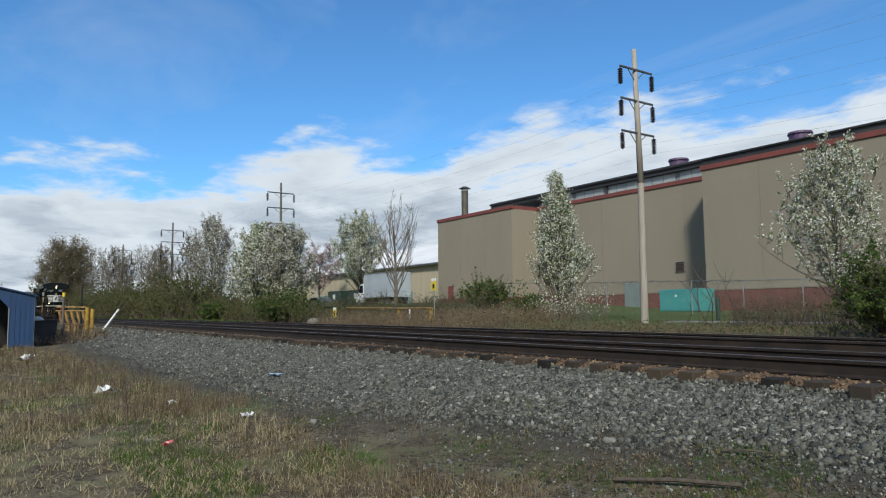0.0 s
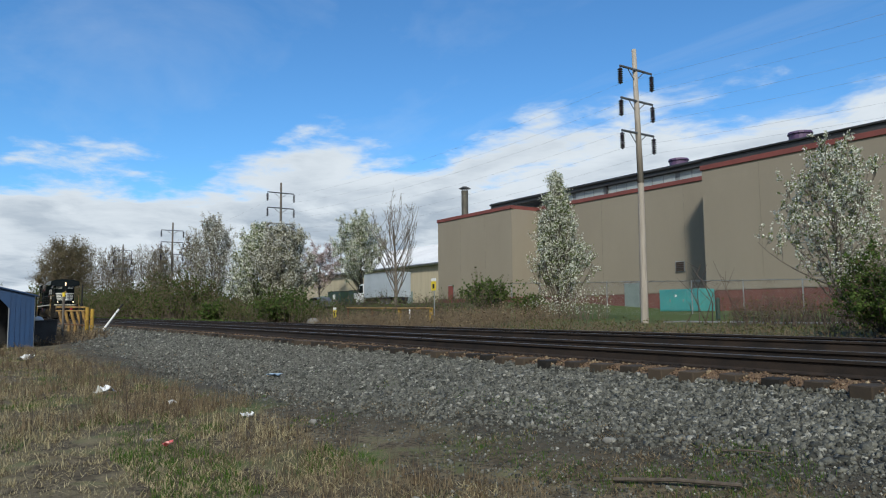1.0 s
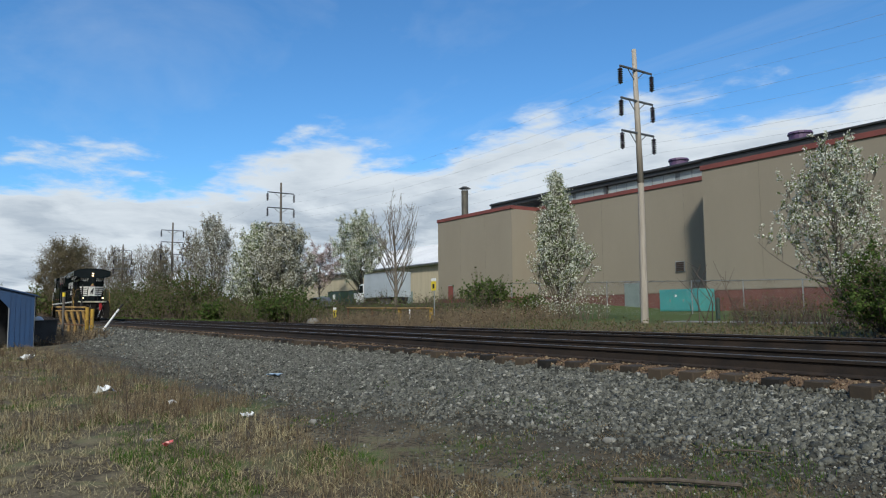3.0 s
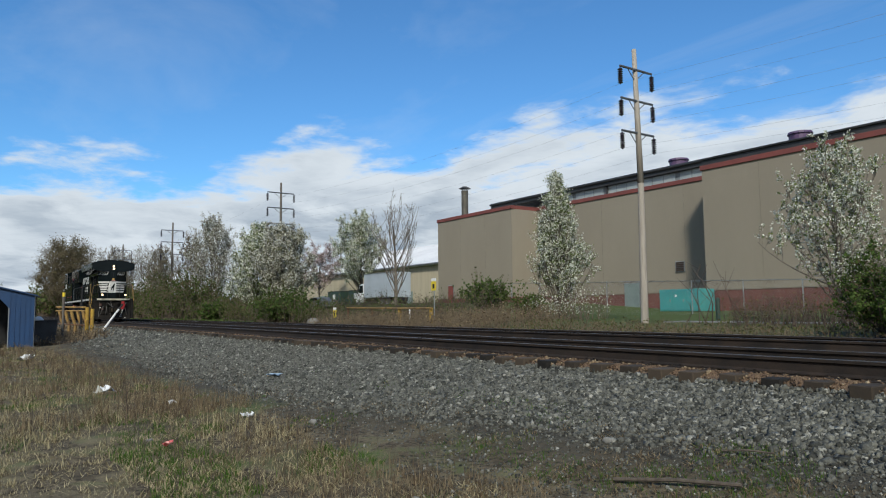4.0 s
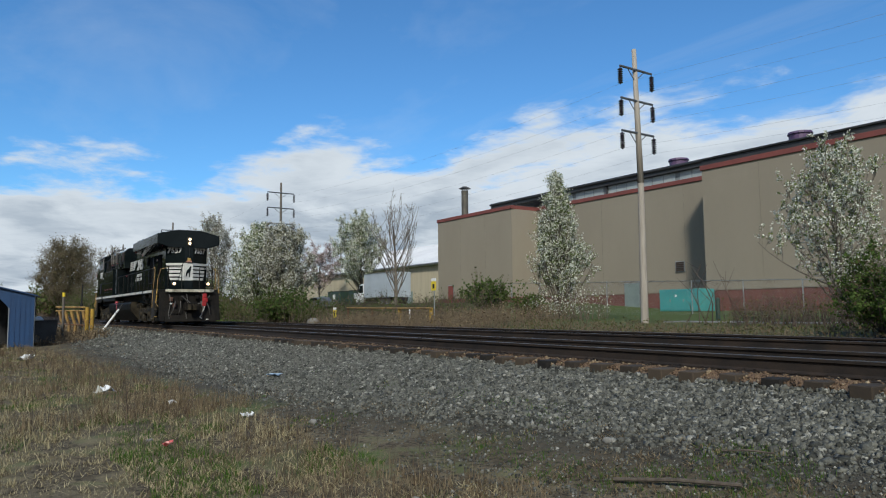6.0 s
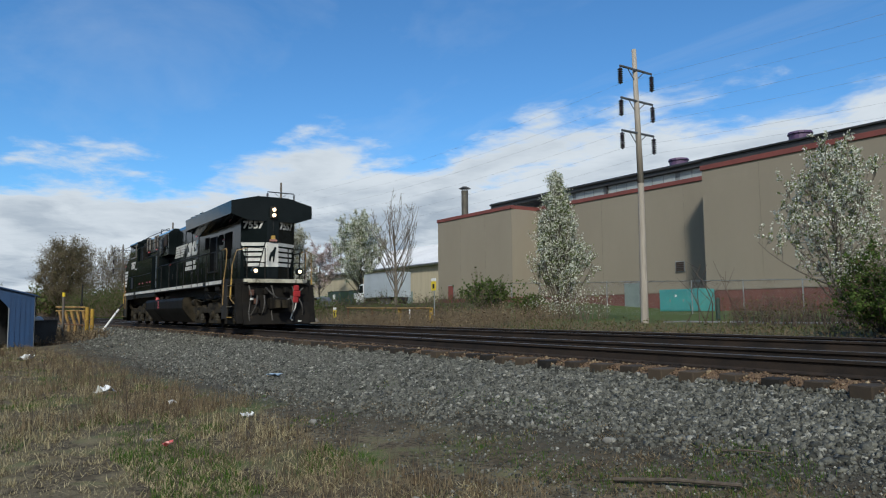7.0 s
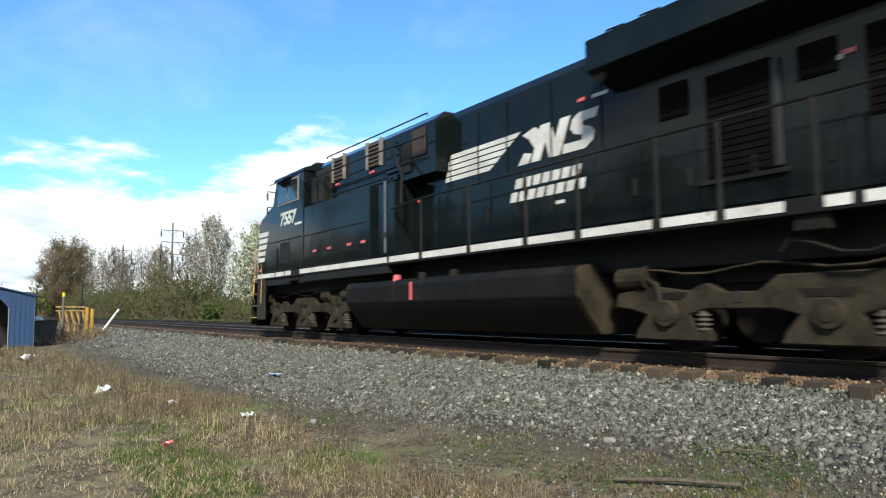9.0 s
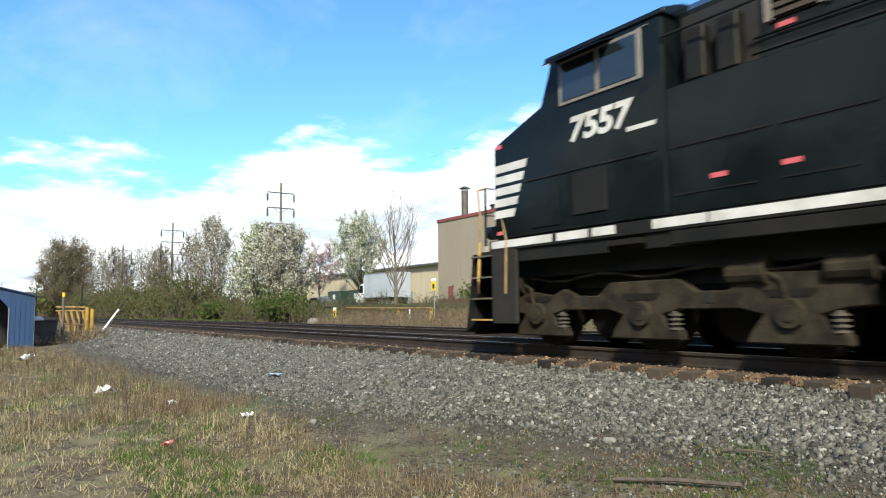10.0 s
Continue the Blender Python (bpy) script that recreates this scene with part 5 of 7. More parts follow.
        box(bm, x, x + 0.5, -0.9, -0.4, 4.66, 4.73, 0.01)
        part("roof_hatch", bm, M_BLACKDUST, wing)
    for x in (14.6, 15.2, 16.0):
        bm = bmesh.new()
        pipe(bm, [(x, -1.35, 4.49), (x, -1.35, 4.56), (x + 0.3, -1.3, 4.57), (x + 0.3, -1.3, 4.5)], 0.015, 5)
        part("lifting_eye", bm, M_BLACKDUST, wing)
    for s in (-1, 1):
        y = s * 0.86
        x = 8.75
        while x < 19.7:
            w = 0.86 if x < 14 else 0.92
            d = plate("hood_door", x, x + w - 0.05, 1.86, 2.92, y, M_BLACK, hood if x < 14 else rad, 0.018)
            bm = bmesh.new()
            box(bm, x + w - 0.16, x + w - 0.10, min(y + s * 0.018, y + s * 0.04), max(y + s * 0.018, y + s * 0.04), 2.2, 2.45)
            part("door_latch", bm, M_BLACKDUST, d)
            x += w
        for x in (9.98, 10.9, 11.75, 12.9, 14.0):
            plate("seam", x, x + 0.03, 2.98, 4.35, y, M_BLACK, hood, 0.02, 0)
        for x0, x1, z0, z1 in ((15.10, 15.56, 3.18, 3.66), (15.84, 16.72, 2.24, 3.60), (17.05, 17.5, 3.2, 3.6), (17.8, 18.6, 2.6, 3.6)):
            gp = plate("intake_screen", x0, x1, z0, z1, y, M_LOUVREDARK, rad, 0.03)
            n = max(3, int((z1 - z0) / 0.09))
            for k in range(n):
                bm = bmesh.new()
                z = z0 + 0.03 + k * (z1 - z0 - 0.04) / n
                box(bm, x0 + 0.03, x1 - 0.03, min(y + s * 0.03, y + s * 0.042), max(y + s * 0.03, y + s * 0.042), z, z + 0.035)
                part("screen_bar", bm, M_LOUVREDARK, gp)
        plate("screen_frame", 16.74, 16.84, 2.25, 3.55, y, M_WINGREY, rad, 0.05)
        plate("screen_sill", 15.7, 16.9, 2.16, 2.22, y, M_BLACKDUST, rad, 0.06)
        for x, z in ((13.55, 3.86), (17.55, 3.35), (18.0, 3.40), (8.75, 2.9)):
            plate("marker", x, x + 0.14, z, z + 0.055, y, M_PINKTAG, hood if x < 14 else rad, 0.022, 0)
        for x0, x1, z in ((13.85, 14.17, 3.85), (17.3, 17.55, 3.31), (13.0, 13.2, 2.30)):
            plate("warning_label", x0, x1, z, z + 0.055, y, M_LOCOWHITE, hood if x < 14 else rad, 0.022, 0, "small white unreadable notice")
        # stripes, slanting shapes and rows of blocks
        flip = s > 0
        def mx(x):
            return x if not flip else 23.8 - x
        for k in range(5):
            z1 = 3.70 - k * 0.112
            r = 12.15 - k * 0.19
            bm = bmesh.new()
            prism(bm, [(mx(9.99 - k * 0.042 - 0.03), z1 - 0.086), (mx(r - 0.14), z1 - 0.086), (mx(r), z1), (mx(9.99 - k * 0.042), z1)], min(y, y + s * 0.012), max(y, y + s * 0.012), "y")
            part("logo_stripe", bm, M_LOCOWHITE, hood, "white slanted stripe")
        for prof in ([(12.06, 3.10), (12.34, 3.10), (12.42, 3.26), (12.22, 3.30)], [(12.20, 3.62), (12.36, 3.52), (12.50, 3.34), (12.62, 3.64), (12.50, 3.70)], [(12.40, 3.10), (12.62, 3.10), (12.76, 3.40), (12.86, 3.10), (13.1, 3.10), (13.36, 3.70), (13.14, 3.70), (13.0, 3.38), (12.90, 3.70), (12.66, 3.70)],
                     [(13.16, 3.10), (13.66, 3.10), (13.84, 3.20), (13.88, 3.34), (13.78, 3.43), (13.62, 3.48), (13.64, 3.55), (13.92, 3.55), (13.97, 3.70), (13.56, 3.70), (13.40, 3.61), (13.36, 3.47), (13.44, 3.38), (13.62, 3.32), (13.60, 3.25), (13.20, 3.25)]):
            bm = bmesh.new()
            prism(bm, [(mx(a), z) for a, z in prof], min(y, y + s * 0.012), max(y, y + s * 0.012), "y")
            part("logo_shape", bm, M_LOCOWHITE, hood, "white slanted emblem shape")
        for z, x0, n in ((2.70, 11.98, 7), (2.47, 11.84, 8)):
            for k in range(n):
                a = x0 + k * 0.232
                bm = bmesh.new()
                prism(bm, [(mx(a), z), (mx(a + 0.17), z), (mx(a + 0.215), z + 0.17), (mx(a + 0.045), z + 0.17)], min(y, y + s * 0.026), max(y, y + s * 0.026), "y")
                part("lettering_block", bm, M_LOCOWHITE, hood)
        # walkway railing
        posts = (9.82, 11.41, 12.93, 14.08, 15.47, 16.37, 17.5, 18.6, 19.45)
        for x in posts:
            bm = bmesh.new()
            box(bm, x - 0.03, x + 0.03, min(s * 1.46, s * 1.49), max(s * 1.46, s * 1.49), 1.6, 2.8, 0.008)
            part("stanchion", bm, M_BLACKDUST, l)
        bm = bmesh.new()
        pipe(bm, [(8.62, s * 1.46, 2.74), (9.82, s * 1.475, 2.80), (19.45, s * 1.475, 2.80)], 0.02, 6)
        part("handrail", bm, M_BLACKDUST, l)
        bm = bmesh.new()
        pipe(bm, [(17.0, s * 1.35, 1.2)] + [(17.1 + 0.28 * k, s * 1.35, 1.22 + 0.10 * math.cos(k * 1.2)) for k in range(9)], 0.025, 5)
        part("sand_hose", bm, M_GRIME, l)
        for x0, x1, z0 in ((17.2, 17.6, 1.38), (18.6, 19.1, 1.36), (3.2, 3.65, 1.42), (3.9, 4.2, 1.36)):
            bm = bmesh.new()
            box(bm, x0, x1, min(s * 1.1, s * 1.45), max(s * 1.1, s * 1.45), z0, z0 + 0.2, 0.02)
            part("underframe_box", bm, M_GRIME, l)
    # leading end face
    a, b, c, d = plan[2], plan[3], plan[4], plan[5]
    for k in range(5):
        z1 = 3.05 - k * 0.182
        bm = bmesh.new()
        slab(bm, a, b, z1 - 0.118, z1, 0.01 + 0.055 * k, 0.90 - 0.048 * k, 0.003, 0.006, 0.04, -0.036)
        part("end_stripe", bm, M_LOCOWHITE, rad, "white stripe")
        bm = bmesh.new()
        slab(bm, c, d, z1 - 0.118, z1, 0.0, 0.99 - 0.055 * k, 0.003, 0.006, 0.0, -0.05)
        part("end_stripe", bm, M_LOCOWHITE, rad, "white stripe")
    bm = bmesh.new()
    slab(bm, b, c, 2.185, 3.05, 0.0, 1.0, 0.003, 0.006)
    slab(bm, a, b, 2.185, 3.05, 0.95, 1.0, 0.009, 0.004, -0.24, 0.0)
    em = part("emblem_panel", bm, M_LOCOWHITE, rad, "white emblem panel")
    bm = bmesh.new()
    prism(bm, [(y * 0.8, 2.62 + (z - 2.62) * 0.85) for y, z in ((-0.17, 2.36), (-0.11, 2.32), (-0.07, 2.5), (0.0, 2.56), (0.0, 2.3), (0.06, 2.3), (0.09, 2.58), (0.12, 2.75), (0.16, 2.92), (0.08, 2.95), (0.0, 2.80), (-0.11, 2.70), (-0.18, 2.5))], 20.592, 20.598, "x")
    part("emblem", bm, M_BLACK, em, "dark curved emblem shape")
    text_part("road_number", "7557", 0.36, M_LOCOWHITE, rad, Matrix.Translation((20.12, -0.94, 3.56)) @ Matrix.Rotation(math.atan2(b[1] - a[1], b[0] - a[0]), 4, "Z") @ pose(0, -0.006, 0, 90), 0.012, 0.05, 1.0, "white road number 7557")
    text_part("road_number", "7557", 0.36, M_LOCOWHITE, rad, Matrix.Translation((20.54, 0.26, 3.56)) @ Matrix.Rotation(math.atan2(d[1] - c[1], d[0] - c[0]), 4, "Z") @ pose(0, -0.006, 0, 90), 0.012, 0.05, 1.0, "white road number 7557")
    bm = bmesh.new()
    box(bm, 20.5, 20.68, -0.12, 0.12, 3.90, 4.34, 0.03)
    hl = part("headlight_housing", bm, M_STEPBROWN, l, "twin headlight housing")
    for z in (4.02, 4.22):
        bm = bmesh.new()
        tube(bm, (20.675, 0, z), (20.70, 0, z), 0.068, 0.064, 16)
        part("lens", bm, M_LAMP, hl, "lit headlight lens")
    bm = bmesh.new()
    box(bm, 20.56, 20.66, -0.13, 0.13, 3.08, 3.16, 0.01)
    part("number_shelf", bm, M_PINKDULL, rad)
    bm = bmesh.new()
    box(bm, 20.57, 20.63, -0.07, 0.07, 3.16, 3.30, 0.01)
    part("amber_sign", bm, M_LOCOYELLOW, rad)
    # no hollow here: a dark plate stands for the recess's shade
    plate("recess_shade_panel", 20.50, 20.585, 3.34, 3.84, 0.0, M_DARK, rad)
    # fuel tank
    bm = bmesh.new()
    sec = [(-1.30, 1.25), (-1.44, 1.22), (-1.5, 1.12), (-1.5, 0.78), (-1.40, 0.62), (-1.05, 0.20), (1.05, 0.20), (1.40, 0.62), (1.5, 0.78), (1.5, 1.12), (1.44, 1.22), (1.30, 1.25)]
    prism(bm, sec, 6.55, 14.0, "x", 0.015)
    tank = part("fuel_tank", bm, M_TANK, l, "matt black fuel tank")
    bm = bmesh.new()
    prism(bm, [(y * 0.985, z * 0.98 + 0.012) for y, z in sec], 13.99, 14.06, "x", 0.01)
    part("tank_end", bm, M_TRUCK, tank, "dusty tan end plate")
    bm = bmesh.new()
    prism(bm, [(y * 1.004, z * 1.003) for y, z in sec], 8.62, 8.82, "x")
    part("tank_band", bm, M_GRIME, tank)
    for x, z0, z1 in ((9.46, 0.80, 1.16),):
        plate("sight_glass", x - 0.05, x + 0.05, z0, z1, -1.5, M_PINKTAG, tank, 0.01, 0, "red sight-glass strip")
    for x in (8.72, 9.7, 10.8):
        bm = bmesh.new()
        tube(bm, (x, -1.38, 1.2), (x, -1.38, 1.34), 0.1, 0.08, 10)
        part("filler_cap", bm, M_PINKTAG if x < 9 else M_GRIME, tank)
    for xc in (3.25, 17.40):
        build_bogie(l, xc)
    wheels = [build_wheelset(l, x) for x in AXLES]
    build_end(l, False)
    build_end(l, True)
    return l, wheels


M_SILLCREAM = mat("end_sill_cream", (0.50, 0.48, 0.40), (0.30, 0.28, 0.22), 0.6, scale=3, fine=20, spots=((0.10, 0.085, 0.06), 4, 0.58))
M_RUSTCAST = mat("rust_cast", (0.10, 0.045, 0.03), (0.06, 0.03, 0.022), 0.85, scale=5, fine=30)
M_SPRING = mat("spring_pale", (0.085, 0.075, 0.06), (0.05, 0.045, 0.036), 0.8, scale=5, fine=40)
M_ENDGRIME = mat("end_grime", (0.0045, 0.004, 0.0035), (0.012, 0.010, 0.008), 0.75, spec=0.2, scale=3, fine=30, bump=0.2, spots=((0.030, 0.023, 0.017), 4, 0.66))
M_STEPBROWN = mat("step_brown", (0.017, 0.014, 0.010), (0.011, 0.0095, 0.0075), 0.7, scale=2, fine=25)
M_STEPEDGE = mat("step_edge_worn", (0.13, 0.115, 0.085), (0.08, 0.07, 0.055), 0.7, scale=8, fine=40)
M_RAILTAN = mat("handrail_tan", (0.34, 0.215, 0.075), (0.22, 0.145, 0.06), 0.55, scale=6, fine=40)
M_HOSE = mat("hose_rubber", (0.085, 0.08, 0.075), (0.05, 0.048, 0.045), 0.6, scale=6, fine=30)
M_WINFRAME = mat("window_frame_grey", (0.22, 0.205, 0.185), (0.15, 0.14, 0.125), 0.5, scale=4, fine=30)
M_WINGREY = mat("frame_dull", (0.014, 0.015, 0.016), (0.010, 0.011, 0.012), 0.5, scale=4, fine=30)
M_STEELBLUE = mat("steel_edge", (0.10, 0.12, 0.14), (0.07, 0.085, 0.10), 0.4, scale=4, fine=30)
M_LOUVREDARK = mat("screen_dark", (0.0035, 0.0032, 0.003), (0.0065, 0.0055, 0.005), 0.8, spec=0.05, scale=4, fine=30)
M_PINKDULL = mat("faded_red", (0.40, 0.20, 0.17), (0.28, 0.14, 0.12), 0.6, scale=6, fine=30)
M_TANK = mat("tank_black", (0.006, 0.0058, 0.0055), (0.010, 0.0095, 0.0085), 0.6, spec=0.12, scale=1.0, fine=14, bump=0.05, spots=((0.018, 0.016, 0.014), 1.8, 0.60))
LOCO, WHEELSETS = build_loco()


# ---- planting, space by space ----
M_BARKGREY = mat("bark_grey", (0.205, 0.178, 0.150), (0.105, 0.088, 0.072), 0.95, scale=5, fine=40, streak=(4, 4, 0.7), bump=0.3)
M_LEAFHEDGE = leaf_mat("leaf_hedge", (0.050, 0.078, 0.022), (0.115, 0.145, 0.048), (0.135, 0.108, 0.064), 0.28)
M_STRAWSTEM = mat("straw_stems", (0.24, 0.185, 0.12), (0.12, 0.09, 0.058), 0.95, scale=1, fine=9, bump=0, island=0.6)
M_GREENSTEM = mat("green_stems", (0.09, 0.12, 0.04), (0.16, 0.16, 0.07), 0.95, scale=1, fine=9, bump=0, island=0.6)
M_RUSTY = mat("rusty_pipe", (0.17, 0.085, 0.045), (0.10, 0.055, 0.035), 0.8, 0.2, scale=4, fine=30)
M_YELLOWRUST = mat("yellow_rust", (0.34, 0.21, 0.055), (0.13, 0.075, 0.038), 0.7, scale=2.5, fine=25)
M_SIGNYELLOW = mat("sign_yellow", (0.72, 0.55, 0.03), (0.62, 0.47, 0.03), 0.5, scale=4, fine=30, bump=0)
M_STONEPALE = mat("pale_stone", (0.24, 0.23, 0.21), (0.16, 0.155, 0.14), 0.9, scale=4, fine=30)
M_BOLLARD = mat("dark_green_paint", (0.02, 0.045, 0.035), (0.03, 0.055, 0.045), 0.5, scale=2, fine=20)
# white truck box with its bluish shade put into the paint colour
M_TRUCKSHADED = mat("truck_white_shaded", (0.40, 0.445, 0.50), (0.34, 0.38, 0.43), 0.5, scale=0.6, fine=12, bump=0.03)
M_BIN = mat("bin_dark", (0.035, 0.04, 0.048), (0.02, 0.023, 0.028), 0.6, scale=2, fine=20)
M_REDLITTER = mat("red_litter", (0.60, 0.06, 0.05), (0.70, 0.55, 0.50), 0.5, scale=9, fine=40, bump=0.02)
M_PALEBLUE = mat("pale_blue_plastic", (0.28, 0.38, 0.48), (0.22, 0.30, 0.40), 0.4, scale=9, fine=40, bump=0.02)
PEAR = "ornamental pear tree in white blossom, "
build_tree("pear_tree", PEAR + "narrow upright crown", -29.2, 28.0, 8.5, 4.4, 11, M_BLOSSOM, leaves=38000, size=0.050, trunk=0.12, clear=0.03, limbs=70, subs=8, widest=0.26, top=0.05, wave=0.45, taper=0.9, upright=0.55, spread=0.13)
build_tree("pear_tree", PEAR + "wide open crown", -12.9, 27.0, 7.0, 5.8, 62, M_BLOSSOM, leaves=22000, size=0.047, trunk=0.11, clear=0.05, limbs=52, subs=7, twigs=4, widest=0.38, top=0.22, wave=1.0, taper=1.3, upright=0.6, spread=0.06, bark=M_BARKGREY)
build_tree("pear_tree", PEAR + "greyish and thin", -87.0, 24.2, 12.3, 7.2, 13, M_BLOSSOMFAR, leaves=15000, size=0.085, spread=0.2, trunk=0.17, clear=0.04, limbs=56, subs=8, twigs=6, widest=0.5, top=0.3, stems=4, twig_r=0.016, bark=M_BARKGREY, upright=1.0)
build_tree("pear_tree", PEAR + "broad and dense", -64.5, 22.4, 9.0, 5.8, 14, M_BLOSSOM, leaves=34000, size=0.084, spread=0.22, trunk=0.16, clear=0.03, limbs=56, subs=8, widest=0.4, top=0.3, twig_r=0.013, upright=0.7)
build_tree("pear_tree", PEAR + "broad and greyish", -59.0, 22.8, 8.6, 5.6, 15, M_BLOSSOMFAR, leaves=32000, size=0.08, spread=0.22, trunk=0.16, clear=0.03, limbs=56, subs=8, widest=0.4, top=0.35, twig_r=0.013, upright=0.7)
build_tree("pear_tree", PEAR + "behind the parked truck", -82.6, 42.5, 12.2, 8.6, 16, M_BLOSSOM, leaves=30000, size=0.10, spread=0.2, trunk=0.2, clear=0.14, limbs=48, subs=8, widest=0.42, top=0.3, twig_r=0.015, wave=0.8, upright=0.6)
build_tree("cherry_tree", "pale pink flowering cherry tree beside the building", -112.0, 50.0, 11.5, 7.4, 17, M_PINK, leaves=12000, size=0.10, spread=0.3, trunk=0.2, clear=0.2, limbs=30, twig_r=0.016)
build_tree("bare_tree", "leafless tree with pale upswept branches", -48.0, 28.0, 9.7, 4.6, 18, M_CATKIN, leaves=500, size=0.05, trunk=0.2, clear=0.2, limbs=28, subs=5, twigs=3, widest=0.8, top=0.65, bark=M_BARKGREY, twig_r=0.011, wave=0.6, upright=0.95)
build_tree("willow_tree", "large brown-budded tree with a rounded crown", -205.0, 19.6, 20.6, 15.5, 19, M_CATKIN, leaves=38000, size=0.15, trunk=0.3, clear=0.05, limbs=80, subs=10, twigs=8, widest=0.4, top=0.35, twig_r=0.026, stems=3, bark=M_TWIG, spread=1.1, upright=0.3)
GREY = "bare grey tree in the trackside thicket"
for k, (x, y, h, w) in enumerate(((-178, 24, 15.5, 7.0), (-165, 25, 15.0, 6.5), (-150, 23, 13.5, 6.0), (-140, 26, 13.0, 6.0), (-132, 22, 10.5, 5.0), (-122, 25, 10.8, 5.0), (-112, 23, 10.0, 4.5), (-104, 22, 10.4, 4.8), (-97, 24, 11.0, 4.8))):
    build_tree("bare_tree", GREY, x, y, h, w, 30 + k, M_BLOSSOMFAR if k % 3 == 0 else M_CATKIN, leaves=2600, size=0.085, spread=0.2, trunk=0.15, clear=0.08, limbs=34, subs=7, twigs=5, widest=0.6, top=0.4,
               stems=3, twig_r=0.018, bark=M_BARKGREY, group="bare trees in the thicket", upright=1.0)

brush("thicket", "dense trackside thicket of bare stems and young leaves", "thicket", (-190, -76, 17.2, 22.0), 2200, 6.4, 41, M_TWIG, M_LEAFHEDGE, 50000, 0.14, 0.020, fork=2)
brush("thicket", "bare stems and young leaves behind the blossoming trees", "thicket", (-118, -66, 24.5, 28.0), 700, 4.6, 61, M_TWIG, M_LEAFHEDGE, 16000, 0.12, 0.018)
brush("thicket", "tall bushes on the near side of the line beyond the shed", "thicket", (-320, -175, -6.0, 4.6), 900, 9.5, 62, M_TWIG, M_LEAFHEDGE, 22000, 0.35, 0.05)
brush("thicket", "dark distant thicket beyond the bend", "thicket", (-330, -215, 15.0, 24), 700, 10.0, 48, M_TWIG, M_LEAFHEDGE, 14000, 0.5, 0.06)
brush("thicket", "low green and brown bushes along the far track", "thicket", (-80, -46, 18.6, 22.5), 800, 2.5, 42, M_TWIG, M_LEAFHEDGE, 14000, 0.08, 0.014)
brush("verge_grass", "fresh green grass on the bank below the thicket", "grass", (-150, -50, 15.2, 17.6), 2600, 0.7, 49, M_GREENSTEM, M_LEAF, 14000, 0.12, 0.02)
brush("briars", "red-brown briars and dead stems by the pipe gate", "briars", (-52, -33, 22.2, 27.0), 800, 2.1, 43, M_TWIGRED, M_LEAFHEDGE, 5000, 0.06, 0.010)
brush("dry_brush", "heap of dry straw-coloured brush beside the track", "brush", (-41, -25, 17.5, 25.0), 2300, 1.25, 44, M_STRAWSTEM, M_RUSSET, 5000, 0.06, 0.009)
brush("dry_weeds", "dry weeds and grass along the far verge", "weeds", (-25, -4, 16.5, 22.5), 1700, 0.55, 45, M_STRAWSTEM, M_LEAFDULL, 5000, 0.05, 0.006)
brush("briars", "tangle of bare briars under the flowering tree", "briars", (-15.5, -9.5, 22.5, 26.0), 380, 1.7, 46, M_TWIGRED, M_LEAFDULL, 1500, 0.045, 0.010)
brush("briars", "tangle of bare briars at the foot of the narrow tree", "briars", (-30, -25.5, 26.0, 28.5), 160, 2.2, 58, M_TWIG, M_BLOSSOM, 1500, 0.05, 0.010)
brush("saplings", "few tall bare saplings in the verge", "saplings", (-17.5, -14, 22.5, 24.5), 8, 3.4, 47, M_TWIGRED, None, 0, 0.05, 0.018)
brush("gate_weeds", "brown and green weeds round the yellow gate", "weeds", (-58, -38.5, 2.0, 5.9), 1600, 0.7, 59, M_STRAWSTEM, M_RUSSET, 5000, 0.06, 0.010)
brush("woods", "line of leafy woods behind the viewer's side of the line", "woods", (-360, 60, -50, -35), 1000, 18.0, 60, M_TWIG, M_LEAFHEDGE, 15000, 1.9, 0.08, fork=2)
# out of view, added to keep bright sky off the locomotive's side
brush("woods", "unseen woods beyond the shed, added to darken the locomotive's reflections", "woods", (-330, -120, -26, -8), 700, 16.0, 63, M_TWIG, M_LEAFHEDGE, 10000, 1.4, 0.08, fork=2)


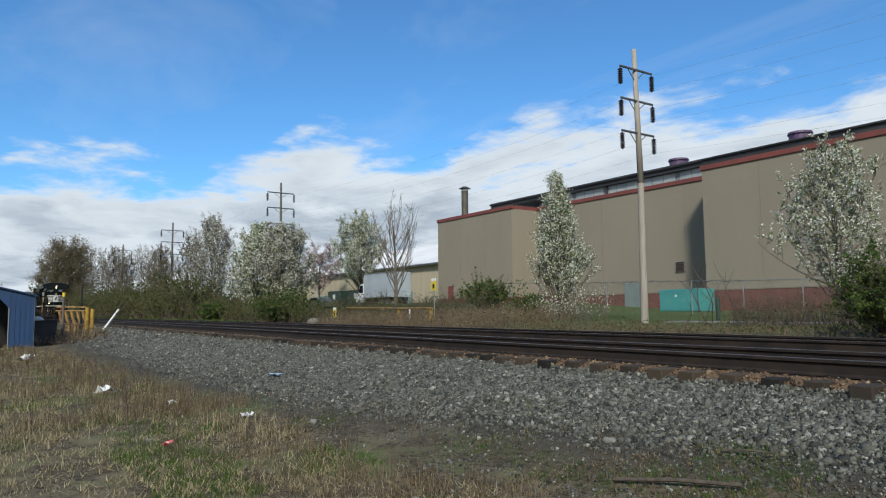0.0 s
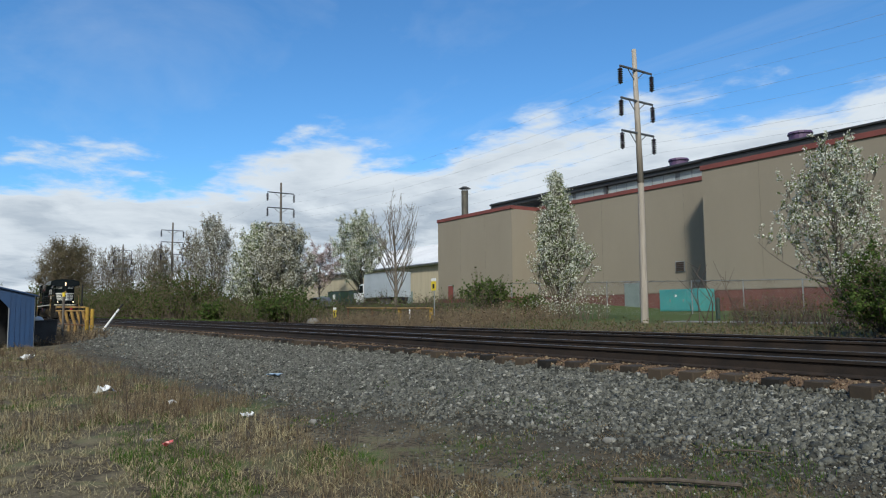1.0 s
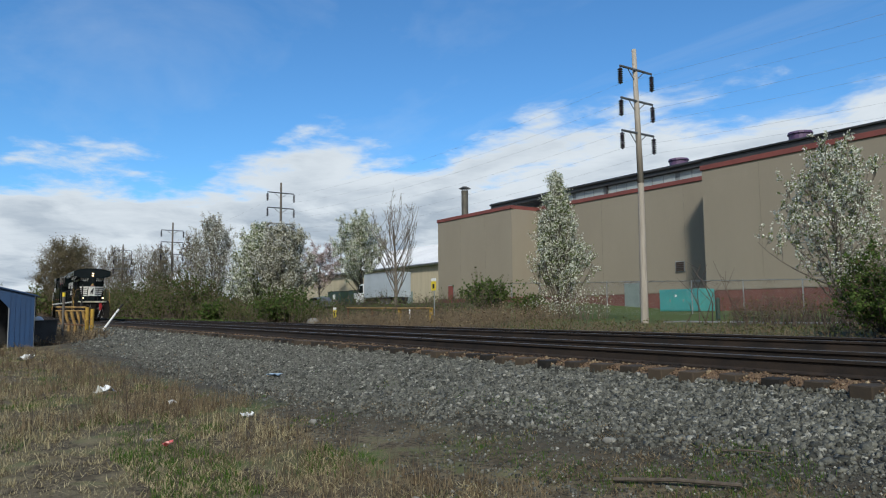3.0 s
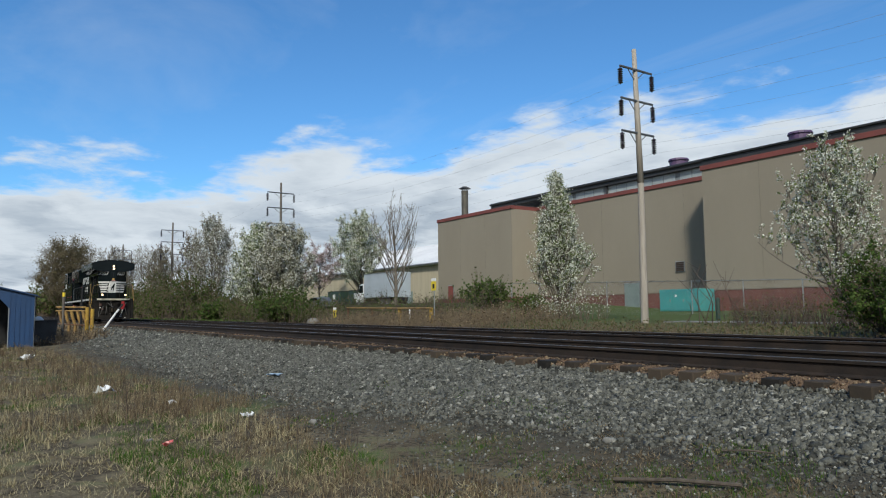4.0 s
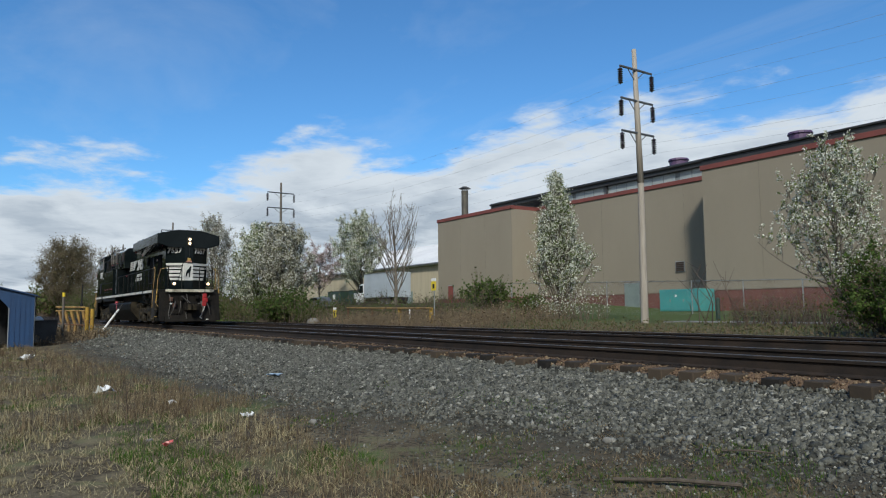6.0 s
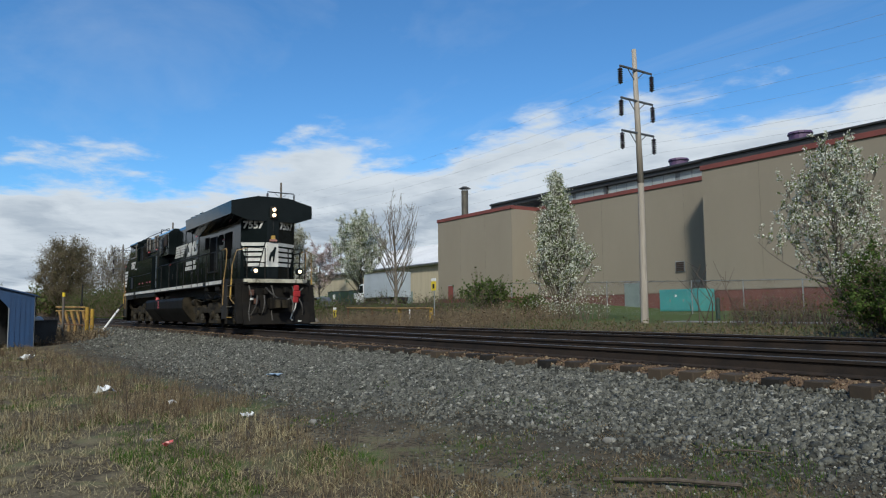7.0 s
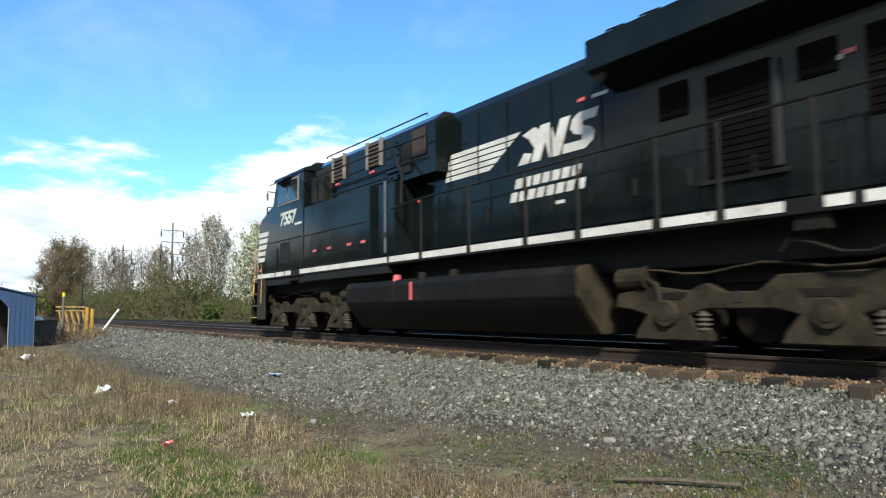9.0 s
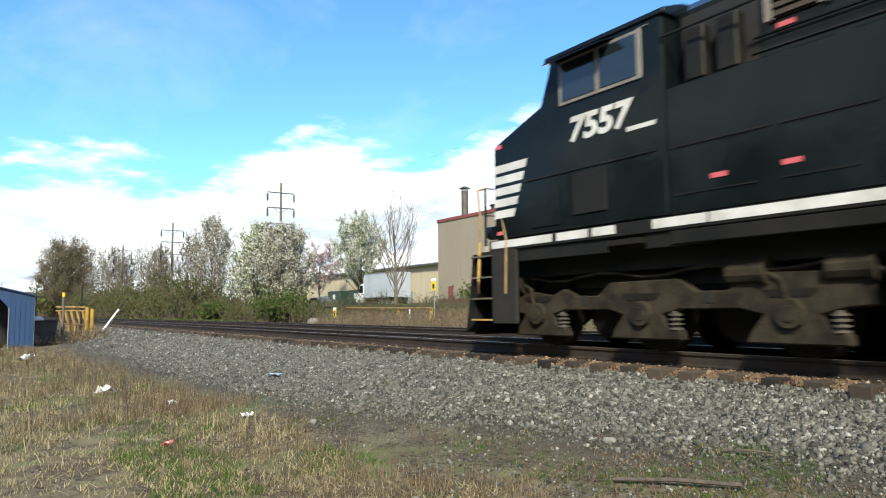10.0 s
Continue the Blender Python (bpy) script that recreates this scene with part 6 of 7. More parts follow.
def build_bush(x, y, w, h, seed, label, leaves=5000, size=0.08, leaf=None):
    rng = np.random.default_rng(seed)
    t = thing("bush", label, "bush", at=pose(x, y, ground_z(x, y) - 0.05))
    segs, tips = [], []
    for k in range(70):
        az, rr = rng.uniform(0, math.tau), w * 0.5 * rng.uniform(0.1, 1.0) ** 0.6
        hh = h * (1 - 0.45 * (rr / (w * 0.5)) ** 2) * rng.uniform(0.6, 1.05)
        a = np.array([*rng.normal(0, w * 0.08, 2), 0])
        e = np.array([math.cos(az) * rr, math.sin(az) * rr, hh])
        pts = bezier(a, np.array([e[0] * 0.6, e[1] * 0.6, hh * 0.35]), e, 4)
        for i in range(4):
            segs.append((pts[i], pts[i + 1], 0.016 - 0.003 * i, 0.013 - 0.003 * i))
        for q in range(6):
            s = pts[1] + (pts[4] - pts[1]) * rng.uniform(0.1, 1)
            d = rng.normal(0, 0.13 * w, 3)
            d[2] = abs(d[2])
            segs.append((s, s + d, 0.006, 0.003))
            tips.append((s, s + d))
    limbs_mesh("stem", segs, M_BARK, t)
    tp = np.array(tips)
    i = rng.integers(0, len(tp), leaves)
    c = tp[i, 0] + (tp[i, 1] - tp[i, 0]) * rng.uniform(0.2, 1.1, leaves)[:, None] + rng.normal(0, 0.05, (leaves, 3))
    scatter_mesh("foliage", c, *QUAD, rng.uniform(0.6, 1.4, leaves) * size, leaf or M_LEAF, rng, parent=t)


build_bush(-42.2, 33.0, 4.4, 3.0, 51, "leafy green bush in front of the tan wall", 5000, 0.10)
build_bush(-30.6, 27.0, 2.2, 1.5, 52, "low dark green bush at the foot of a tree", 3000, 0.08)
build_bush(-8.5, 20.4, 3.0, 2.7, 53, "dense green bush beside the far track", 12000, 0.05)
build_bush(-6.9, 19.0, 2.4, 1.8, 54, "dense green bush beside the far track", 9000, 0.05)
build_bush(-66.5, 18.8, 3.0, 2.0, 55, "low spreading bright green bush by the track", 4000, 0.12)
build_bush(-50.5, 19.6, 5.6, 2.3, 56, "low spreading bright green bush by the track", 7000, 0.09)


# ---- far side: fence, gate, truck, boxes ----
def build_fence():
    f = thing("chain_link_fence", "grey chain-link fence with posts and a top rail", "fence")
    y, x0, x1 = 36.0, -43.0, -9.0

    def top(x):
        return 2.0 + (x - -18.6) * (2.43 - 2.0) / (-33.5 + 18.6)
    x = x0
    while x <= x1 + 0.1:
        bm = bmesh.new()
        tube(bm, (x, y, ground_z(x, y) - 0.1), (x, y, top(x) + 0.08), 0.035, 0.035, 8)
        part("post", bm, M_GALV, f)
        x += 3.4
    bm = bmesh.new()
    pipe(bm, [(x0 + 1.7 * k, y, top(x0 + 1.7 * k) + 0.02 * (k % 2)) for k in range(21)], 0.024, 6)
    part("top_rail", bm, M_GALV, f)
    segs = []
    n = int((x1 - x0) / 0.14)
    for k in range(n):
        x = x0 + k * 0.14
        z0, z1 = ground_z(x, y), top(x)
        h = z1 - z0
        for s in (-1, 1):
            xb = x + s * h * 0.9
            if x0 <= xb <= x1:
                segs.append((np.array([x, y + 0.03 * s, z0]), np.array([xb, y + 0.03 * s, z1]), 0.0028, 0.0028))
    ob = limbs_mesh("mesh_wire", segs, M_GALV, f, 3)
    tagged(ob, "fine diagonal wire mesh", kind="stuff")
    rng = np.random.default_rng(9)
    segs = []
    for k in range(90):
        x = rng.uniform(x0 + 6, x1)
        a = np.array([x, y - 0.03, top(x) + rng.uniform(-0.1, 0.05)])
        b = a + np.array([rng.uniform(-0.7, 0.7), rng.uniform(-0.08, 0.02), rng.uniform(-0.35, 0.12)])
        segs.append((a, b, 0.012, 0.006))
    ob = limbs_mesh("vine", segs, M_TWIGRED, None, 3)
    tagged(ob, "dead vines tangled along the fence top", "vines", kind="stuff")


build_fence()


def build_pipe_gate():
    g = thing("pipe_gate", "weathered yellow pipe barrier on posts beyond the tracks", "gate")
    a, b, c = Vector((-31.7, 20.75, 0)), Vector((-35.6, 21.05, 0)), Vector((-43.4, 21.5, 0))
    for p, r in ((a, 0.11), (b, 0.11), (a.lerp(c, 0.66), 0.06), (c, 0.07)):
        z = ground_z(p.x, p.y)
        bm = bmesh.new()
        tube(bm, (p.x, p.y, z - 0.1), (p.x, p.y, z + 1.0), r, r, 10)
        part("post", bm, M_YELLOW if r > 0.1 else M_RUSTY, g)
    z = ground_z(a.x, a.y) + 0.98
    bm = bmesh.new()
    pipe(bm, [(a.x + 0.2, a.y - 0.12, z), (b.x, b.y - 0.12, z + 0.02), (c.x, c.y - 0.12, z + 0.12)], 0.05, 8)
    part("rail", bm, M_YELLOWRUST, g, "rusty yellow horizontal pipe")
    for (x, y, h, lab) in ((-32.5, 21.5, 2.55, "tall"), (-43.6, 20.6, 1.05, "short")):
        z = ground_z(x, y)
        m = thing("marker_post", "yellow warning marker with a white top on a %s post" % lab, "marker post")
        bm = bmesh.new()
        tube(bm, (x, y, z - 0.1), (x, y, z + h - 0.3), 0.03, 0.03, 6)
        part("post", bm, M_GALV, m)
        bm = bmesh.new()
        box(bm, x - 0.24, x + 0.24, y - 0.05, y - 0.02, z + h - 0.62, z + h - 0.1, 0.01)
        pl = part("sign_plate", bm, M_SIGNYELLOW, m)
        bm = bmesh.new()
        box(bm, x - 0.24, x + 0.24, y - 0.055, y - 0.02, z + h - 0.09, z + h + 0.08, 0.01)
        part("sign_cap", bm, M_WHITE, m)
        bm = bmesh.new()
        box(bm, x - 0.10, x + 0.10, y - 0.056, y - 0.05, z + h - 0.5, z + h - 0.25)
        part("symbol", bm, M_DARK, pl)
    bm = bmesh.new()
    z = ground_z(-35.3, 21.4)
    tube(bm, (-35.3, 21.6, z - 0.1), (-35.35, 21.6, z + 0.95), 0.05, 0.05, 8)
    solo("marker_stake", bm, M_WHITE, "short white plastic marker stake in the weeds", "stake")
    z = ground_z(-46.5, 20.3)
    bm = bmesh.new()
    merge_rock(bm, (-46.5, 20.2, z + 0.1), (0.75, 0.45, 0.34), 4)
    solo("boulder", bm, M_STONEPALE, "pale rounded boulder beside the far track", "boulder", smooth=True)


def merge_rock(bm, c, r, seed):
    b2 = bmesh.new()
    bmesh.ops.create_icosphere(b2, subdivisions=2, radius=1.0)
    for v in b2.verts:
        k = 1 + 0.25 * noise.noise(v.co * 1.4 + Vector((seed, 0, 0)))
        v.co = Vector((c[0] + v.co.x * r[0] * k, c[1] + v.co.y * r[1] * k, c[2] + v.co.z * r[2] * k))
    merge(bm, b2)


build_pipe_gate()


def build_truck():
    x0, x1, y = -72.6, -66.0, 38.0
    g = ground_z(-67, y) - 0.33
    t = thing("box_truck", "white box truck parked behind the brush", "truck")
    bm = bmesh.new()
    box(bm, x0, x1, y, y + 2.5, g + 1.1, g + 3.95, 0.04)
    part("cargo_box", bm, M_TRUCKSHADED, t)
    for z in (1.1, 3.87):
        bm = bmesh.new()
        box(bm, x0 - 0.02, x1 + 0.02, y - 0.03, y, g + z, g + z + 0.09)
        part("edge_rail", bm, M_GALV, t)
    bm = bmesh.new()
    prism(bm, [(-74.9, g + 0.6), (-74.9, g + 1.5), (-74.2, g + 1.75), (-73.8, g + 2.75), (-72.75, g + 2.85), (-72.75, g + 0.6)], y + 0.1, y + 2.3, "y", 0.06)
    cab = part("cab", bm, M_WHITE, t)
    bm = bmesh.new()
    prism(bm, [(-74.0, g + 1.75), (-73.72, g + 2.6), (-73.0, g + 2.65), (-73.0, g + 1.75)], y + 0.07, y + 0.11, "y")
    part("side_window", bm, M_CABGLASS, cab)
    bm = bmesh.new()
    box(bm, -74.8, x1, y + 0.4, y + 2.1, g + 0.7, g + 1.1)
    part("chassis", bm, M_DARK, t)
    for x in (-74.0, -67.2, -68.4):
        for yy in (y + 0.1, y + 2.1):
            bm = bmesh.new()
            tube(bm, (x, yy, g + 0.5), (x, yy + 0.3, g + 0.5), 0.5, 0.5, 18)
            w = part("wheel", bm, M_HOSE, t)
            bm = bmesh.new()
            tube(bm, (x, yy - 0.01, g + 0.5), (x, yy, g + 0.5), 0.26, 0.28, 12)
            part("rim", bm, M_GALV, w)


build_truck()


def build_boxes():
    g = ground_z(-37, 50)
    t = thing("transformer_cabinet", "teal green metal transformer cabinet on the lawn", "electrical cabinet")
    bm = bmesh.new()
    box(bm, -38.35, -34.35, 48.6, 50.6, g, g + 1.85, 0.03)
    part("body", bm, M_TEAL, t)
    for k in range(3):
        bm = bmesh.new()
        box(bm, -38.25 + k * 1.32, -37.01 + k * 1.32, 48.56, 48.6, g + 0.12, g + 1.7, 0.01)
        d = part("door", bm, M_TEAL, t)
        bm = bmesh.new()
        box(bm, -37.25 + k * 1.32, -37.17 + k * 1.32, 48.5, 48.56, g + 0.8, g + 1.0)
        part("handle", bm, M_GALV, d)
    bm = bmesh.new()
    box(bm, -36.75, -36.55, 48.55, 48.56, g + 1.2, g + 1.4)
    part("label_plate", bm, M_WHITE, t, "small white notice")
    for k, (x, y) in enumerate(((-18.2, 27.0), (-21.0, 25.6))):
        z = ground_z(x, y)
        bm = bmesh.new()
        tube(bm, (x, y, z - 0.1), (x, y, z + 0.95), 0.09, 0.09, 10)
        tube(bm, (x, y, z + 0.95), (x, y, z + 1.02), 0.09, 0.04, 10)
        solo("bollard", bm, M_BOLLARD, "dark green round bollard beside the path", "bollard", "bollards")
    bm = bmesh.new()
    z = ground_z(-12, 25.3)
    box(bm, -19.5, -3.0, 24.9, 26.4, z - 0.2, z + 0.03)
    solo("path", bm, M_ASPHALT, "pale grey paved path along the verge", "path", kind="structure")
    for k, (x, y, w) in enumerate(((-101, 46.5, 4.2), (-94, 46.8, 3.6))):
        z = ground_z(x, y)
        d = thing("dumpster", "dark green steel dumpster with a white notice", "dumpster", "dumpsters")
        bm = bmesh.new()
        prism(bm, [(x, z), (x + w, z), (x + w + 0.3, z + 2.2), (x - 0.3, z + 2.2)], y, y + 2, "y", 0.03)
        part("body", bm, M_BOLLARD, d)
        bm = bmesh.new()
        box(bm, x - 0.3, x + w + 0.3, y - 0.05, y + 2.05, z + 2.2, z + 2.3, 0.02)
        part("lid", bm, M_DARK, d)
        bm = bmesh.new()
        box(bm, x + w * 0.4, x + w * 0.4 + 0.9, y - 0.03, y - 0.005, z + 1.0, z + 1.8)
        part("notice", bm, M_WHITE, d)
    x, y = -75.8, 33.0
    z = ground_z(x, y)
    c = thing("car", "dark parked car half hidden by blossom", "car")
    bm = bmesh.new()
    prism(bm, [(x - 2.2, z + 0.35), (x - 2.2, z + 0.85), (x - 1.3, z + 0.95), (x - 0.7, z + 1.4), (x + 0.9, z + 1.42), (x + 1.6, z + 0.98), (x + 2.2, z + 0.9), (x + 2.2, z + 0.35)], y, y + 1.75, "y", 0.06)
    part("body", bm, M_STEELARM, c)
    bm = bmesh.new()
    prism(bm, [(x - 1.15, z + 0.98), (x - 0.65, z + 1.33), (x + 0.85, z + 1.35), (x + 1.35, z + 1.0)], y - 0.01, y + 0.02, "y")
    part("side_window", bm, M_CABGLASS, c)
    for xx in (x - 1.4, x + 1.4):
        bm = bmesh.new()
        tube(bm, (xx, y - 0.02, z + 0.33), (xx, y + 0.2, z + 0.33), 0.33, 0.33, 16)
        part("wheel", bm, M_HOSE, c)


build_boxes()


# ---- near side: shed, bins, gate ----


def local_frame(x, y):
    """A pose on the ground for the things by the crossing, turned square to the lane."""
    return pose(x, y, ground_z(x, y), 0, 0, math.degrees(YAW) + 29)


def build_shed():
    s = thing("metal_shed", "open blue corrugated metal shed with a sloping roof", "shed", at=local_frame(-37.6, 1.6))
    # side wall of upright sheets with a slanted cut at its open end
    edges = [-0.30, -0.10, 0.10, 0.30, 0.50, 0.68]
    for a, b in zip(edges, edges[1:]):
        za, zb = 2.68 - (a + 0.30) * 0.26, 2.68 - (b + 0.30) * 0.26
        bm = bmesh.new()
        prism(bm, [(a + 0.006, 0.02), (b - 0.006, 0.02), (b - 0.006, zb), (a + 0.006, za)], 0, 0.03, "y", 0.004)
        w = part("wall_sheet", bm, M_BLUE, s)
        bm = bmesh.new()
        prism(bm, [(a - 0.02, 0.02), (a + 0.02, 0.02), (a + 0.02, za), (a - 0.02, za)], -0.02, 0.002, "y")
        part("seam", bm, M_BLUE, w)
    bm = bmesh.new()
    prism(bm, [(-2.4, 3.18), (-0.3, 2.66), (-0.3, 1.80), (-0.75, 2.3), (-2.4, 2.9)], 0.0, 0.03, "y", 0.004)
    part("brace_sheet", bm, M_BLUE, s)
    bm = bmesh.new()
    prism(bm, [(-2.5, 3.22), (0.80, 2.38), (0.80, 2.44), (-2.5, 3.30)], -0.12, 3.2, "y", 0.006)
    part("roof", bm, M_BLUE, s)
    # near-black so that the shed's inner shade is in the wall colour
    bm = bmesh.new()
    box(bm, -2.4, 0.66, 2.9, 2.96, 0, 2.5)
    part("back_wall", bm, M_DARK, s, "back wall coloured dark for the shade inside the shed")
    for u in (-0.32, 0.66):
        bm = bmesh.new()
        box(bm, u - 0.04, u + 0.04, 0.03, 0.11, 0, 2.4)
        part("post", bm, M_GALV, s)
    b = thing("storage_bin", "black plastic storage bin inside the shed", "bin", at=local_frame(-37.1, 0.75))
    bm = bmesh.new()
    prism(bm, [(-1.2, 0.25), (-0.3, 0.25), (-0.22, 1.75), (-1.28, 1.75)], 0.2, 1.4, "y", 0.04)
    part("body", bm, M_DARK, b)
    bm = bmesh.new()
    box(bm, -0.28, -0.1, 0.16, 0.2, 0.95, 1.25, 0.02)
    part("tag", bm, M_WHITE, b)


build_shed()


def build_skip():
    s = thing("trash_bin", "dark grey open trash container with a white sack", "trash container", at=local_frame(-39.2, 2.15))
    bm = bmesh.new()
    prism(bm, [(0.10, 0.12), (1.15, 0.12), (1.25, 1.22), (0.0, 1.15)], 0.2, 1.7, "y", 0.03)
    part("body", bm, M_BIN, s)
    bm = bmesh.new()
    prism(bm, [(-0.03, 1.14), (1.28, 1.21), (1.28, 1.28), (-0.03, 1.21)], 0.14, 0.24, "y", 0.01)
    part("rim", bm, M_BIN, s)
    for u in (0.25, 0.55, 0.85):
        bm = bmesh.new()
        box(bm, u - 0.02, u + 0.02, 0.15, 0.2, 0.15, 1.12)
        part("rib", bm, M_BIN, s)
    bm = bmesh.new()
    merge_rock(bm, (0.35, 0.75, 1.28), (0.28, 0.3, 0.14), 7)
    solo("trash_sack", bm, M_WHITE, "white plastic sack lying on the trash", "sack", at=local_frame(-39.2, 2.15), smooth=True)
    bm = bmesh.new()
    box(bm, -0.05, 2.2, -0.25, 0.0, 0.0, 0.14, 0.02)
    solo("timber", bm, M_TIE, "dark old timber lying by the bin", "timber", at=local_frame(-39.2, 2.25))


build_skip()


def build_near_gate():
    g = thing("crossing_gate", "rusty yellow pipe gate beside the track", "gate", at=local_frame(-44.0, 5.3))
    for u in (-0.02, 0.24):
        bm = bmesh.new()
        tube(bm, (u, 0, -0.1), (u, 0, 1.62 - u * 0.4), 0.105, 0.105, 10)
        part("post", bm, M_YELLOW, g)
    for z, r in ((1.62, 0.05), (1.42, 0.04)):
        bm = bmesh.new()
        pipe(bm, [(-1.6, 0.5, z + 0.02), (-0.1, 0, z)], r, 8)
        part("rail", bm, M_YELLOWRUST, g)
    for k, u in enumerate((-1.42, -1.12, -0.82, -0.52, -0.25)):
        bm = bmesh.new()
        y = -u * 0.33
        pipe(bm, [(u, y, 1.42), (u + 0.08, y, 1.0), (u + 0.22, y, 0.62), (u + 0.2, y, 0.05)], 0.085, 6)
        part("strut", bm, M_YELLOWRUST, g)
    bm = bmesh.new()
    pipe(bm, [(-1.5, 0.5, 0.7), (-0.1, 0, 0.6)], 0.03, 6)
    part("lower_rail", bm, M_RUSTY, g)
    p = thing("signal_mast", "thin dark steel post beside the gate", "post", at=local_frame(-44.3, 5.2))
    bm = bmesh.new()
    tube(bm, (-0.2, -0.15, -0.1), (-0.2, -0.15, 1.9), 0.075, 0.075, 8)
    tube(bm, (-0.2, -0.15, 1.9), (-0.17, -0.15, 2.95), 0.045, 0.035, 8)
    part("mast", bm, M_DARK, p)
    m = thing("marker_post", "yellow and white marker post beside the track", "marker post", at=local_frame(-42.2, 3.9))
    bm = bmesh.new()
    tube(bm, (0, 0, -0.1), (0, 0, 2.1), 0.06, 0.06, 8)
    part("post", bm, M_POLEDARK, m)
    for z0, z1, mm in ((2.1, 2.40, M_POLEDARK), (2.40, 2.62, M_SIGNYELLOW), (2.62, 2.66, M_DARK)):
        bm = bmesh.new()
        tube(bm, (0, 0, z0), (0, 0, z1), 0.075, 0.075, 10)
        part("band", bm, mm, m)
    w = thing("leaning_pole", "white leaning pole with a dark tip", "pole", at=local_frame(-43.4, 5.6))
    bm = bmesh.new()
    tube(bm, (0.32, 0, 0.1), (1.22, 0, 1.45), 0.06, 0.055, 8)
    part("shaft", bm, M_WHITE, w)
    bm = bmesh.new()
    tube(bm, (1.22, 0, 1.45), (1.42, 0, 1.75), 0.055, 0.045, 8)
    part("tip", bm, M_DARK, w)
    bm = bmesh.new()
    tube(bm, (1.05, 0, 1.20), (1.09, 0, 1.26), 0.066, 0.066, 8)
    part("band", bm, M_GALV, w)


build_near_gate()


# ---- foreground: grass, weeds, litter ----
def patch(x, y, s, k):
    return np.array([noise.noise(Vector((a * s, b * s, k))) for a, b in zip(x, y)])


def build_grass():
    rng = np.random.default_rng(21)

    # the strip between the fence and the track, thinner with distance
    def field(n, near=2.5):
        lo, hi = near ** -0.5, 40 ** -0.5
        x = -(lo + rng.uniform(0, 1, n) * (hi - lo)) ** -2.0 + rng.normal(0, 0.5, n)
        y = rng.uniform(-3.5, 6.0, n)
        return x, y, np.hypot(x, y)

    def sow(name, label, n, keep, h0, h1, width, material, seed, lean=0.35, near=2.5):
        # tufts of a dozen blades each
        m = n // 12
        x, y, d = field(m, near)
        x, y = np.repeat(x, 12), np.repeat(y, 12)
        r = np.repeat(rng.uniform(0.02, 0.075, m), 12)
        x, y = x + rng.normal(0, 1, len(x)) * r, y + rng.normal(0, 1, len(y)) * r
        d = np.hypot(x, y)
        k = keep(x, y)
        x, y, d = x[k], y[k], d[k]
        m = len(x)
        h = rng.uniform(h0, h1, m)
        sc = np.stack([width * (1 + d * 0.06), width * (1 + d * 0.06) * 3, h], -1)
        c = np.stack([x, y, ground_grid(x, y) - 0.01], -1)
        ob = scatter_mesh(name, c, *BLADE, sc, material, rng, upright=True, lean=lean)
        tagged(ob, label, "grass", kind="stuff")

    edge = lambda x, y: 3.35 + 0.05 * (x + 10) * (x < -10) + 0.55 * patch(x, y, 0.6, 3)
    sow("dry_grass", "short dry straw-coloured grass", 128000, lambda x, y: (y < edge(x, y) + rng.normal(0, 0.15, len(y))) & (patch(x, y, 0.8, 1) > -0.35 + rng.uniform(-0.3, 0.3, len(y))), 0.02, 0.085, 0.0065, M_STRAW, 1, 0.95)
    sow("green_grass", "patches of fresh green grass", 110000, lambda x, y: (y < edge(x, y)) & (patch(x, y, 0.8, 7) > 0.06 + rng.uniform(-0.10, 0.10, len(y))), 0.025, 0.10, 0.007, M_GRASS, 2, 0.7)
    sow("russet_weeds", "upright russet-brown dead weeds", 42000, lambda x, y: (np.abs(y - edge(x, y) + 0.55) < 0.75 + rng.normal(0, 0.2, len(y))) & (patch(x, y, 0.5, 11) > -0.25), 0.05, 0.22, 0.0045, M_RUSSET, 3, 0.4)
    sow("tall_dry_grass", "tall brown dead grass between the shed and the gravel", 36000, lambda x, y: (y < edge(x, y) + 0.25) & (x < -10.5) & (patch(x, y, 0.45, 13) > -0.3 + rng.uniform(-0.2, 0.2, len(y))), 0.08, 0.34, 0.005, M_RUSSET, 6, 0.35, 9.0)
    sow("pale_dry_grass", "tall pale dead grass in the verge", 15000, lambda x, y: (y < edge(x, y)) & (x < -8) & (patch(x, y, 0.5, 17) > 0.0), 0.06, 0.26, 0.005, M_STRAW, 7, 0.45, 8.0)
    sow("green_tufts", "thin green growth on the dirty gravel", 66000, lambda x, y: (y > edge(x, y)) & (y < 5.9) & (x > -13) & (patch(x, y, 0.75, 19) > 0.12 + rng.uniform(-0.12, 0.1, len(y))), 0.015, 0.07, 0.006, M_GRASS, 4, 0.6)
    sow("fallen_straw", "flattened straw and dead leaves on the soil", 46000, lambda x, y: (y > edge(x, y) - 0.4) & (y < 5.6) & (patch(x, y, 0.9, 29) > -0.08), 0.02, 0.06, 0.008, M_RUSSET, 5, 1.1)
    # tall single stalks
    segs = []
    for k in range(260):
        x = -rng.uniform(5, 30)
        y = rng.uniform(1.2, 3.9)
        a = np.array([x, y, ground_z(x, y)])
        h = rng.uniform(0.2, 0.55)
        b = a + np.array([*rng.normal(0, 0.05, 2), h])
        segs.append((a, b, 0.003, 0.0015))
        for q in range(3):
            s = a + (b - a) * rng.uniform(0.4, 0.95)
            segs.append((s, s + np.array([*rng.normal(0, 0.05, 2), 0.08]), 0.002, 0.001))
    ob = limbs_mesh("stalks", segs, M_TWIGRED, None, 3)
    tagged(ob, "thin dead weed stalks standing in the grass", "weeds", kind="stuff")


build_grass()


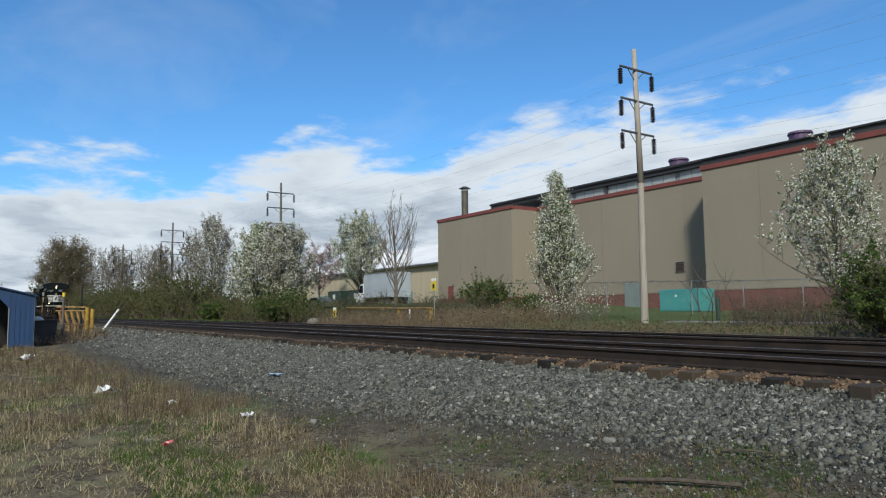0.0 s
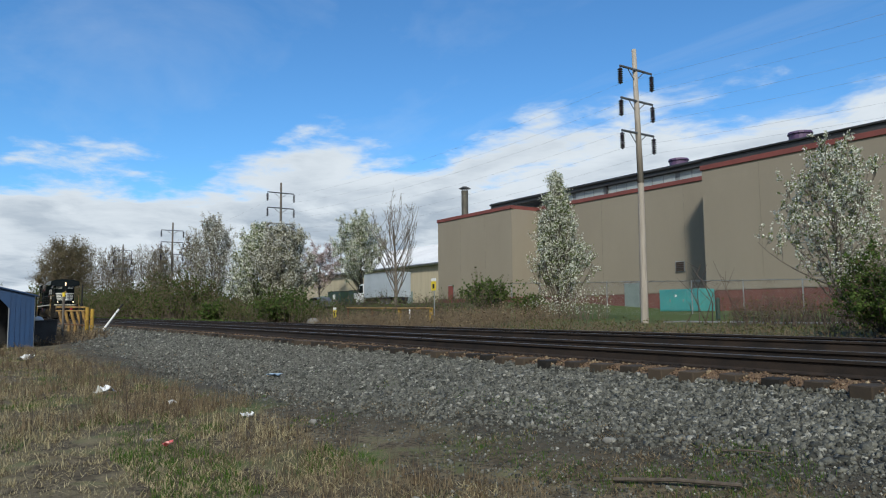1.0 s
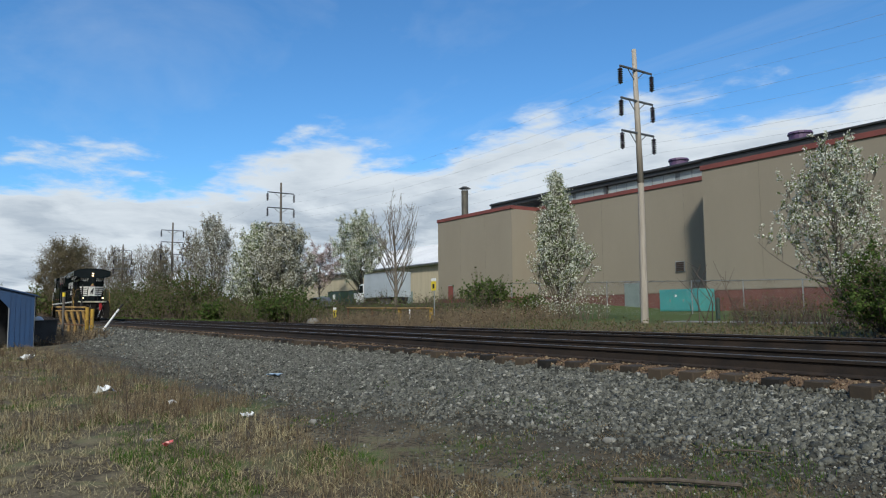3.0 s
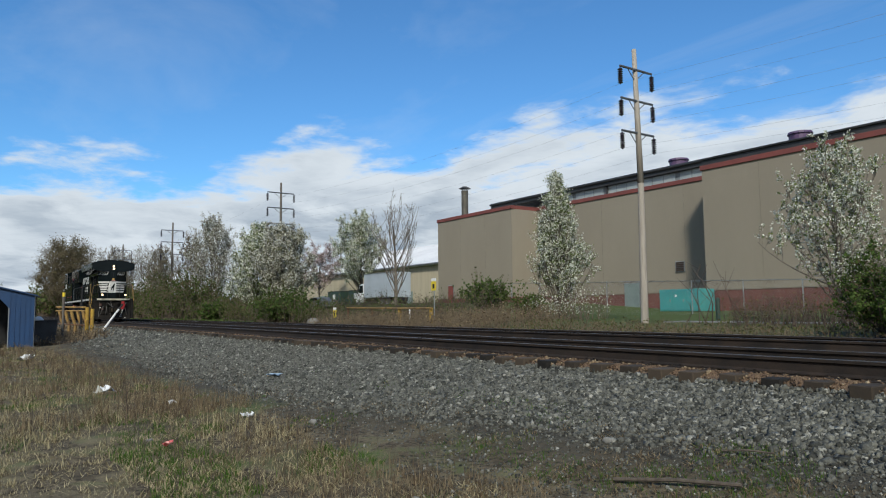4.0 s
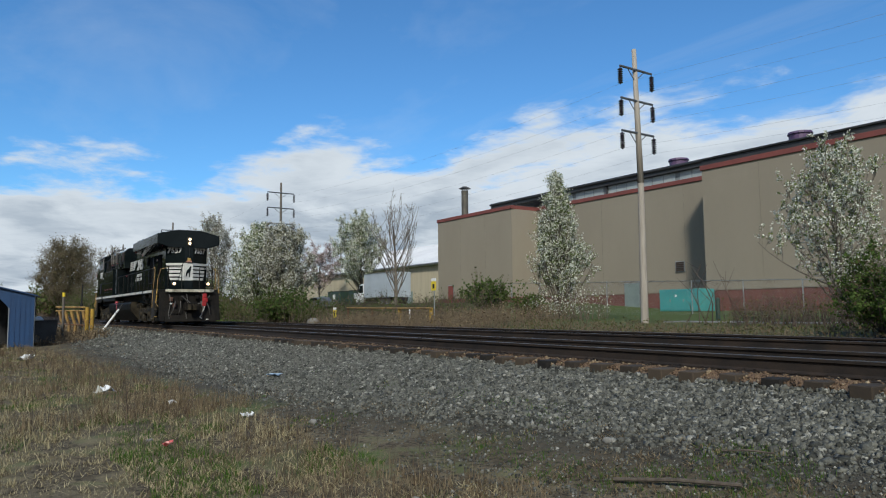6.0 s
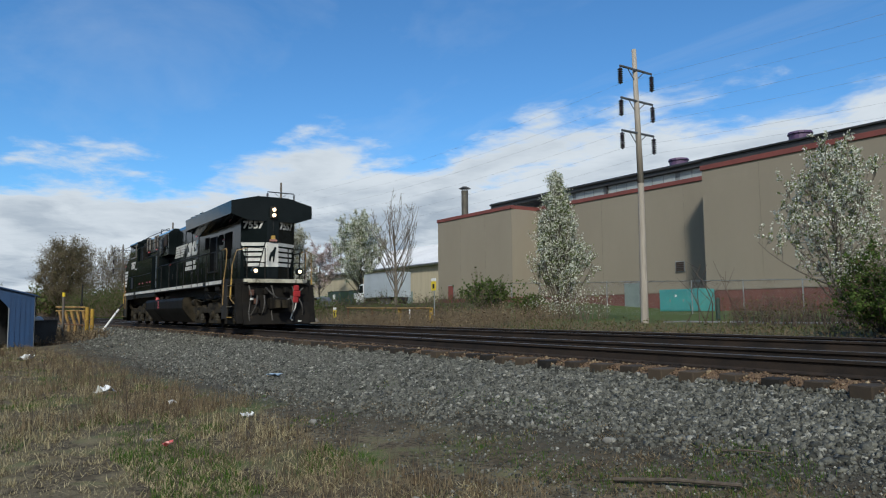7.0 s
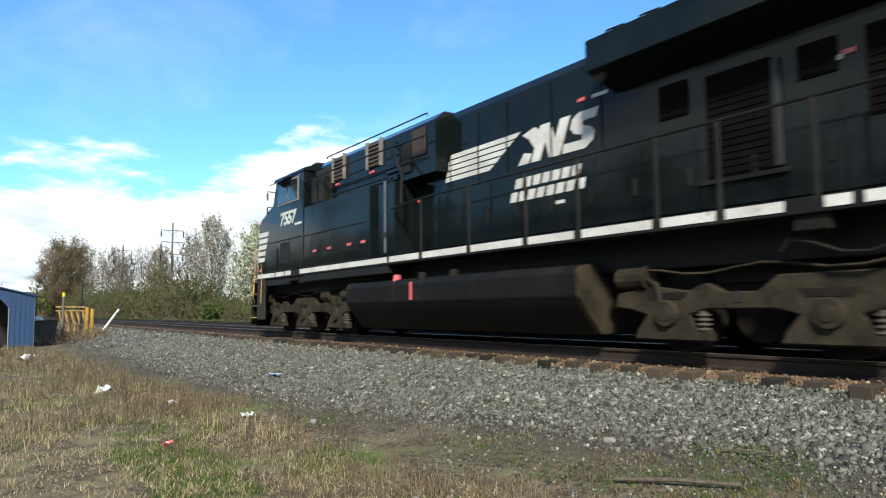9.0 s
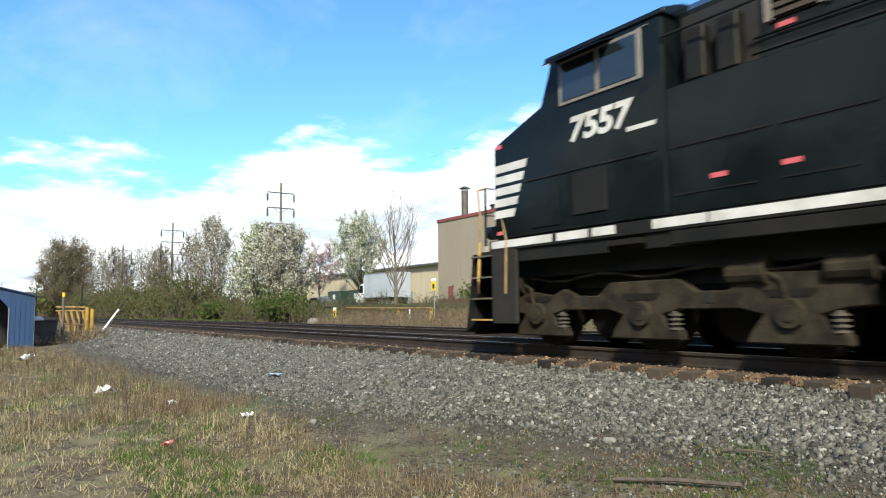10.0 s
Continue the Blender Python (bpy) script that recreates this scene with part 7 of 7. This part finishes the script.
def build_litter():
    rng = random.Random(4)

    def scrap(x, y, w, d, h, material, label, name="paper_scrap"):
        n = 5
        vs, fs = [], []
        for j in range(n):
            for i in range(n):
                vs.append(((i / (n - 1) - 0.5) * w * (1 + 0.2 * rng.uniform(-1, 1)), (j / (n - 1) - 0.5) * d * (1 + 0.2 * rng.uniform(-1, 1)), 0.02 + h * rng.random() ** 1.5))
        for j in range(n - 1):
            for i in range(n - 1):
                q = j * n + i
                fs.append((q, q + 1, q + n + 1, q + n))
        top = len(vs)
        vs += [(a, b, c - 0.012) for a, b, c in vs]
        fs += [tuple(top + k for k in reversed(f)) for f in fs[:]]
        ob = mesh_ob(name, vs, fs, material)
        ob.matrix_basis = pose(x, y, ground_z(x, y) + 0.03, 0, 0, rng.uniform(0, 180))
        tagged(ob, label, "litter", "litter in the grass")

    scrap(-14.57, 2.10, 0.34, 0.26, 0.17, M_WHITE, "crumpled white paper lying in the grass")
    scrap(-9.65, 3.23, 0.17, 0.12, 0.06, M_WHITE, "crumpled white paper at the gravel edge")
    scrap(-8.30, 1.86, 0.16, 0.10, 0.06, M_REDLITTER, "crushed red and white drink carton")
    scrap(-8.75, 1.75, 0.08, 0.06, 0.02, M_STONEPALE, "torn scrap of pale paper")
    scrap(-26.6, 1.45, 0.42, 0.3, 0.2, M_WHITE, "crumpled white bag in the dry grass")
    scrap(-12.0, 2.75, 0.14, 0.10, 0.05, M_WHITE, "torn scrap of pale paper")
    scrap(-13.4, 5.0, 0.30, 0.16, 0.03, M_PALEBLUE, "flattened pale blue plastic on the gravel")
    for x, y, r in ((-8.6, 3.75, 0.05), (-4.75, 2.95, 0.04), (-4.7, 5.1, 0.045)):
        bm = bmesh.new()
        merge_rock(bm, (0, 0, 0), (r * 1.3, r, r * 0.8), x)
        solo("stone", bm, M_STONEPALE, "pale fist-sized stone on the dirt", "stone", "loose stones", at=pose(x, y, ground_z(x, y) + r * 0.4))
    for (xa, ya), (xb, yb), r in (((-3.95, 4.35), (-3.05, 4.72), 0.016), ((-3.6, 5.3), (-3.2, 5.42), 0.008)):
        bm = bmesh.new()
        pipe(bm, [(xa, ya, ground_z(xa, ya) + 0.04), ((xa + xb) / 2, (ya + yb) / 2 + 0.01, ground_z(xa, (ya + yb) / 2) + 0.06), (xb, yb, ground_z(xb, yb) + 0.05)], r, 7)
        solo("stick", bm, M_BARK, "dead grey-brown stick lying on the ground", "stick", "dead sticks")


build_litter()


# ---- what moves ----
def motions():
    walk(LOCO, [(t, pose(x, YC, 0)) for t, x in RUN])
    for w, x in zip(WHEELSETS, AXLES):
        walk(w, [(k / 15, pose(x, 0, WHEEL_R, 0, math.degrees((loco_x(k / 15) - loco_x(0)) / WHEEL_R), 0)) for k in range(151)])


motions()
